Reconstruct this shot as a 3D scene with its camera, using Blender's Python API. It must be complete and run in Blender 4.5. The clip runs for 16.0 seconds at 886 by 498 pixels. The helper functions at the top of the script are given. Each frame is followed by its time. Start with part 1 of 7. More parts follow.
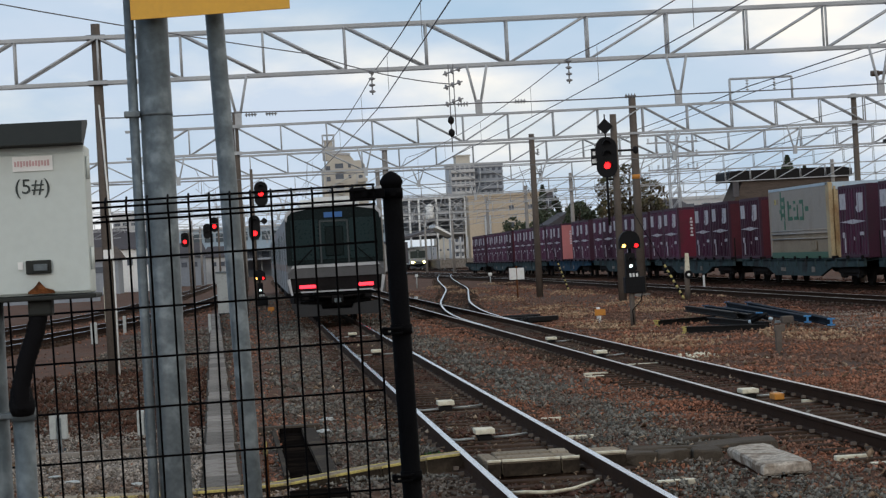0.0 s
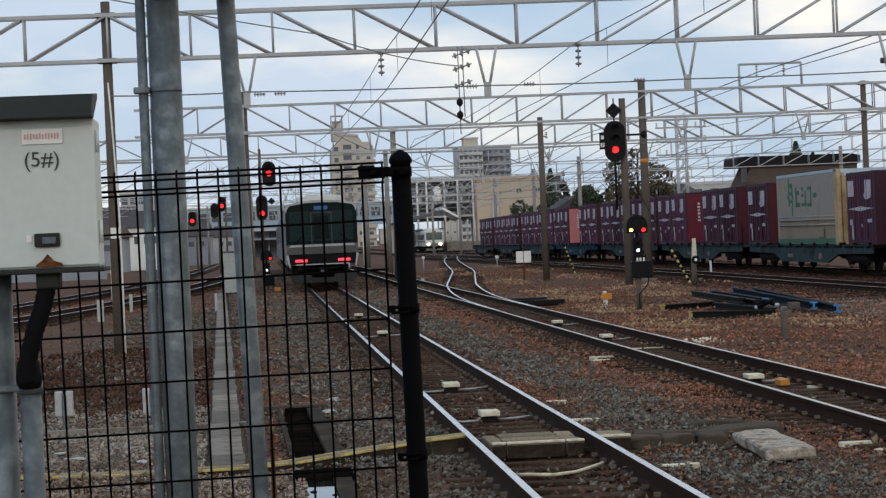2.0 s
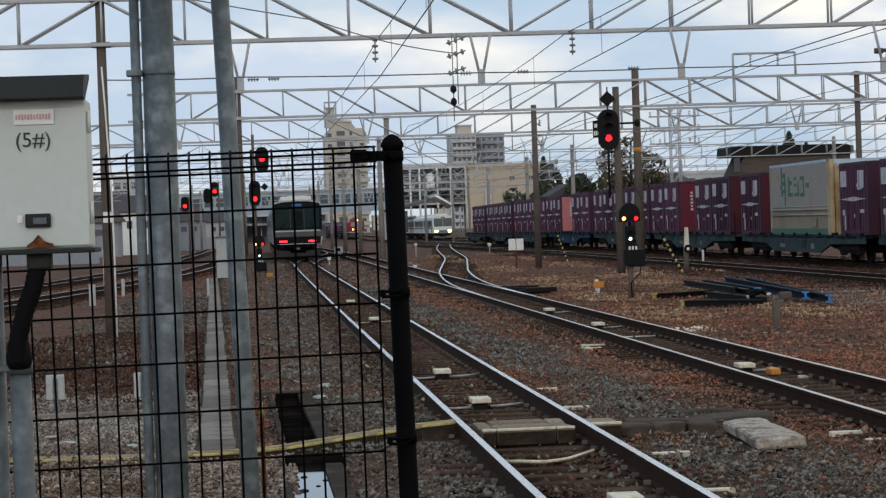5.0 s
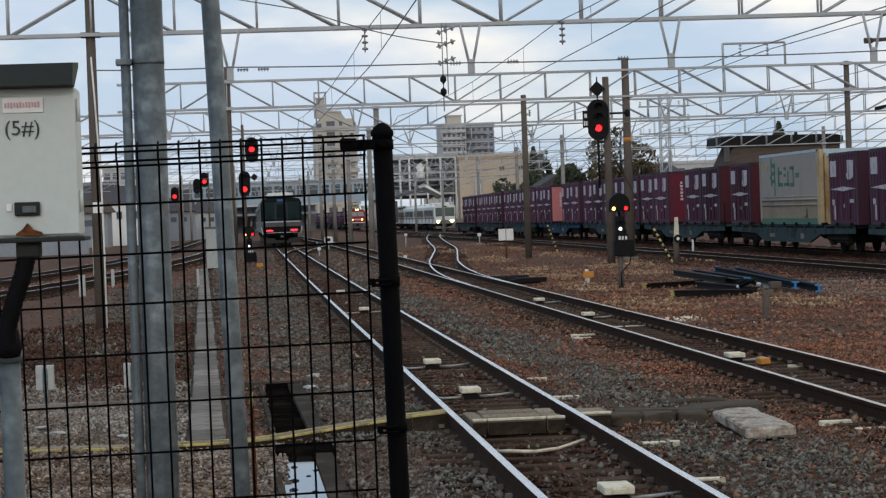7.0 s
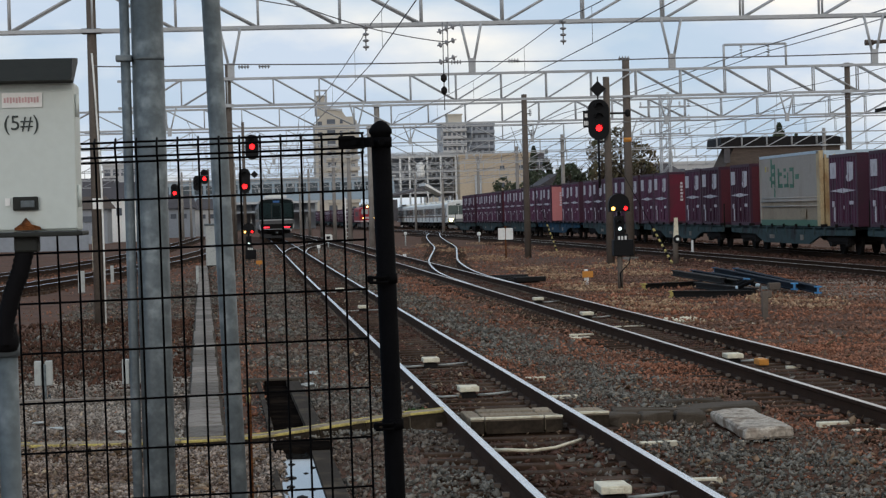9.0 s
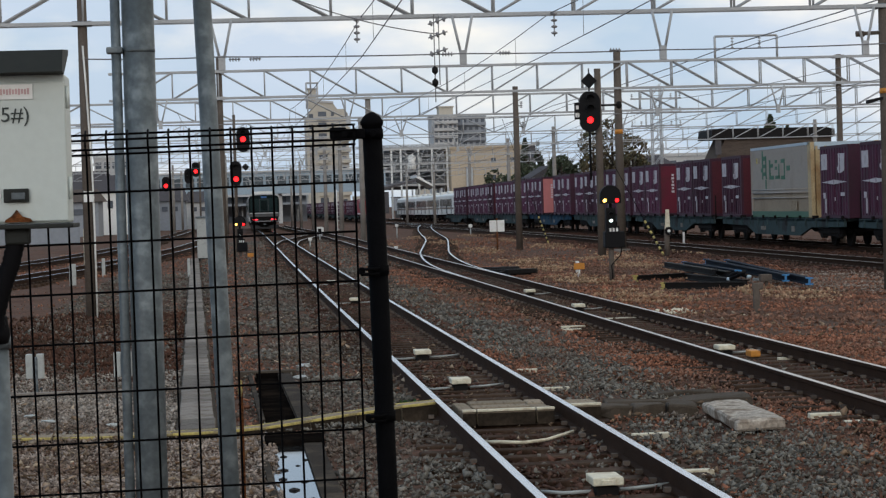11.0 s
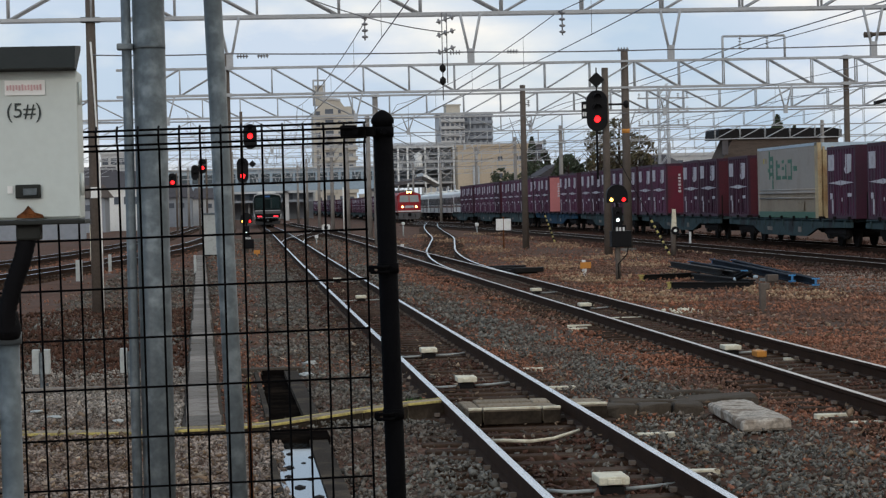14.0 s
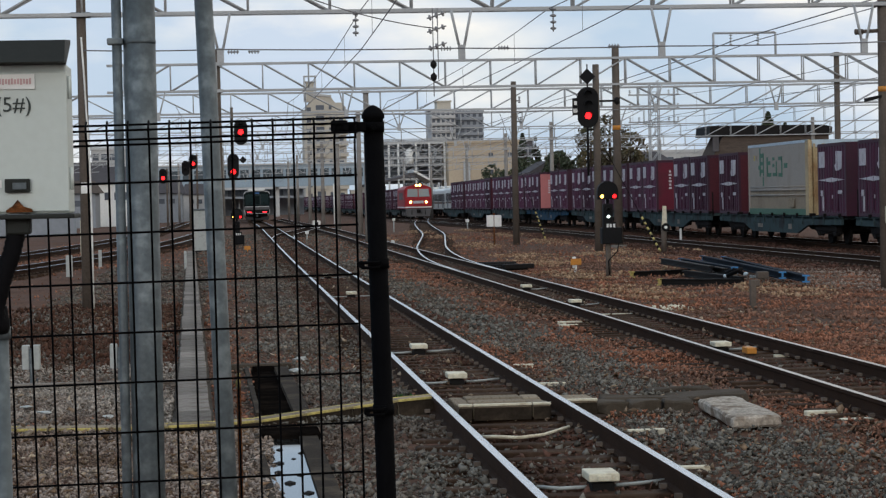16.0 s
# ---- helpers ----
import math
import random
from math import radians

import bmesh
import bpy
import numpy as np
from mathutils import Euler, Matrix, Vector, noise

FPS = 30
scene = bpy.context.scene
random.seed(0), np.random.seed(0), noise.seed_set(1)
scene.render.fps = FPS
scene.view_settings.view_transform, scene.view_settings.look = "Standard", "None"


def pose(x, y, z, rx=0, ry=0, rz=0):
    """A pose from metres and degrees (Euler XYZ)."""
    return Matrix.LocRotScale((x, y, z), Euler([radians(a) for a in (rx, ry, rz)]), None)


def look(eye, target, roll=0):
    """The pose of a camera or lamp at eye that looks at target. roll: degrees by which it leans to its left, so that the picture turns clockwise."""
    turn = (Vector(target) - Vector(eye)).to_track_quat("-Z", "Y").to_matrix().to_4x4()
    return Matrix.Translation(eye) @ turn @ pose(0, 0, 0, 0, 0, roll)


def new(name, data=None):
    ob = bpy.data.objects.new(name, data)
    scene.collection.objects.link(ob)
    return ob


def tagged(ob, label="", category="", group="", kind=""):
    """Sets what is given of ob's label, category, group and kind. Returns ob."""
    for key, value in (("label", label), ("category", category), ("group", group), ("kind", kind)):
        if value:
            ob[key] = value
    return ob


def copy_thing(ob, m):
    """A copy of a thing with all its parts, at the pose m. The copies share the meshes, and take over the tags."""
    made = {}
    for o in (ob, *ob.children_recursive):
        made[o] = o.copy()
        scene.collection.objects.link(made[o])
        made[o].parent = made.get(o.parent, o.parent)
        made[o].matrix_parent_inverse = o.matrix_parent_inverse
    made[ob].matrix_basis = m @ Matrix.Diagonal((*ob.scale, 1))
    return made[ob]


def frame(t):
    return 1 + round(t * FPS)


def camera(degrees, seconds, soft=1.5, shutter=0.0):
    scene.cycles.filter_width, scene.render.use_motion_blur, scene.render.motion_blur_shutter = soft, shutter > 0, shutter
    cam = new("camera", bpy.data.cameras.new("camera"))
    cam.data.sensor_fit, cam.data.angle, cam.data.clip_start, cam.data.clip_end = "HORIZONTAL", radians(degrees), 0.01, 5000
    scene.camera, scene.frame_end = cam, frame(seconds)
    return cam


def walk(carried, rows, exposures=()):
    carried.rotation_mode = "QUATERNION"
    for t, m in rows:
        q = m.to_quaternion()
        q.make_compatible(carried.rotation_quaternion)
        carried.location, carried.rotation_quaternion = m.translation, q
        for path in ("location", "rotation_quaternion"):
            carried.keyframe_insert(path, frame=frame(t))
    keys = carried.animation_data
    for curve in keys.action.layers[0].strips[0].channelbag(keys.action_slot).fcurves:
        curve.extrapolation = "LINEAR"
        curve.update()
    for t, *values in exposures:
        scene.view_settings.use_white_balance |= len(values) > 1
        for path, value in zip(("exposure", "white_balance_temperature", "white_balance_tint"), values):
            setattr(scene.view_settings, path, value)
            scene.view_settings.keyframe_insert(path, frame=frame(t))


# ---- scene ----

cam = camera(21.81, 16.0, soft=1.3)
walk(cam, [
    (0.0, pose(0.005, 0.008, 1.935, 90.098, 3.129, -4.705)),
    (0.5, pose(0.004, 0.002, 1.931, 89.959, 3.325, -4.561)),
    (1.0, pose(0.004, 0.002, 1.930, 89.772, 3.116, -4.472)),
    (1.5, pose(0.004, 0.002, 1.928, 89.692, 2.854, -4.489)),
    (2.0, pose(0.002, 0.010, 1.927, 89.667, 2.444, -4.530)),
    (2.5, pose(-0.001, 0.003, 1.926, 89.658, 2.153, -4.563)),
    (3.0, pose(0.000, 0.003, 1.923, 89.587, 2.047, -4.596)),
    (3.5, pose(-0.000, 0.003, 1.923, 89.541, 2.014, -4.572)),
    (4.0, pose(0.002, 0.001, 1.923, 89.481, 1.888, -4.580)),
    (6.5, pose(0.006, 0.012, 1.917, 89.143, 2.159, -4.938)),
    (7.0, pose(0.005, 0.010, 1.917, 89.089, 2.027, -4.962)),
    (7.5, pose(0.004, 0.009, 1.916, 89.054, 1.833, -4.901)),
    (8.0, pose(0.006, -0.001, 1.915, 89.049, 1.684, -4.920)),
    (8.5, pose(0.007, 0.006, 1.915, 89.074, 1.676, -4.902)),
    (9.0, pose(0.009, -0.006, 1.915, 89.059, 1.597, -4.964)),
    (11.5, pose(0.009, 0.002, 1.913, 88.784, 1.711, -5.243)),
    (12.0, pose(0.006, -0.003, 1.914, 88.714, 1.633, -5.334)),
    (12.5, pose(0.009, -0.007, 1.911, 88.691, 1.738, -5.220)),
    (13.0, pose(0.008, -0.003, 1.912, 88.694, 1.706, -5.123)),
    (13.5, pose(0.002, 0.004, 1.915, 88.742, 1.399, -5.064)),
    (14.0, pose(0.000, 0.001, 1.914, 88.819, 1.343, -5.020)),
    (14.5, pose(0.000, 0.000, 1.914, 88.866, 1.303, -5.020)),
    (15.0, pose(-0.001, -0.001, 1.914, 88.838, 1.176, -5.141)),
    (15.5, pose(0.000, 0.009, 1.913, 88.749, 1.212, -5.231)),
    (16.0, pose(0.001, 0.008, 1.912, 88.722, 1.221, -5.254)),])

# ---- sky and light ----
world = bpy.data.worlds.new("world")
scene.world = world
world.use_nodes = True
wn, wl = world.node_tree.nodes, world.node_tree.links
wn.clear()
w_out = wn.new("ShaderNodeOutputWorld")
w_bg = wn.new("ShaderNodeBackground")
w_sky = wn.new("ShaderNodeTexSky")
w_sky.sky_type = "NISHITA"
w_sky.sun_disc = False
w_sky.sun_elevation, w_sky.sun_rotation = radians(18), radians(207)
w_sky.dust_density = 1.5
w_tc = wn.new("ShaderNodeTexCoord")
w_map = wn.new("ShaderNodeMapping")
w_map.inputs["Scale"].default_value = (4.2, 4.2, 10.0)
w_map.inputs["Location"].default_value = (1.3, 0.4, 0.55)
w_noise = wn.new("ShaderNodeTexNoise")
w_noise.inputs["Scale"].default_value = 1.7
w_noise.inputs["Detail"].default_value = 7
w_noise.inputs["Roughness"].default_value = 0.48
w_ramp = wn.new("ShaderNodeValToRGB")
w_ramp.color_ramp.elements[0].position, w_ramp.color_ramp.elements[1].position = 0.30, 0.58
w_noise2 = wn.new("ShaderNodeTexNoise")
w_noise2.inputs["Scale"].default_value = 2.6
w_noise2.inputs["Detail"].default_value = 6
w_noise2.inputs["Roughness"].default_value = 0.5
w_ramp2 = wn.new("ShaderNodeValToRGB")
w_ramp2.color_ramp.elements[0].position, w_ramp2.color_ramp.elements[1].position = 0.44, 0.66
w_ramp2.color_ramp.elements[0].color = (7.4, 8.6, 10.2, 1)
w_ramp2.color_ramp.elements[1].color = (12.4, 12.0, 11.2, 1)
w_mix = wn.new("ShaderNodeMixRGB")
w_haze = wn.new("ShaderNodeMixRGB")
w_haze.inputs[0].default_value = 0.75
w_haze.inputs[2].default_value = (5.2, 7.5, 10.3, 1)
wl.new(w_tc.outputs["Generated"], w_map.inputs["Vector"])
wl.new(w_map.outputs[0], w_noise.inputs["Vector"])
wl.new(w_map.outputs[0], w_noise2.inputs["Vector"])
w_cover = wn.new("ShaderNodeMath")
w_cover.operation = "MULTIPLY_ADD"
w_cover.inputs[1].default_value = 0.38
wl.new(w_noise.outputs["Fac"], w_cover.inputs[2])
wl.new(w_cover.outputs[0], w_ramp.inputs[0])
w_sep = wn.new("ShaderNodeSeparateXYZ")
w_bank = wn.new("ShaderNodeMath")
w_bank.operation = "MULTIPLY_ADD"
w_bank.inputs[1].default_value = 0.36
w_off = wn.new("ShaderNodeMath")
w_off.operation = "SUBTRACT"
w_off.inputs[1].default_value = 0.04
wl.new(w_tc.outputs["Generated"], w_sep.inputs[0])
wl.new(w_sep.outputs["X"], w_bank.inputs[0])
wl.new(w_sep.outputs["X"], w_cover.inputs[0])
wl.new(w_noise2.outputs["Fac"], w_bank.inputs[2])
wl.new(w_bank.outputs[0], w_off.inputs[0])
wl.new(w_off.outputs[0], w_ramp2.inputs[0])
wl.new(w_sky.outputs[0], w_haze.inputs[1])
wl.new(w_ramp.outputs[0], w_mix.inputs[0])
wl.new(w_haze.outputs[0], w_mix.inputs[1])
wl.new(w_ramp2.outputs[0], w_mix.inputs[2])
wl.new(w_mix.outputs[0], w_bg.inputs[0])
w_bg.inputs[1].default_value = 0.084
wl.new(w_bg.outputs[0], w_out.inputs[0])

sun_data = bpy.data.lights.new("sun", "SUN")
sun_data.energy, sun_data.angle, sun_data.color = 0.75, radians(16), (1.0, 0.92, 0.82)
sun = new("sun", sun_data)
sun.matrix_world = look((-30, -60, 22), (0, 0, 0))
scene.view_settings.exposure = 0.0


# ---- materials ----
def mat(name, color, rough=0.7, metal=0.0, var=0.25, scale=6.0, bump=0.15, fine=60.0, second=None, amount=0.5,
        glow=None, power=0.0, spec=0.5, per_object=0.0, per_island=0.0, stretch=(1, 1, 1)):
    """A surface with coarse and fine variation, an optional second colour in patches, and relief."""
    m = bpy.data.materials.new(name)
    m.use_nodes = True
    n, l = m.node_tree.nodes, m.node_tree.links
    b = n["Principled BSDF"]
    b.inputs["Roughness"].default_value, b.inputs["Metallic"].default_value = rough, metal
    if glow:
        b.inputs["Base Color"].default_value = (*color, 1)
        b.inputs["Emission Color"].default_value = (*glow, 1)
        b.inputs["Emission Strength"].default_value = power
        return m
    b.inputs["Specular IOR Level"].default_value = min(spec, 0.08) if rough >= 0.8 else spec
    tc = n.new("ShaderNodeTexCoord")
    mp = n.new("ShaderNodeMapping")
    mp.inputs["Scale"].default_value = stretch
    l.new(tc.outputs["Object"], mp.inputs["Vector"])
    big, small = n.new("ShaderNodeTexNoise"), n.new("ShaderNodeTexNoise")
    big.inputs["Scale"].default_value, big.inputs["Detail"].default_value = scale, 4
    small.inputs["Scale"].default_value, small.inputs["Detail"].default_value = fine, 3
    for t in (big, small):
        l.new(mp.outputs[0], t.inputs["Vector"])
    base = n.new("ShaderNodeMixRGB")
    base.inputs[1].default_value = (*color, 1)
    base.inputs[2].default_value = (*(second or color), 1)
    ramp = n.new("ShaderNodeValToRGB")
    ramp.color_ramp.elements[0].position = 0.62 - 0.3 * amount
    ramp.color_ramp.elements[1].position = 0.78 - 0.3 * amount
    l.new(big.outputs["Fac"], ramp.inputs[0])
    l.new(ramp.outputs[0], base.inputs[0])
    add = n.new("ShaderNodeMath")
    add.operation = "ADD"
    l.new(big.outputs["Fac"], add.inputs[0])
    l.new(small.outputs["Fac"], add.inputs[1])
    last = add.outputs[0]
    for source, weight in (("obj", per_object), ("isl", per_island)):
        if weight:
            info = n.new("ShaderNodeObjectInfo" if source == "obj" else "ShaderNodeNewGeometry")
            k = n.new("ShaderNodeMath")
            k.operation = "MULTIPLY_ADD"
            k.inputs[1].default_value = weight
            l.new(info.outputs["Random" if source == "obj" else "Random Per Island"], k.inputs[0])
            l.new(last, k.inputs[2])
            last = k.outputs[0]
    mr = n.new("ShaderNodeMapRange")
    mr.inputs[1].default_value, mr.inputs[2].default_value = 0.6, 1.4 + per_object + per_island
    mr.inputs[3].default_value, mr.inputs[4].default_value = 1 - var, 1 + var
    l.new(last, mr.inputs[0])
    mul = n.new("ShaderNodeVectorMath")
    mul.operation = "SCALE"
    l.new(base.outputs[0], mul.inputs[0])
    l.new(mr.outputs[0], mul.inputs["Scale"])
    l.new(mul.outputs[0], b.inputs["Base Color"])
    rr = n.new("ShaderNodeMapRange")
    rr.inputs[3].default_value, rr.inputs[4].default_value = max(0.03, rough - 0.12), min(1, rough + 0.12)
    l.new(small.outputs["Fac"], rr.inputs[0])
    l.new(rr.outputs[0], b.inputs["Roughness"])
    if bump:
        bp = n.new("ShaderNodeBump")
        bp.inputs["Strength"].default_value = bump
        bp.inputs["Distance"].default_value = 0.02
        l.new(small.outputs["Fac"], bp.inputs["Height"])
        l.new(bp.outputs[0], b.inputs["Normal"])
    return m


M = {}
M["ground"] = mat("ground", (0.105, 0.056, 0.038), 0.95, 0, 0.75, 0.35, 0.9, 9, (0.062, 0.043, 0.034), 0.45)
M["stone_brown"] = mat("stone_brown", (0.285, 0.128, 0.080), 0.95, 0, 0.8, 0.22, 0.3, 30, (0.165, 0.096, 0.070), 0.6, per_island=1.6)
M["stone_grey"] = mat("stone_grey", (0.150, 0.142, 0.124), 0.92, 0, 0.85, 0.4, 0.3, 30, (0.112, 0.088, 0.072), 0.5, per_island=1.5)
M["rail_side"] = mat("rail_side", (0.030, 0.016, 0.010), 0.88, 0.0, 0.4, 3, 0.2, 40)
M["rail_top"] = mat("rail_top", (0.62, 0.63, 0.65), 0.22, 1.0, 0.1, 2, 0.0, 30)
M["rail_dull"] = mat("rail_dull", (0.42, 0.38, 0.35), 0.32, 1.0, 0.25, 2, 0.0, 30)
M["sleeper"] = mat("sleeper", (0.045, 0.027, 0.018), 0.92, 0, 0.5, 4, 0.4, 30, (0.07, 0.048, 0.035), 0.4, per_object=0.8)
M["clip"] = mat("clip", (0.115, 0.092, 0.076), 0.8, 0.0, 0.6, 8, 0.1, 60, per_island=1.2)
M["concrete"] = mat("concrete", (0.205, 0.185, 0.165), 0.92, 0, 0.6, 3.5, 0.35, 40, (0.11, 0.09, 0.075), 0.55, per_object=0.9)
M["concrete_dark"] = mat("concrete_dark", (0.075, 0.062, 0.05), 0.92, 0, 0.4, 2.5, 0.3, 40, (0.05, 0.04, 0.03), 0.5, per_object=0.5)
M["concrete_pole"] = mat("concrete_pole", (0.118, 0.098, 0.083), 0.9, 0, 0.3, 1.2, 0.15, 25, (0.085, 0.070, 0.060), 0.5)
# Paler than concrete_pole: distance haze is put into the colour.
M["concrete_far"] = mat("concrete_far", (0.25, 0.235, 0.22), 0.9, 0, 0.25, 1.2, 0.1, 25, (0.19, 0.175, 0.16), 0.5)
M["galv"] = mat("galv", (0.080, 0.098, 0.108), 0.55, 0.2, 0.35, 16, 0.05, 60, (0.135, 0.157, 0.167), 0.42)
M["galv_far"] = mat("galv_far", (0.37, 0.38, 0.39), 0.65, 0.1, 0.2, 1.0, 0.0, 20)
M["fence_paint"] = mat("fence_paint", (0.0035, 0.0035, 0.004), 0.7, 0.0, 0.3, 20, 0.1, 120, spec=0.02)
M["box_paint"] = mat("box_paint", (0.49, 0.535, 0.51), 0.5, 0, 0.06, 3, 0.02, 60, (0.455, 0.495, 0.47), 0.4)
M["box_dark"] = mat("box_dark", (0.018, 0.020, 0.018), 0.6, 0, 0.2, 6, 0.05, 60, spec=0.2)
M["rust"] = mat("rust", (0.17, 0.062, 0.022), 0.9, 0.1, 0.6, 30, 0.5, 90, (0.05, 0.022, 0.012), 0.5)
M["rubber"] = mat("rubber", (0.006, 0.006, 0.007), 0.75, 0, 0.2, 20, 0.1, 80, spec=0.06)
M["white"] = mat("white", (0.72, 0.72, 0.70), 0.55, 0, 0.08, 6, 0.03, 60, (0.60, 0.60, 0.57), 0.4)
M["red_ink"] = mat("red_ink", (0.56, 0.36, 0.36), 0.6, 0, 0.2, 6, 0.0, 60)
M["black_ink"] = mat("black_ink", (0.02, 0.03, 0.028), 0.6, 0, 0.1, 6, 0.0, 60)
M["yellow_sign"] = mat("yellow_sign", (0.62, 0.33, 0.03), 0.5, 0, 0.08, 4, 0.02, 60)
M["yellow"] = mat("yellow", (0.50, 0.41, 0.14), 0.85, 0, 0.5, 9, 0.1, 60, (0.20, 0.165, 0.085), 0.6)
M["orange"] = mat("orange", (0.52, 0.21, 0.025), 0.65, 0, 0.3, 9, 0.05, 60, (0.34, 0.13, 0.03), 0.4)
M["plank"] = mat("plank", (0.26, 0.215, 0.16), 0.92, 0, 0.45, 5, 0.4, 30, (0.15, 0.12, 0.085), 0.45, per_object=0.8, stretch=(6, 1, 6))
# Wet drain walls; also the walkway fronts, whose shade is in this dark colour.
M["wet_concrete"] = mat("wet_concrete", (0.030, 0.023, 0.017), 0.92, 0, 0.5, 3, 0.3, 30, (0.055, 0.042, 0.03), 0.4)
M["grey_case"] = mat("grey_case", (0.36, 0.38, 0.37), 0.6, 0, 0.15, 8, 0.05, 60, (0.28, 0.29, 0.28), 0.4)
M["cream"] = mat("cream", (0.62, 0.58, 0.45), 0.6, 0, 0.2, 8, 0.1, 60, (0.42, 0.36, 0.26), 0.35)
M["signal_black"] = mat("signal_black", (0.006, 0.006, 0.007), 0.6, 0, 0.2, 6, 0.03, 60, spec=0.15)
M["red_light"] = mat("red_light", (0.5, 0.01, 0.01), glow=(1.0, 0.012, 0.015), power=4)
M["amber_light"] = mat("amber_light", (0.5, 0.3, 0.02), glow=(1.0, 0.55, 0.10), power=7)
M["white_light"] = mat("white_light", (0.7, 0.8, 0.8), glow=(0.8, 1.0, 0.98), power=3)
M["head_light"] = mat("head_light", (0.9, 0.9, 0.5), glow=(1.0, 0.80, 0.22), power=22)
M["loco_light"] = mat("loco_light", (0.9, 0.7, 0.3), glow=(1.0, 0.62, 0.16), power=8)
M["tail_light"] = mat("tail_light", (0.5, 0.01, 0.02), glow=(1.0, 0.03, 0.05), power=3)
M["steel_blue"] = mat("steel_blue", (0.014, 0.02, 0.03), 0.85, 0.0, 0.3, 4, 0.1, 40)
M["blue_paint"] = mat("blue_paint", (0.035, 0.19, 0.42), 0.6, 0, 0.3, 8, 0.05, 60)
M["black_steel"] = mat("black_steel", (0.010, 0.009, 0.009), 0.75, 0.1, 0.35, 4, 0.2, 40, spec=0.2)
M["insulator"] = mat("insulator", (0.20, 0.20, 0.21), 0.5, 0, 0.2, 8, 0.0, 60)
M["wire"] = mat("wire", (0.17, 0.17, 0.18), 0.7, 0.2, 0.2, 2, 0.0, 10)
# rolling stock
M["train_silver"] = mat("train_silver", (0.125, 0.13, 0.137), 0.45, 0.3, 0.3, 1.2, 0.03, 25)
M["train_white"] = mat("train_white", (0.64, 0.65, 0.63), 0.45, 0.0, 0.15, 1.5, 0.02, 30)
M["train_glass"] = mat("train_glass", (0.005, 0.016, 0.017), 0.3, 0, 0.25, 1.2, 0.0, 20, spec=0.2)
M["train_cab"] = mat("train_cab", (0.005, 0.010, 0.010), 0.25, 0, 0.2, 1.5, 0.0, 20, spec=0.12)
M["head_glass"] = mat("head_glass", (0.10, 0.125, 0.115), 0.12, 0, 0.2, 1.2, 0.0, 20)
M["cab_frame"] = mat("cab_frame", (0.022, 0.030, 0.032), 0.5, 0, 0.2, 1.5, 0.0, 20)
M["cab_grey"] = mat("cab_grey", (0.060, 0.060, 0.062), 0.55, 0.1, 0.3, 2.0, 0.03, 30)
M["train_under"] = mat("train_under", (0.010, 0.009, 0.009), 0.85, 0.0, 0.4, 2, 0.2, 20, spec=0.2)
M["train_brown"] = mat("train_brown", (0.13, 0.06, 0.035), 0.5, 0.1, 0.1, 1.5, 0.0, 30)
M["blind_blue"] = mat("blind_blue", (0.02, 0.07, 0.2), glow=(0.06, 0.24, 0.6), power=0.10)
M["plough_grey"] = mat("plough_grey", (0.028, 0.028, 0.029), 0.75, 0.0, 0.2, 1.5, 0.02, 30, spec=0.2)
M["train_edge"] = mat("train_edge", (0.36, 0.365, 0.375), 0.45, 0.2, 0.3, 2.0, 0.02, 30)
M["loco_red"] = mat("loco_red", (0.27, 0.010, 0.016), 0.5, 0.0, 0.2, 1.5, 0.02, 30, spec=0.3)
# Pale base: the sky's whitish reflection is put into the windscreen's colour.
M["loco_glass"] = mat("loco_glass", (0.20, 0.21, 0.21), 0.12, 0, 0.15, 1.0, 0.0, 10)
M["loco_grey"] = mat("loco_grey", (0.075, 0.072, 0.075), 0.6, 0.1, 0.2, 1.5, 0.02, 30)
M["cont_purple"] = mat("cont_purple", (0.076, 0.023, 0.050), 0.6, 0.0, 0.5, 0.9, 0.05, 18, (0.050, 0.021, 0.036), 0.5, per_object=1.0, spec=0.25)
M["cont_purple_dark"] = mat("cont_purple_dark", (0.042, 0.011, 0.025), 0.6, 0.0, 0.3, 0.9, 0.05, 18, (0.032, 0.012, 0.022), 0.45, spec=0.25)
M["cont_red"] = mat("cont_red", (0.095, 0.007, 0.020), 0.55, 0.0, 0.25, 0.9, 0.05, 18, (0.065, 0.010, 0.018), 0.45, per_object=0.5, spec=0.25)
M["cont_maroon"] = mat("cont_maroon", (0.06, 0.009, 0.016), 0.6, 0, 0.3, 0.9, 0.05, 18, spec=0.25)
M["slab_stone"] = mat("slab_stone", (0.42, 0.375, 0.32), 0.92, 0, 0.7, 4.0, 0.7, 25, (0.14, 0.108, 0.083), 0.55)
M["cont_pink"] = mat("cont_pink", (0.38, 0.12, 0.12), 0.6, 0, 0.2, 0.9, 0.05, 18)
M["cont_beige"] = mat("cont_beige", (0.285, 0.257, 0.228), 0.6, 0.0, 0.2, 0.8, 0.03, 18, (0.235, 0.205, 0.178), 0.45, spec=0.2)
M["cont_tan"] = mat("cont_tan", (0.255, 0.205, 0.15), 0.65, 0.0, 0.3, 0.9, 0.03, 18, (0.18, 0.14, 0.10), 0.45, spec=0.2)
M["cont_yellow"] = mat("cont_yellow", (0.40, 0.31, 0.18), 0.6, 0, 0.3, 0.9, 0.03, 18, (0.25, 0.16, 0.08), 0.4, spec=0.3)
M["cont_green"] = mat("cont_green", (0.03, 0.10, 0.06), 0.55, 0, 0.2, 0.9, 0.03, 18)
M["logo_green"] = mat("logo_green", (0.013, 0.11, 0.06), 0.55, 0, 0.2, 2, 0.0, 30)
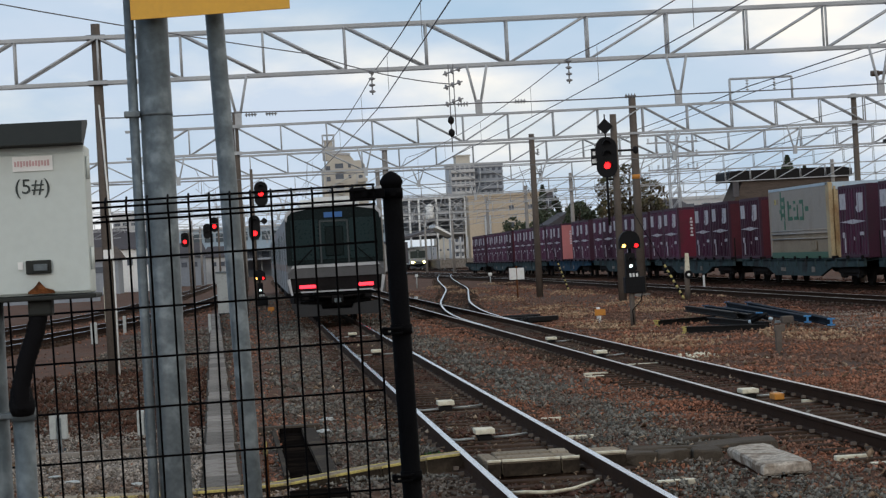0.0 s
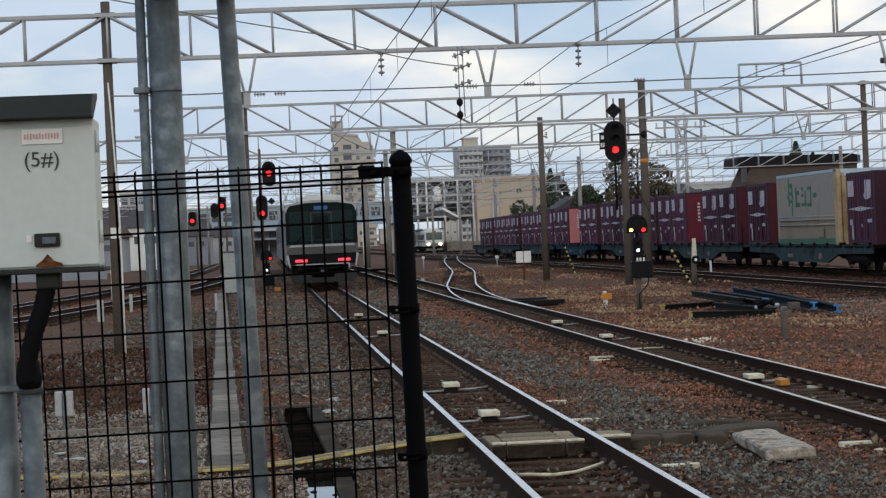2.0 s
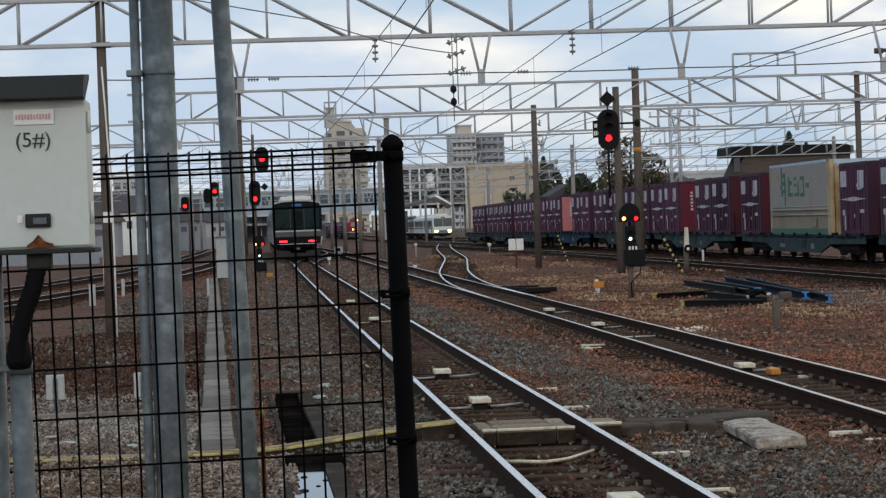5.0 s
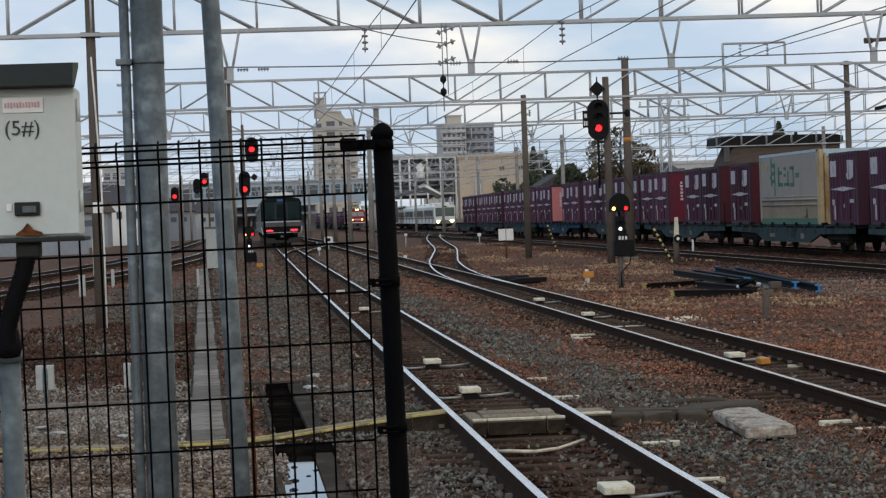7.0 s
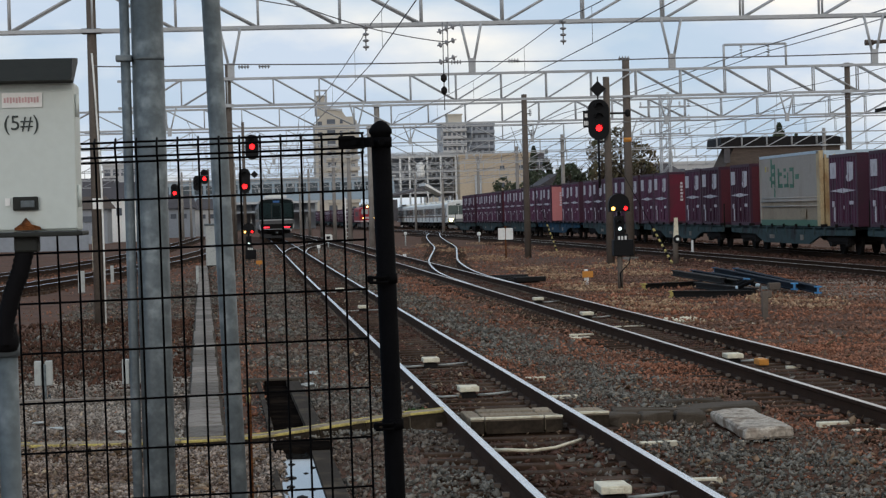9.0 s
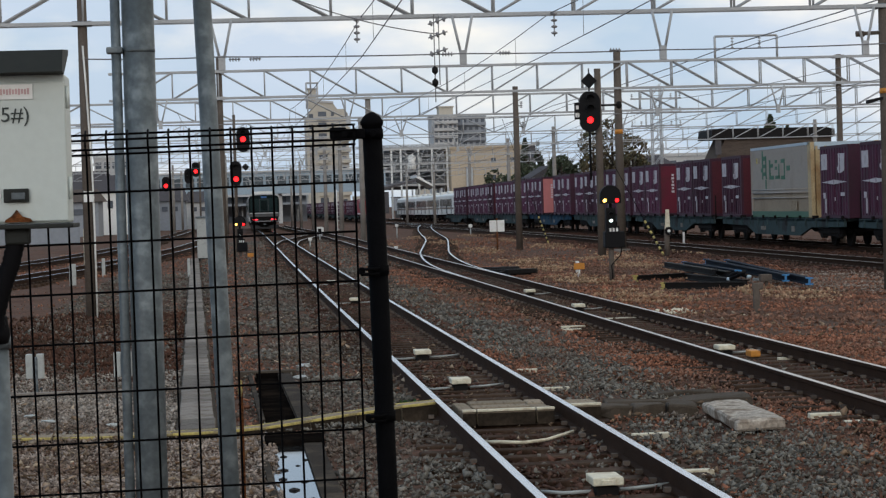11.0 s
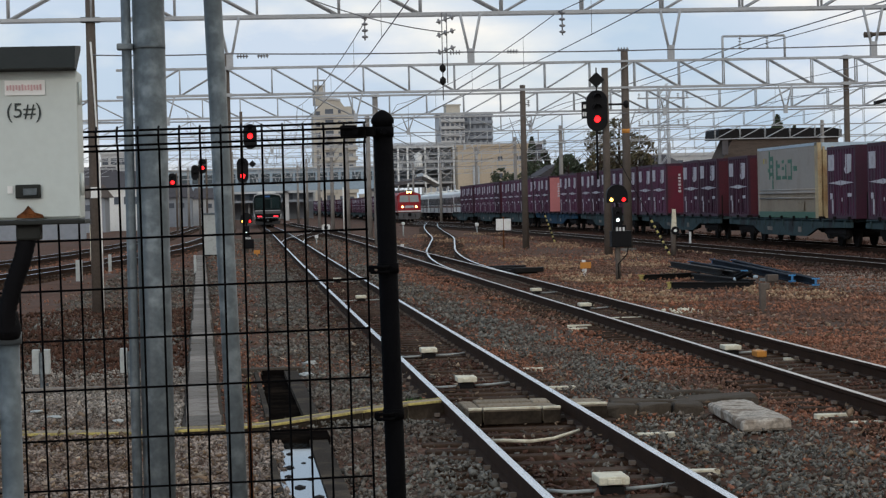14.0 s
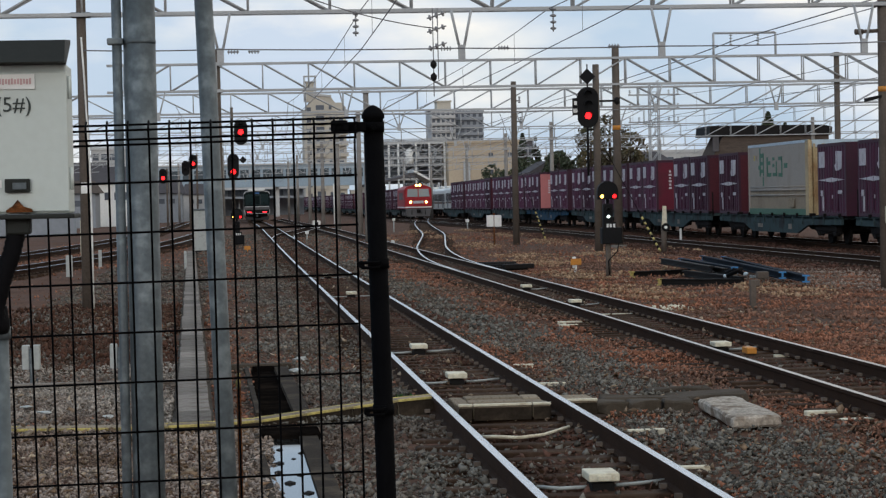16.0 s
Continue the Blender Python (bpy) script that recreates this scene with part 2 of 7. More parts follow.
M["label_white"] = mat("label_white", (0.44, 0.42, 0.45), 0.6, 0, 0.3, 3, 0.0, 30, (0.30, 0.27, 0.29), 0.4)
M["wagon"] = mat("wagon", (0.038, 0.060, 0.064), 0.8, 0.0, 0.5, 1.2, 0.1, 20, (0.022, 0.025, 0.027), 0.45)
M["wagon_blue"] = mat("wagon_blue", (0.016, 0.048, 0.085), 0.8, 0.0, 0.4, 1.2, 0.1, 20, (0.016, 0.024, 0.033), 0.5)
# buildings
M["apt_wall"] = mat("apt_wall", (0.46, 0.425, 0.365), 0.85, 0, 0.12, 0.15, 0.0, 3)
M["pale_wall"] = mat("pale_wall", (0.46, 0.46, 0.46), 0.85, 0, 0.12, 0.15, 0.0, 3)
M["grey_wall"] = mat("grey_wall", (0.25, 0.27, 0.30), 0.85, 0, 0.15, 0.15, 0.0, 3)
M["beige_wall"] = mat("beige_wall", (0.45, 0.375, 0.285), 0.85, 0, 0.15, 0.2, 0.0, 3)
M["dark_wall"] = mat("dark_wall", (0.09, 0.085, 0.09), 0.85, 0, 0.25, 0.3, 0.0, 3)
# Glass lifted to grey-blue: haze and reflected sky put into its colour.
M["window_hazed"] = mat("window_hazed", (0.085, 0.095, 0.115), 0.15, 0, 0.2, 0.3, 0.0, 3)
M["roof_brown"] = mat("roof_brown", (0.098, 0.078, 0.066), 0.85, 0, 0.35, 0.5, 0.0, 3, (0.07, 0.055, 0.047), 0.5, stretch=(1, 1, 8))
M["roof_dark"] = mat("roof_dark", (0.07, 0.065, 0.07), 0.8, 0, 0.2, 0.4, 0.0, 3)
M["blue_wall"] = mat("blue_wall", (0.27, 0.35, 0.42), 0.6, 0, 0.15, 0.2, 0.0, 3)
M["bark"] = mat("bark", (0.06, 0.045, 0.035), 0.9, 0, 0.3, 2, 0.3, 20)
M["leaf_dark"] = mat("leaf_dark", (0.030, 0.045, 0.022), 0.7, 0, 0.5, 0.6, 0.0, 6, (0.045, 0.055, 0.025), 0.5, per_island=0.8)
M["leaf_brown"] = mat("leaf_brown", (0.10, 0.075, 0.035), 0.7, 0, 0.5, 0.6, 0.0, 6, (0.055, 0.06, 0.025), 0.5, per_island=0.8)
M["grass"] = mat("grass", (0.03, 0.07, 0.02), 0.8, 0, 0.5, 3, 0.0, 20, per_island=0.8)
M["dry_weed"] = mat("dry_weed", (0.082, 0.041, 0.028), 0.95, 0, 0.7, 1.0, 0.0, 20, (0.055, 0.036, 0.026), 0.5, per_island=1.4)
M["dry_grass"] = mat("dry_grass", (0.36, 0.25, 0.16), 0.95, 0, 0.7, 1.0, 0.0, 20, (0.24, 0.13, 0.08), 0.5, per_island=1.4)
M["stone_pale"] = mat("stone_pale", (0.30, 0.265, 0.23), 0.94, 0, 0.8, 0.6, 0.3, 30, (0.165, 0.128, 0.105), 0.5, per_island=1.5)
M["stone_oily"] = mat("stone_oily", (0.105, 0.054, 0.040), 0.92, 0, 0.62, 0.5, 0.3, 30, (0.068, 0.042, 0.033), 0.5, per_island=1.2)
M["soil_crumb"] = mat("soil_crumb", (0.29, 0.24, 0.205), 0.95, 0, 0.8, 0.7, 0.3, 30, (0.17, 0.122, 0.096), 0.5, per_island=1.5)
# Mud made almost black, with the drain's inner shade in its colour.
M["wet_mud"] = mat("wet_mud", (0.006, 0.005, 0.0045), 1.0, 0, 0.5, 3, 0.3, 30, (0.012, 0.009, 0.007), 0.4, spec=0.0)
M["litter"] = mat("litter", (0.17, 0.115, 0.075), 0.9, 0, 0.7, 3, 0.0, 20, (0.36, 0.30, 0.23), 0.4, per_island=1.5)
wet = bpy.data.materials.new("still_water")
wet.use_nodes = True
wet.node_tree.nodes["Principled BSDF"].inputs["Base Color"].default_value = (0.02, 0.022, 0.022, 1)
wet.node_tree.nodes["Principled BSDF"].inputs["Roughness"].default_value = 0.02
wet.node_tree.nodes["Principled BSDF"].inputs["Specular IOR Level"].default_value = 1.0
M["water"] = wet


# ---- mesh helpers ----
def part(name, bm, material, parent=None, label="", smooth=False):
    """Links a bmesh as one mesh object, under a thing or a part."""
    me = bpy.data.meshes.new(name)
    bm.to_mesh(me)
    bm.free()
    for m in (material if isinstance(material, (list, tuple)) else [material]):
        me.materials.append(M[m])
    if smooth:
        me.polygons.foreach_set("use_smooth", [True] * len(me.polygons))
    ob = new(name, me)
    if parent:
        ob.parent = parent
    return tagged(ob, label)


def thing(name, m=None, label="", category="", group="", kind=""):
    ob = new(name)
    ob.empty_display_size = 0.1
    if m is not None:
        ob.matrix_basis = m
    return tagged(ob, label, category, group, kind)


def B():
    return bmesh.new()


def box(bm, c, s, m=None, bev=0.0, mi=0):
    """A box of centre c and size s, its edges bevelled by bev."""
    x, y, z = c
    a, b, d = s[0] / 2, s[1] / 2, s[2] / 2
    if bev <= 0:
        v = [bm.verts.new((x + i * a, y + j * b, z + k * d)) for i in (-1, 1) for j in (-1, 1) for k in (-1, 1)]
        faces = [(0, 1, 3, 2), (4, 6, 7, 5), (0, 4, 5, 1), (2, 3, 7, 6), (0, 2, 6, 4), (1, 5, 7, 3)]
        fs = [bm.faces.new([v[i] for i in f]) for f in faces]
    else:
        r = bmesh.ops.create_cube(bm, size=1, matrix=Matrix.LocRotScale((x, y, z), None, s))
        v = r["verts"]
        es = list({e for q in v for e in q.link_edges})
        r = bmesh.ops.bevel(bm, geom=es, offset=bev, segments=2, affect="EDGES", profile=0.5)
        v = list({q for f in r["faces"] for q in f.verts} | {q for q in v if q.is_valid})
        fs = list({f for q in v for f in q.link_faces})
    for f in fs:
        f.material_index = mi
    if m is not None:
        bmesh.ops.transform(bm, matrix=m, verts=v)
    return v


def rod(bm, p, q, r, seg=8, r2=None, caps=True, mi=0):
    """A round bar from p to q."""
    p, q = Vector(p), Vector(q)
    r2 = r if r2 is None else r2
    d = (q - p).normalized()
    u = d.orthogonal().normalized()
    w = d.cross(u)
    rings = []
    for c, rad in ((p, r), (q, r2)):
        rings.append([bm.verts.new(c + (u * math.cos(2 * math.pi * i / seg) + w * math.sin(2 * math.pi * i / seg)) * rad) for i in range(seg)])
    for i in range(seg):
        f = bm.faces.new((rings[0][i], rings[0][(i + 1) % seg], rings[1][(i + 1) % seg], rings[1][i]))
        f.smooth, f.material_index = True, mi
    if caps:
        for f in (bm.faces.new(rings[0][::-1]), bm.faces.new(rings[1])):
            f.material_index = mi


def pipe(bm, pts, r, seg=8):
    """A tube along a line of points."""
    pts = [Vector(p) for p in pts]
    rings = []
    u = None
    for i, p in enumerate(pts):
        d = (pts[min(i + 1, len(pts) - 1)] - pts[max(i - 1, 0)]).normalized()
        u = d.orthogonal().normalized() if u is None else (u - d * u.dot(d)).normalized()
        w = d.cross(u)
        rad = r[i] if isinstance(r, (list, tuple)) else r
        rings.append([bm.verts.new(p + (u * math.cos(2 * math.pi * k / seg) + w * math.sin(2 * math.pi * k / seg)) * rad) for k in range(seg)])
    for a, b in zip(rings, rings[1:]):
        for k in range(seg):
            bm.faces.new((a[k], a[(k + 1) % seg], b[(k + 1) % seg], b[k])).smooth = True
    bm.faces.new(rings[0][::-1])
    bm.faces.new(rings[-1])


def lathe(bm, axis_p, axis_q, prof, seg=12):
    """A turned form: prof is (distance along the axis 0..1, radius)."""
    p, q = Vector(axis_p), Vector(axis_q)
    pipe(bm, [p.lerp(q, a) for a, _ in prof], [max(r, 0.0005) for _, r in prof], seg)


def prism(bm, outline, y0, y1, mi=0):
    """An outline of (x, z) carried from y0 to y1."""
    a = [bm.verts.new((x, y0, z)) for x, z in outline]
    b = [bm.verts.new((x, y1, z)) for x, z in outline]
    n = len(outline)
    for i in range(n):
        bm.faces.new((a[i], a[(i + 1) % n], b[(i + 1) % n], b[i])).material_index = mi
    bm.faces.new(a[::-1]).material_index = mi
    bm.faces.new(b).material_index = mi


def from_np(name, verts, faces, material, parent=None, label=""):
    me = bpy.data.meshes.new(name)
    me.from_pydata(verts.tolist(), [], faces.tolist())
    me.materials.append(M[material])
    ob = new(name, me)
    if parent:
        ob.parent = parent
    return tagged(ob, label)


def gz(y):
    """The level of the rails, which falls a little far down the line."""
    return -math.expm1(-((max(0.0, y - 115) / 170) ** 2)) * -0.7


def along(pts, step):
    """Points at even steps on a smooth line through pts."""
    p = np.array(pts, float)
    d = np.r_[0, np.cumsum(np.hypot(*np.diff(p, axis=0).T))]
    m = np.gradient(p, d, axis=0)
    out = []
    for s in np.arange(0, d[-1], step):
        i = min(np.searchsorted(d, s, side="right") - 1, len(d) - 2)
        h = d[i + 1] - d[i]
        t = (s - d[i]) / h
        out.append((2 * t**3 - 3 * t**2 + 1) * p[i] + (t**3 - 2 * t**2 + t) * h * m[i] + (-2 * t**3 + 3 * t**2) * p[i + 1] + (t**3 - t**2) * h * m[i + 1])
    return np.array(out)


# ---- ground ----
def build_ground():
    xs = np.r_[-600, -300, -150, -80, -40, np.arange(-20, 40.1, 0.8), 60, 90, 150, 300, 600]
    ys = np.r_[-60, -20, -5, np.arange(2, 80, 0.8), np.arange(80, 330, 4), 360, 420, 520, 700, 1000, 1600, 3000]
    vs, fs = [], []
    for y in ys:
        for x in xs:
            n = 0.05 * noise.noise((x * 0.35, y * 0.25, 0)) + 0.03 * noise.noise((x * 1.1, y * 0.9, 3))
            near = max(0.0, 1 - max(0.0, y - 4) / 8)
            vs.append((x, y, gz(y) - 0.235 + (n if -20 <= x <= 40 else 0) + 0.2 * near))
    w = len(xs)
    for j in range(len(ys) - 1):
        for i in range(w - 1):
            fs.append((j * w + i, j * w + i + 1, (j + 1) * w + i + 1, (j + 1) * w + i))
    ob = from_np("ground", np.array(vs), np.array(fs), "ground", None, "brown gravelly railway yard ground with old ballast")
    return tagged(ob, category="ground", kind="structure")


ground = build_ground()

# ---- tracks ----
GAUGE = 1.067
RAIL = [(-0.0325, 0), (0.0325, 0), (0.0325, -0.035), (0.008, -0.05), (0.008, -0.135), (0.0635, -0.145), (0.0635, -0.16), (-0.0635, -0.16), (-0.0635, -0.145), (-0.008, -0.135), (-0.008, -0.05), (-0.0325, -0.035)]


def rail_mesh(name, line, off, top, parent):
    """A rail swept along the track's centre line at a sideways distance."""
    n = len(RAIL)
    t = np.gradient(line, axis=0)
    t /= np.hypot(t[:, 0], t[:, 1])[:, None]
    side = np.c_[t[:, 1], -t[:, 0]]
    vs, fs, ms = [], [], []
    for p, s in zip(line, side):
        z = gz(p[1])
        for a, h in RAIL:
            q = p + s * (off + a)
            vs.append((q[0], q[1], z + h))
    for i in range(len(line) - 1):
        for k in range(n):
            fs.append((i * n + k, i * n + (k + 1) % n, (i + 1) * n + (k + 1) % n, (i + 1) * n + k))
            ms.append(1 if k == 0 else 0)
    fs.append(tuple(range(n)))
    ms.append(0)
    me = bpy.data.meshes.new(name)
    me.from_pydata(vs, [], fs)
    me.materials.append(M["rail_side"])
    me.materials.append(M[top])
    me.polygons.foreach_set("material_index", ms)
    ob = new(name, me)
    ob.parent = parent
    return ob


def cube_np(c, s, ang):
    """Corners of a flat-turned box, for joined rows."""
    k = np.array([(i, j, h) for i in (-.5, .5) for j in (-.5, .5) for h in (-.5, .5)]) * s
    ca, sa = math.cos(ang), math.sin(ang)
    return np.c_[k[:, 0] * ca - k[:, 1] * sa, k[:, 0] * sa + k[:, 1] * ca, k[:, 2]] + c


CUBE_F = np.array([(0, 1, 3, 2), (4, 6, 7, 5), (0, 4, 5, 1), (2, 3, 7, 6), (0, 2, 6, 4), (1, 5, 7, 3)])


def boxes_np(name, items, material, parent=None, label=""):
    vs, fs = [], []
    for i, (c, s, a) in enumerate(items):
        vs.append(cube_np(np.array(c), np.array(s), a))
        fs.append(CUBE_F + 8 * i)
    return from_np(name, np.vstack(vs), np.vstack(fs), material, parent, label)


sleeper_bm = B()
box(sleeper_bm, (0, 0, 0), (2.0, 0.2, 0.14), bev=0.012)
for v_ in sleeper_bm.verts:
    v_.co += Vector((noise.noise(v_.co * 3), noise.noise(v_.co * 3 + Vector((5, 0, 0))), noise.noise(v_.co * 3 + Vector((0, 5, 0))))) * 0.008
SLEEPER = bpy.data.meshes.new("sleeper")
sleeper_bm.to_mesh(SLEEPER)
sleeper_bm.free()
SLEEPER.materials.append(M["sleeper"])


def track(pts, label, top="rail_dull", singles=0.0, step=2.0, pitch=0.56, start=0.0):
    """Two rails on sleepers; sleepers nearer than `singles` are pieces of their own."""
    root = thing("railway_track", None, label, "railway track", "tracks of the yard", "structure")
    line = along(pts, step)
    for s in (-1, 1):
        rail_mesh("rail", line, s * (GAUGE / 2 + 0.0325), top, root)
    fine = along(pts, pitch)
    d = np.gradient(fine, axis=0)
    far, clips = [], []
    for p, q in zip(fine, d):
        a = math.atan2(-q[0], q[1])
        if p[1] < start:
            continue
        z = gz(p[1]) - 0.16
        if p[1] < singles:
            o = new("sleeper", SLEEPER)
            o.parent = root
            o.matrix_basis = pose(p[0] + random.uniform(-.03, .03), p[1], z - 0.085, 0, 0, math.degrees(a) + random.uniform(-1, 1))
        else:
            far.append(((p[0], p[1], z - 0.085), (2.0, 0.2, 0.14), a))
        if p[1] < 75:
            for s in (-1, 1):
                for e in (-1, 1):
                    w = s * (GAUGE / 2 + 0.0325) + e * 0.085
                    clips.append(((p[0] + w * math.cos(a), p[1] + w * math.sin(a), z + 0.022), (0.05, 0.06, 0.032), a))
    if far:
        tagged(boxes_np("sleeper_row", far, "sleeper", root), kind="stuff")
    if clips:
        tagged(boxes_np("rail_clip_row", clips, "clip", root), kind="stuff")
    return root


track([(2.487, 3), (2.487, 80), (2.6, 130), (2.78, 185), (2.85, 230), (2.95, 280), (3.3, 330), (5, 420)], "main track with two shiny worn steel rails on dark sleepers", "rail_top", 95)
track([(6.38, 3), (6.38, 80), (6.38, 200), (6.4, 330)], "second track with dull brown steel rails on sleepers", "rail_dull", 95)
LOCO_PATH = [(6.40, 56), (6.55, 69), (7.55, 87), (8.87, 102), (10.5, 120), (12.5, 148), (14.7, 178), (17.3, 210), (19.5, 236), (20.6, 264), (20.7, 330), (20.6, 430), (20.0, 520), (18, 640), (14, 760), (8, 860), (0, 970), (-8, 1060)]
track(LOCO_PATH, "branch track curving off through a set of points", "rail_top", 0)
track([(17.5, 30), (17.5, 120), (17.5, 190), (17.45, 240)], "empty rusty freight siding beside the container wagons", "rail_dull", 0)
track([(22.0, 30), (22.0, 235), (22.0, 330)], "freight siding under the container wagons", "rail_dull", 0)
WHITE_PATH = [(24, 760), (27, 640), (28, 520), (28.1, 420), (28.1, 330), (28.0, 270), (28.0, 205)]
track(WHITE_PATH, "distant passenger track running behind the container wagons", "rail_dull", 0)
track([(2.55, 118), (3.2, 134), (4.6, 152), (5.9, 170), (6.38, 186)], "crossover track joining the two main tracks", "rail_dull", 0)
track([(-10.5, 40), (-8.2, 60), (-5.8, 80), (-3.4, 108), (-2.4, 130), (-1.8, 170), (-1.8, 300)], "track curving in past the masts, with worn rails", "rail_top", 0)
track([(-15.5, 40), (-12.6, 60), (-9.9, 80), (-7.3, 108), (-6.2, 130), (-5.6, 170), (-5.6, 300)], "outer curving track with worn rails", "rail_top", 0)


# ---- gantries over the tracks ----
def gantry(y, x0, x1, zb, h, pitch, phase, legs, label, falls, k=0.8):
    """A lattice beam on masts; k sets the size of the whole."""
    root = thing("overhead_gantry", Matrix.Translation((0, y * k, 1.914 * (1 - k))) @ Matrix.Scale(k, 4), label, "gantry", "overhead line gantries")
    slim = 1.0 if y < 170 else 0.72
    for z, name in ((zb + h, "top_chord"), (zb, "bottom_chord")):
        bm = B()
        for dy in (-0.2, 0.2):
            box(bm, ((x0 + x1) / 2, dy, z), (x1 - x0, 0.09 * slim, 0.105 * slim))
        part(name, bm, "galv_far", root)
    n = int((x1 - x0) / pitch)
    for i in range(n + 1):
        x = x0 + phase + i * pitch
        if x > x1:
            break
        bm = B()
        for dy in (-0.2, 0.2):
            rod(bm, (x, dy, zb), (x, dy, zb + h), 0.036 * slim, 6)
        rod(bm, (x, -.2, zb), (x, .2, zb), 0.03, 5)
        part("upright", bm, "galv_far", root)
        if x + pitch <= x1:
            bm = B()
            up = any(a - 0.1 <= x < b - 0.1 for a, b in falls)
            for dy in (-0.2, 0.2):
                rod(bm, (x, dy, zb + h if up else zb), (x + pitch, dy, zb if up else zb + h), 0.040 * slim, 6)
            part("diagonal", bm, "galv_far", root)
    for x, top in legs:
        bm = B()
        rod(bm, (x, 0, (gz(y * k) - 0.45 - 1.914 * (1 - k)) / k), (x, 0, top), 0.22 if y > 130 else 0.17, 14, 0.165 if y > 130 else 0.14)
        # Masts far off take the paler concrete, tinted for haze.
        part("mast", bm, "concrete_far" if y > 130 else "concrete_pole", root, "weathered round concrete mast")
        for z in (zb, zb + h):
            bm = B()
            box(bm, (x, 0, z), (0.5, 0.56, 0.16))
            part("clamp", bm, "galv_far", root)
    return root


def v_hanger(root, x, ztop, zbot, half):
    bm = B()
    for s in (-1, 1):
        rod(bm, (x + s * half, -0.36, ztop), (x + s * 0.06, -0.36, zbot + 0.1), 0.04, 6)
    box(bm, (x, -0.36, zbot), (0.2, 0.12, 0.42))
    part("hanger", bm, "galv_far", root, "galvanised V-shaped hanger")


def insulator(bm, p, q, r=0.07, n=4):
    prof = [(0, 0.02)]
    for i in range(n):
        a = (i + 0.5) / n
        prof += [(a - 0.3 / n, 0.02), (a - 0.12 / n, r), (a + 0.12 / n, r * 0.8), (a + 0.2 / n, 0.02)]
    prof += [(1, 0.02)]
    lathe(bm, p, q, prof, 8)


gA = gantry(68, -12, 32, 7.46, 1.33, 2.41, 0.56, [], "large galvanised steel lattice gantry spanning the tracks on concrete masts", [(-4.3, 7.9), (18.4, 26)], 0.691)
for x_ in (-0.22, 6.87, 12.85, 19.0):
    v_hanger(gA, x_, 7.44, 6.2, 0.3)
gB = gantry(115, -6, 34.5, 7.45, 1.33, 2.283, 0.84, [(-0.55, 9.5), (30.85, 8.9)], "galvanised steel lattice gantry with a small raised wire frame on top", [(-0.6, 10.6), (19.5, 34)], 0.7826)
for x_ in (-3.5, 5.8, 21.4, 27.6):
    v_hanger(gB, x_, 7.4, 6.2, 0.35)
bm = B()
for a, b in (((24.5, 0, 8.8), (24.5, 0, 9.95)), ((27.7, 0, 8.8), (27.7, 0, 9.95)), ((24.5, 0, 9.95), (27.7, 0, 9.95))):
    rod(bm, a, b, 0.06, 6)
for x_ in (25.4, 26.8):
    insulator(bm, (x_, 0, 9.9), (x_, 0, 9.3), 0.09)
part("wire_frame", bm, "galv_far", gB)
gC = gantry(142, -14, 50, 7.35, 1.2, 2.3, 0.3, [(-9, 9.0), (8.4, 8.6)], "galvanised steel lattice gantry farther down the line", [(-9, -1), (-1, 9), (20, 30)])
for x_ in (10.4, 18, 24.2):
    v_hanger(gC, x_, 7.3, 6.3, 0.4)
for y_, x0_, x1_ in ((178, -16, 60), (214, -18, 70), (250, -20, 78), (292, -20, 86), (345, -24, 96), (400, -26, 108)):
    g_ = gantry(y_, x0_, x1_, 7.4 + gz(y_), 1.2, 2.4, 0.3, [(-1.0 if y_ < 300 else -9, 8.8), (9.9, 8.8), (30, 8.8), (55, 8.8)], "distant galvanised lattice gantry", [(-1, 4), (10, 20)])
    for x_ in (2.5, 6.4, 17.4, 22):
        v_hanger(g_, x_, 7.35 + gz(y_), 6.2 + gz(y_), 0.4)


def mast(x, y, top, r, label, base=-0.4, name="concrete_mast"):
    root = thing(name, pose(x, y, 0), label, "mast", "masts beside the tracks")
    bm = B()
    rod(bm, (0, 0, gz(y) + base), (0, 0, top), r, 16, r * 0.8)
    part("shaft", bm, "concrete_pole", root)
    return root


m1 = mast(-2.94, 47, 6.95, 0.115, "slender grey concrete pole with a white pipe strapped to it")
bm = B()
pipe(bm, [(0.12, -0.09, -0.4), (0.12, -0.09, 1.7), (0.11, -0.09, 2.7), (0.04, -0.12, 4.5), (0.0, -0.12, 5.3)], 0.02, 6)
part("cable_pipe", bm, "white", m1)
for z_ in (5.75, 6.67):
    bm = B()
    box(bm, (0, 0, z_), (0.4, 0.34, 0.10), bev=0.02)
    part("clamp", bm, "galv", m1)
bm = B()
box(bm, (0.02, -0.13, 2.26), (0.19, 0.02, 0.22), bev=0.004)
part("plate", bm, "white", m1)
m4 = mast(13.63, 47, 7.1, 0.16, "dark concrete gantry mast with an orange band and a cable box")
bm = B()
rod(bm, (0, 0, 3.93), (0, 0, 4.04), 0.15, 16)
part("band", bm, "orange", m4)
bm = B()
rod(bm, (-0.1, 0, 5.2), (-0.62, 0, 5.18), 0.04, 8)
rod(bm, (-0.45, 0, 5.18), (-0.62, 0, 5.18), 0.06, 8)
part("bracket", bm, "concrete_pole", m4)
bm = B()
prism(bm, [(-0.42, 3.72), (-0.1, 3.80), (-0.1, 3.86), (-0.42, 3.80)], -0.1, 0.1)
part("lamp_arm", bm, "black_steel", m4)
bm = B()
box(bm, (0.02, -0.18, 1.36), (0.2, 0.14, 0.36), bev=0.02)
part("cable_box", bm, "cream", m4)
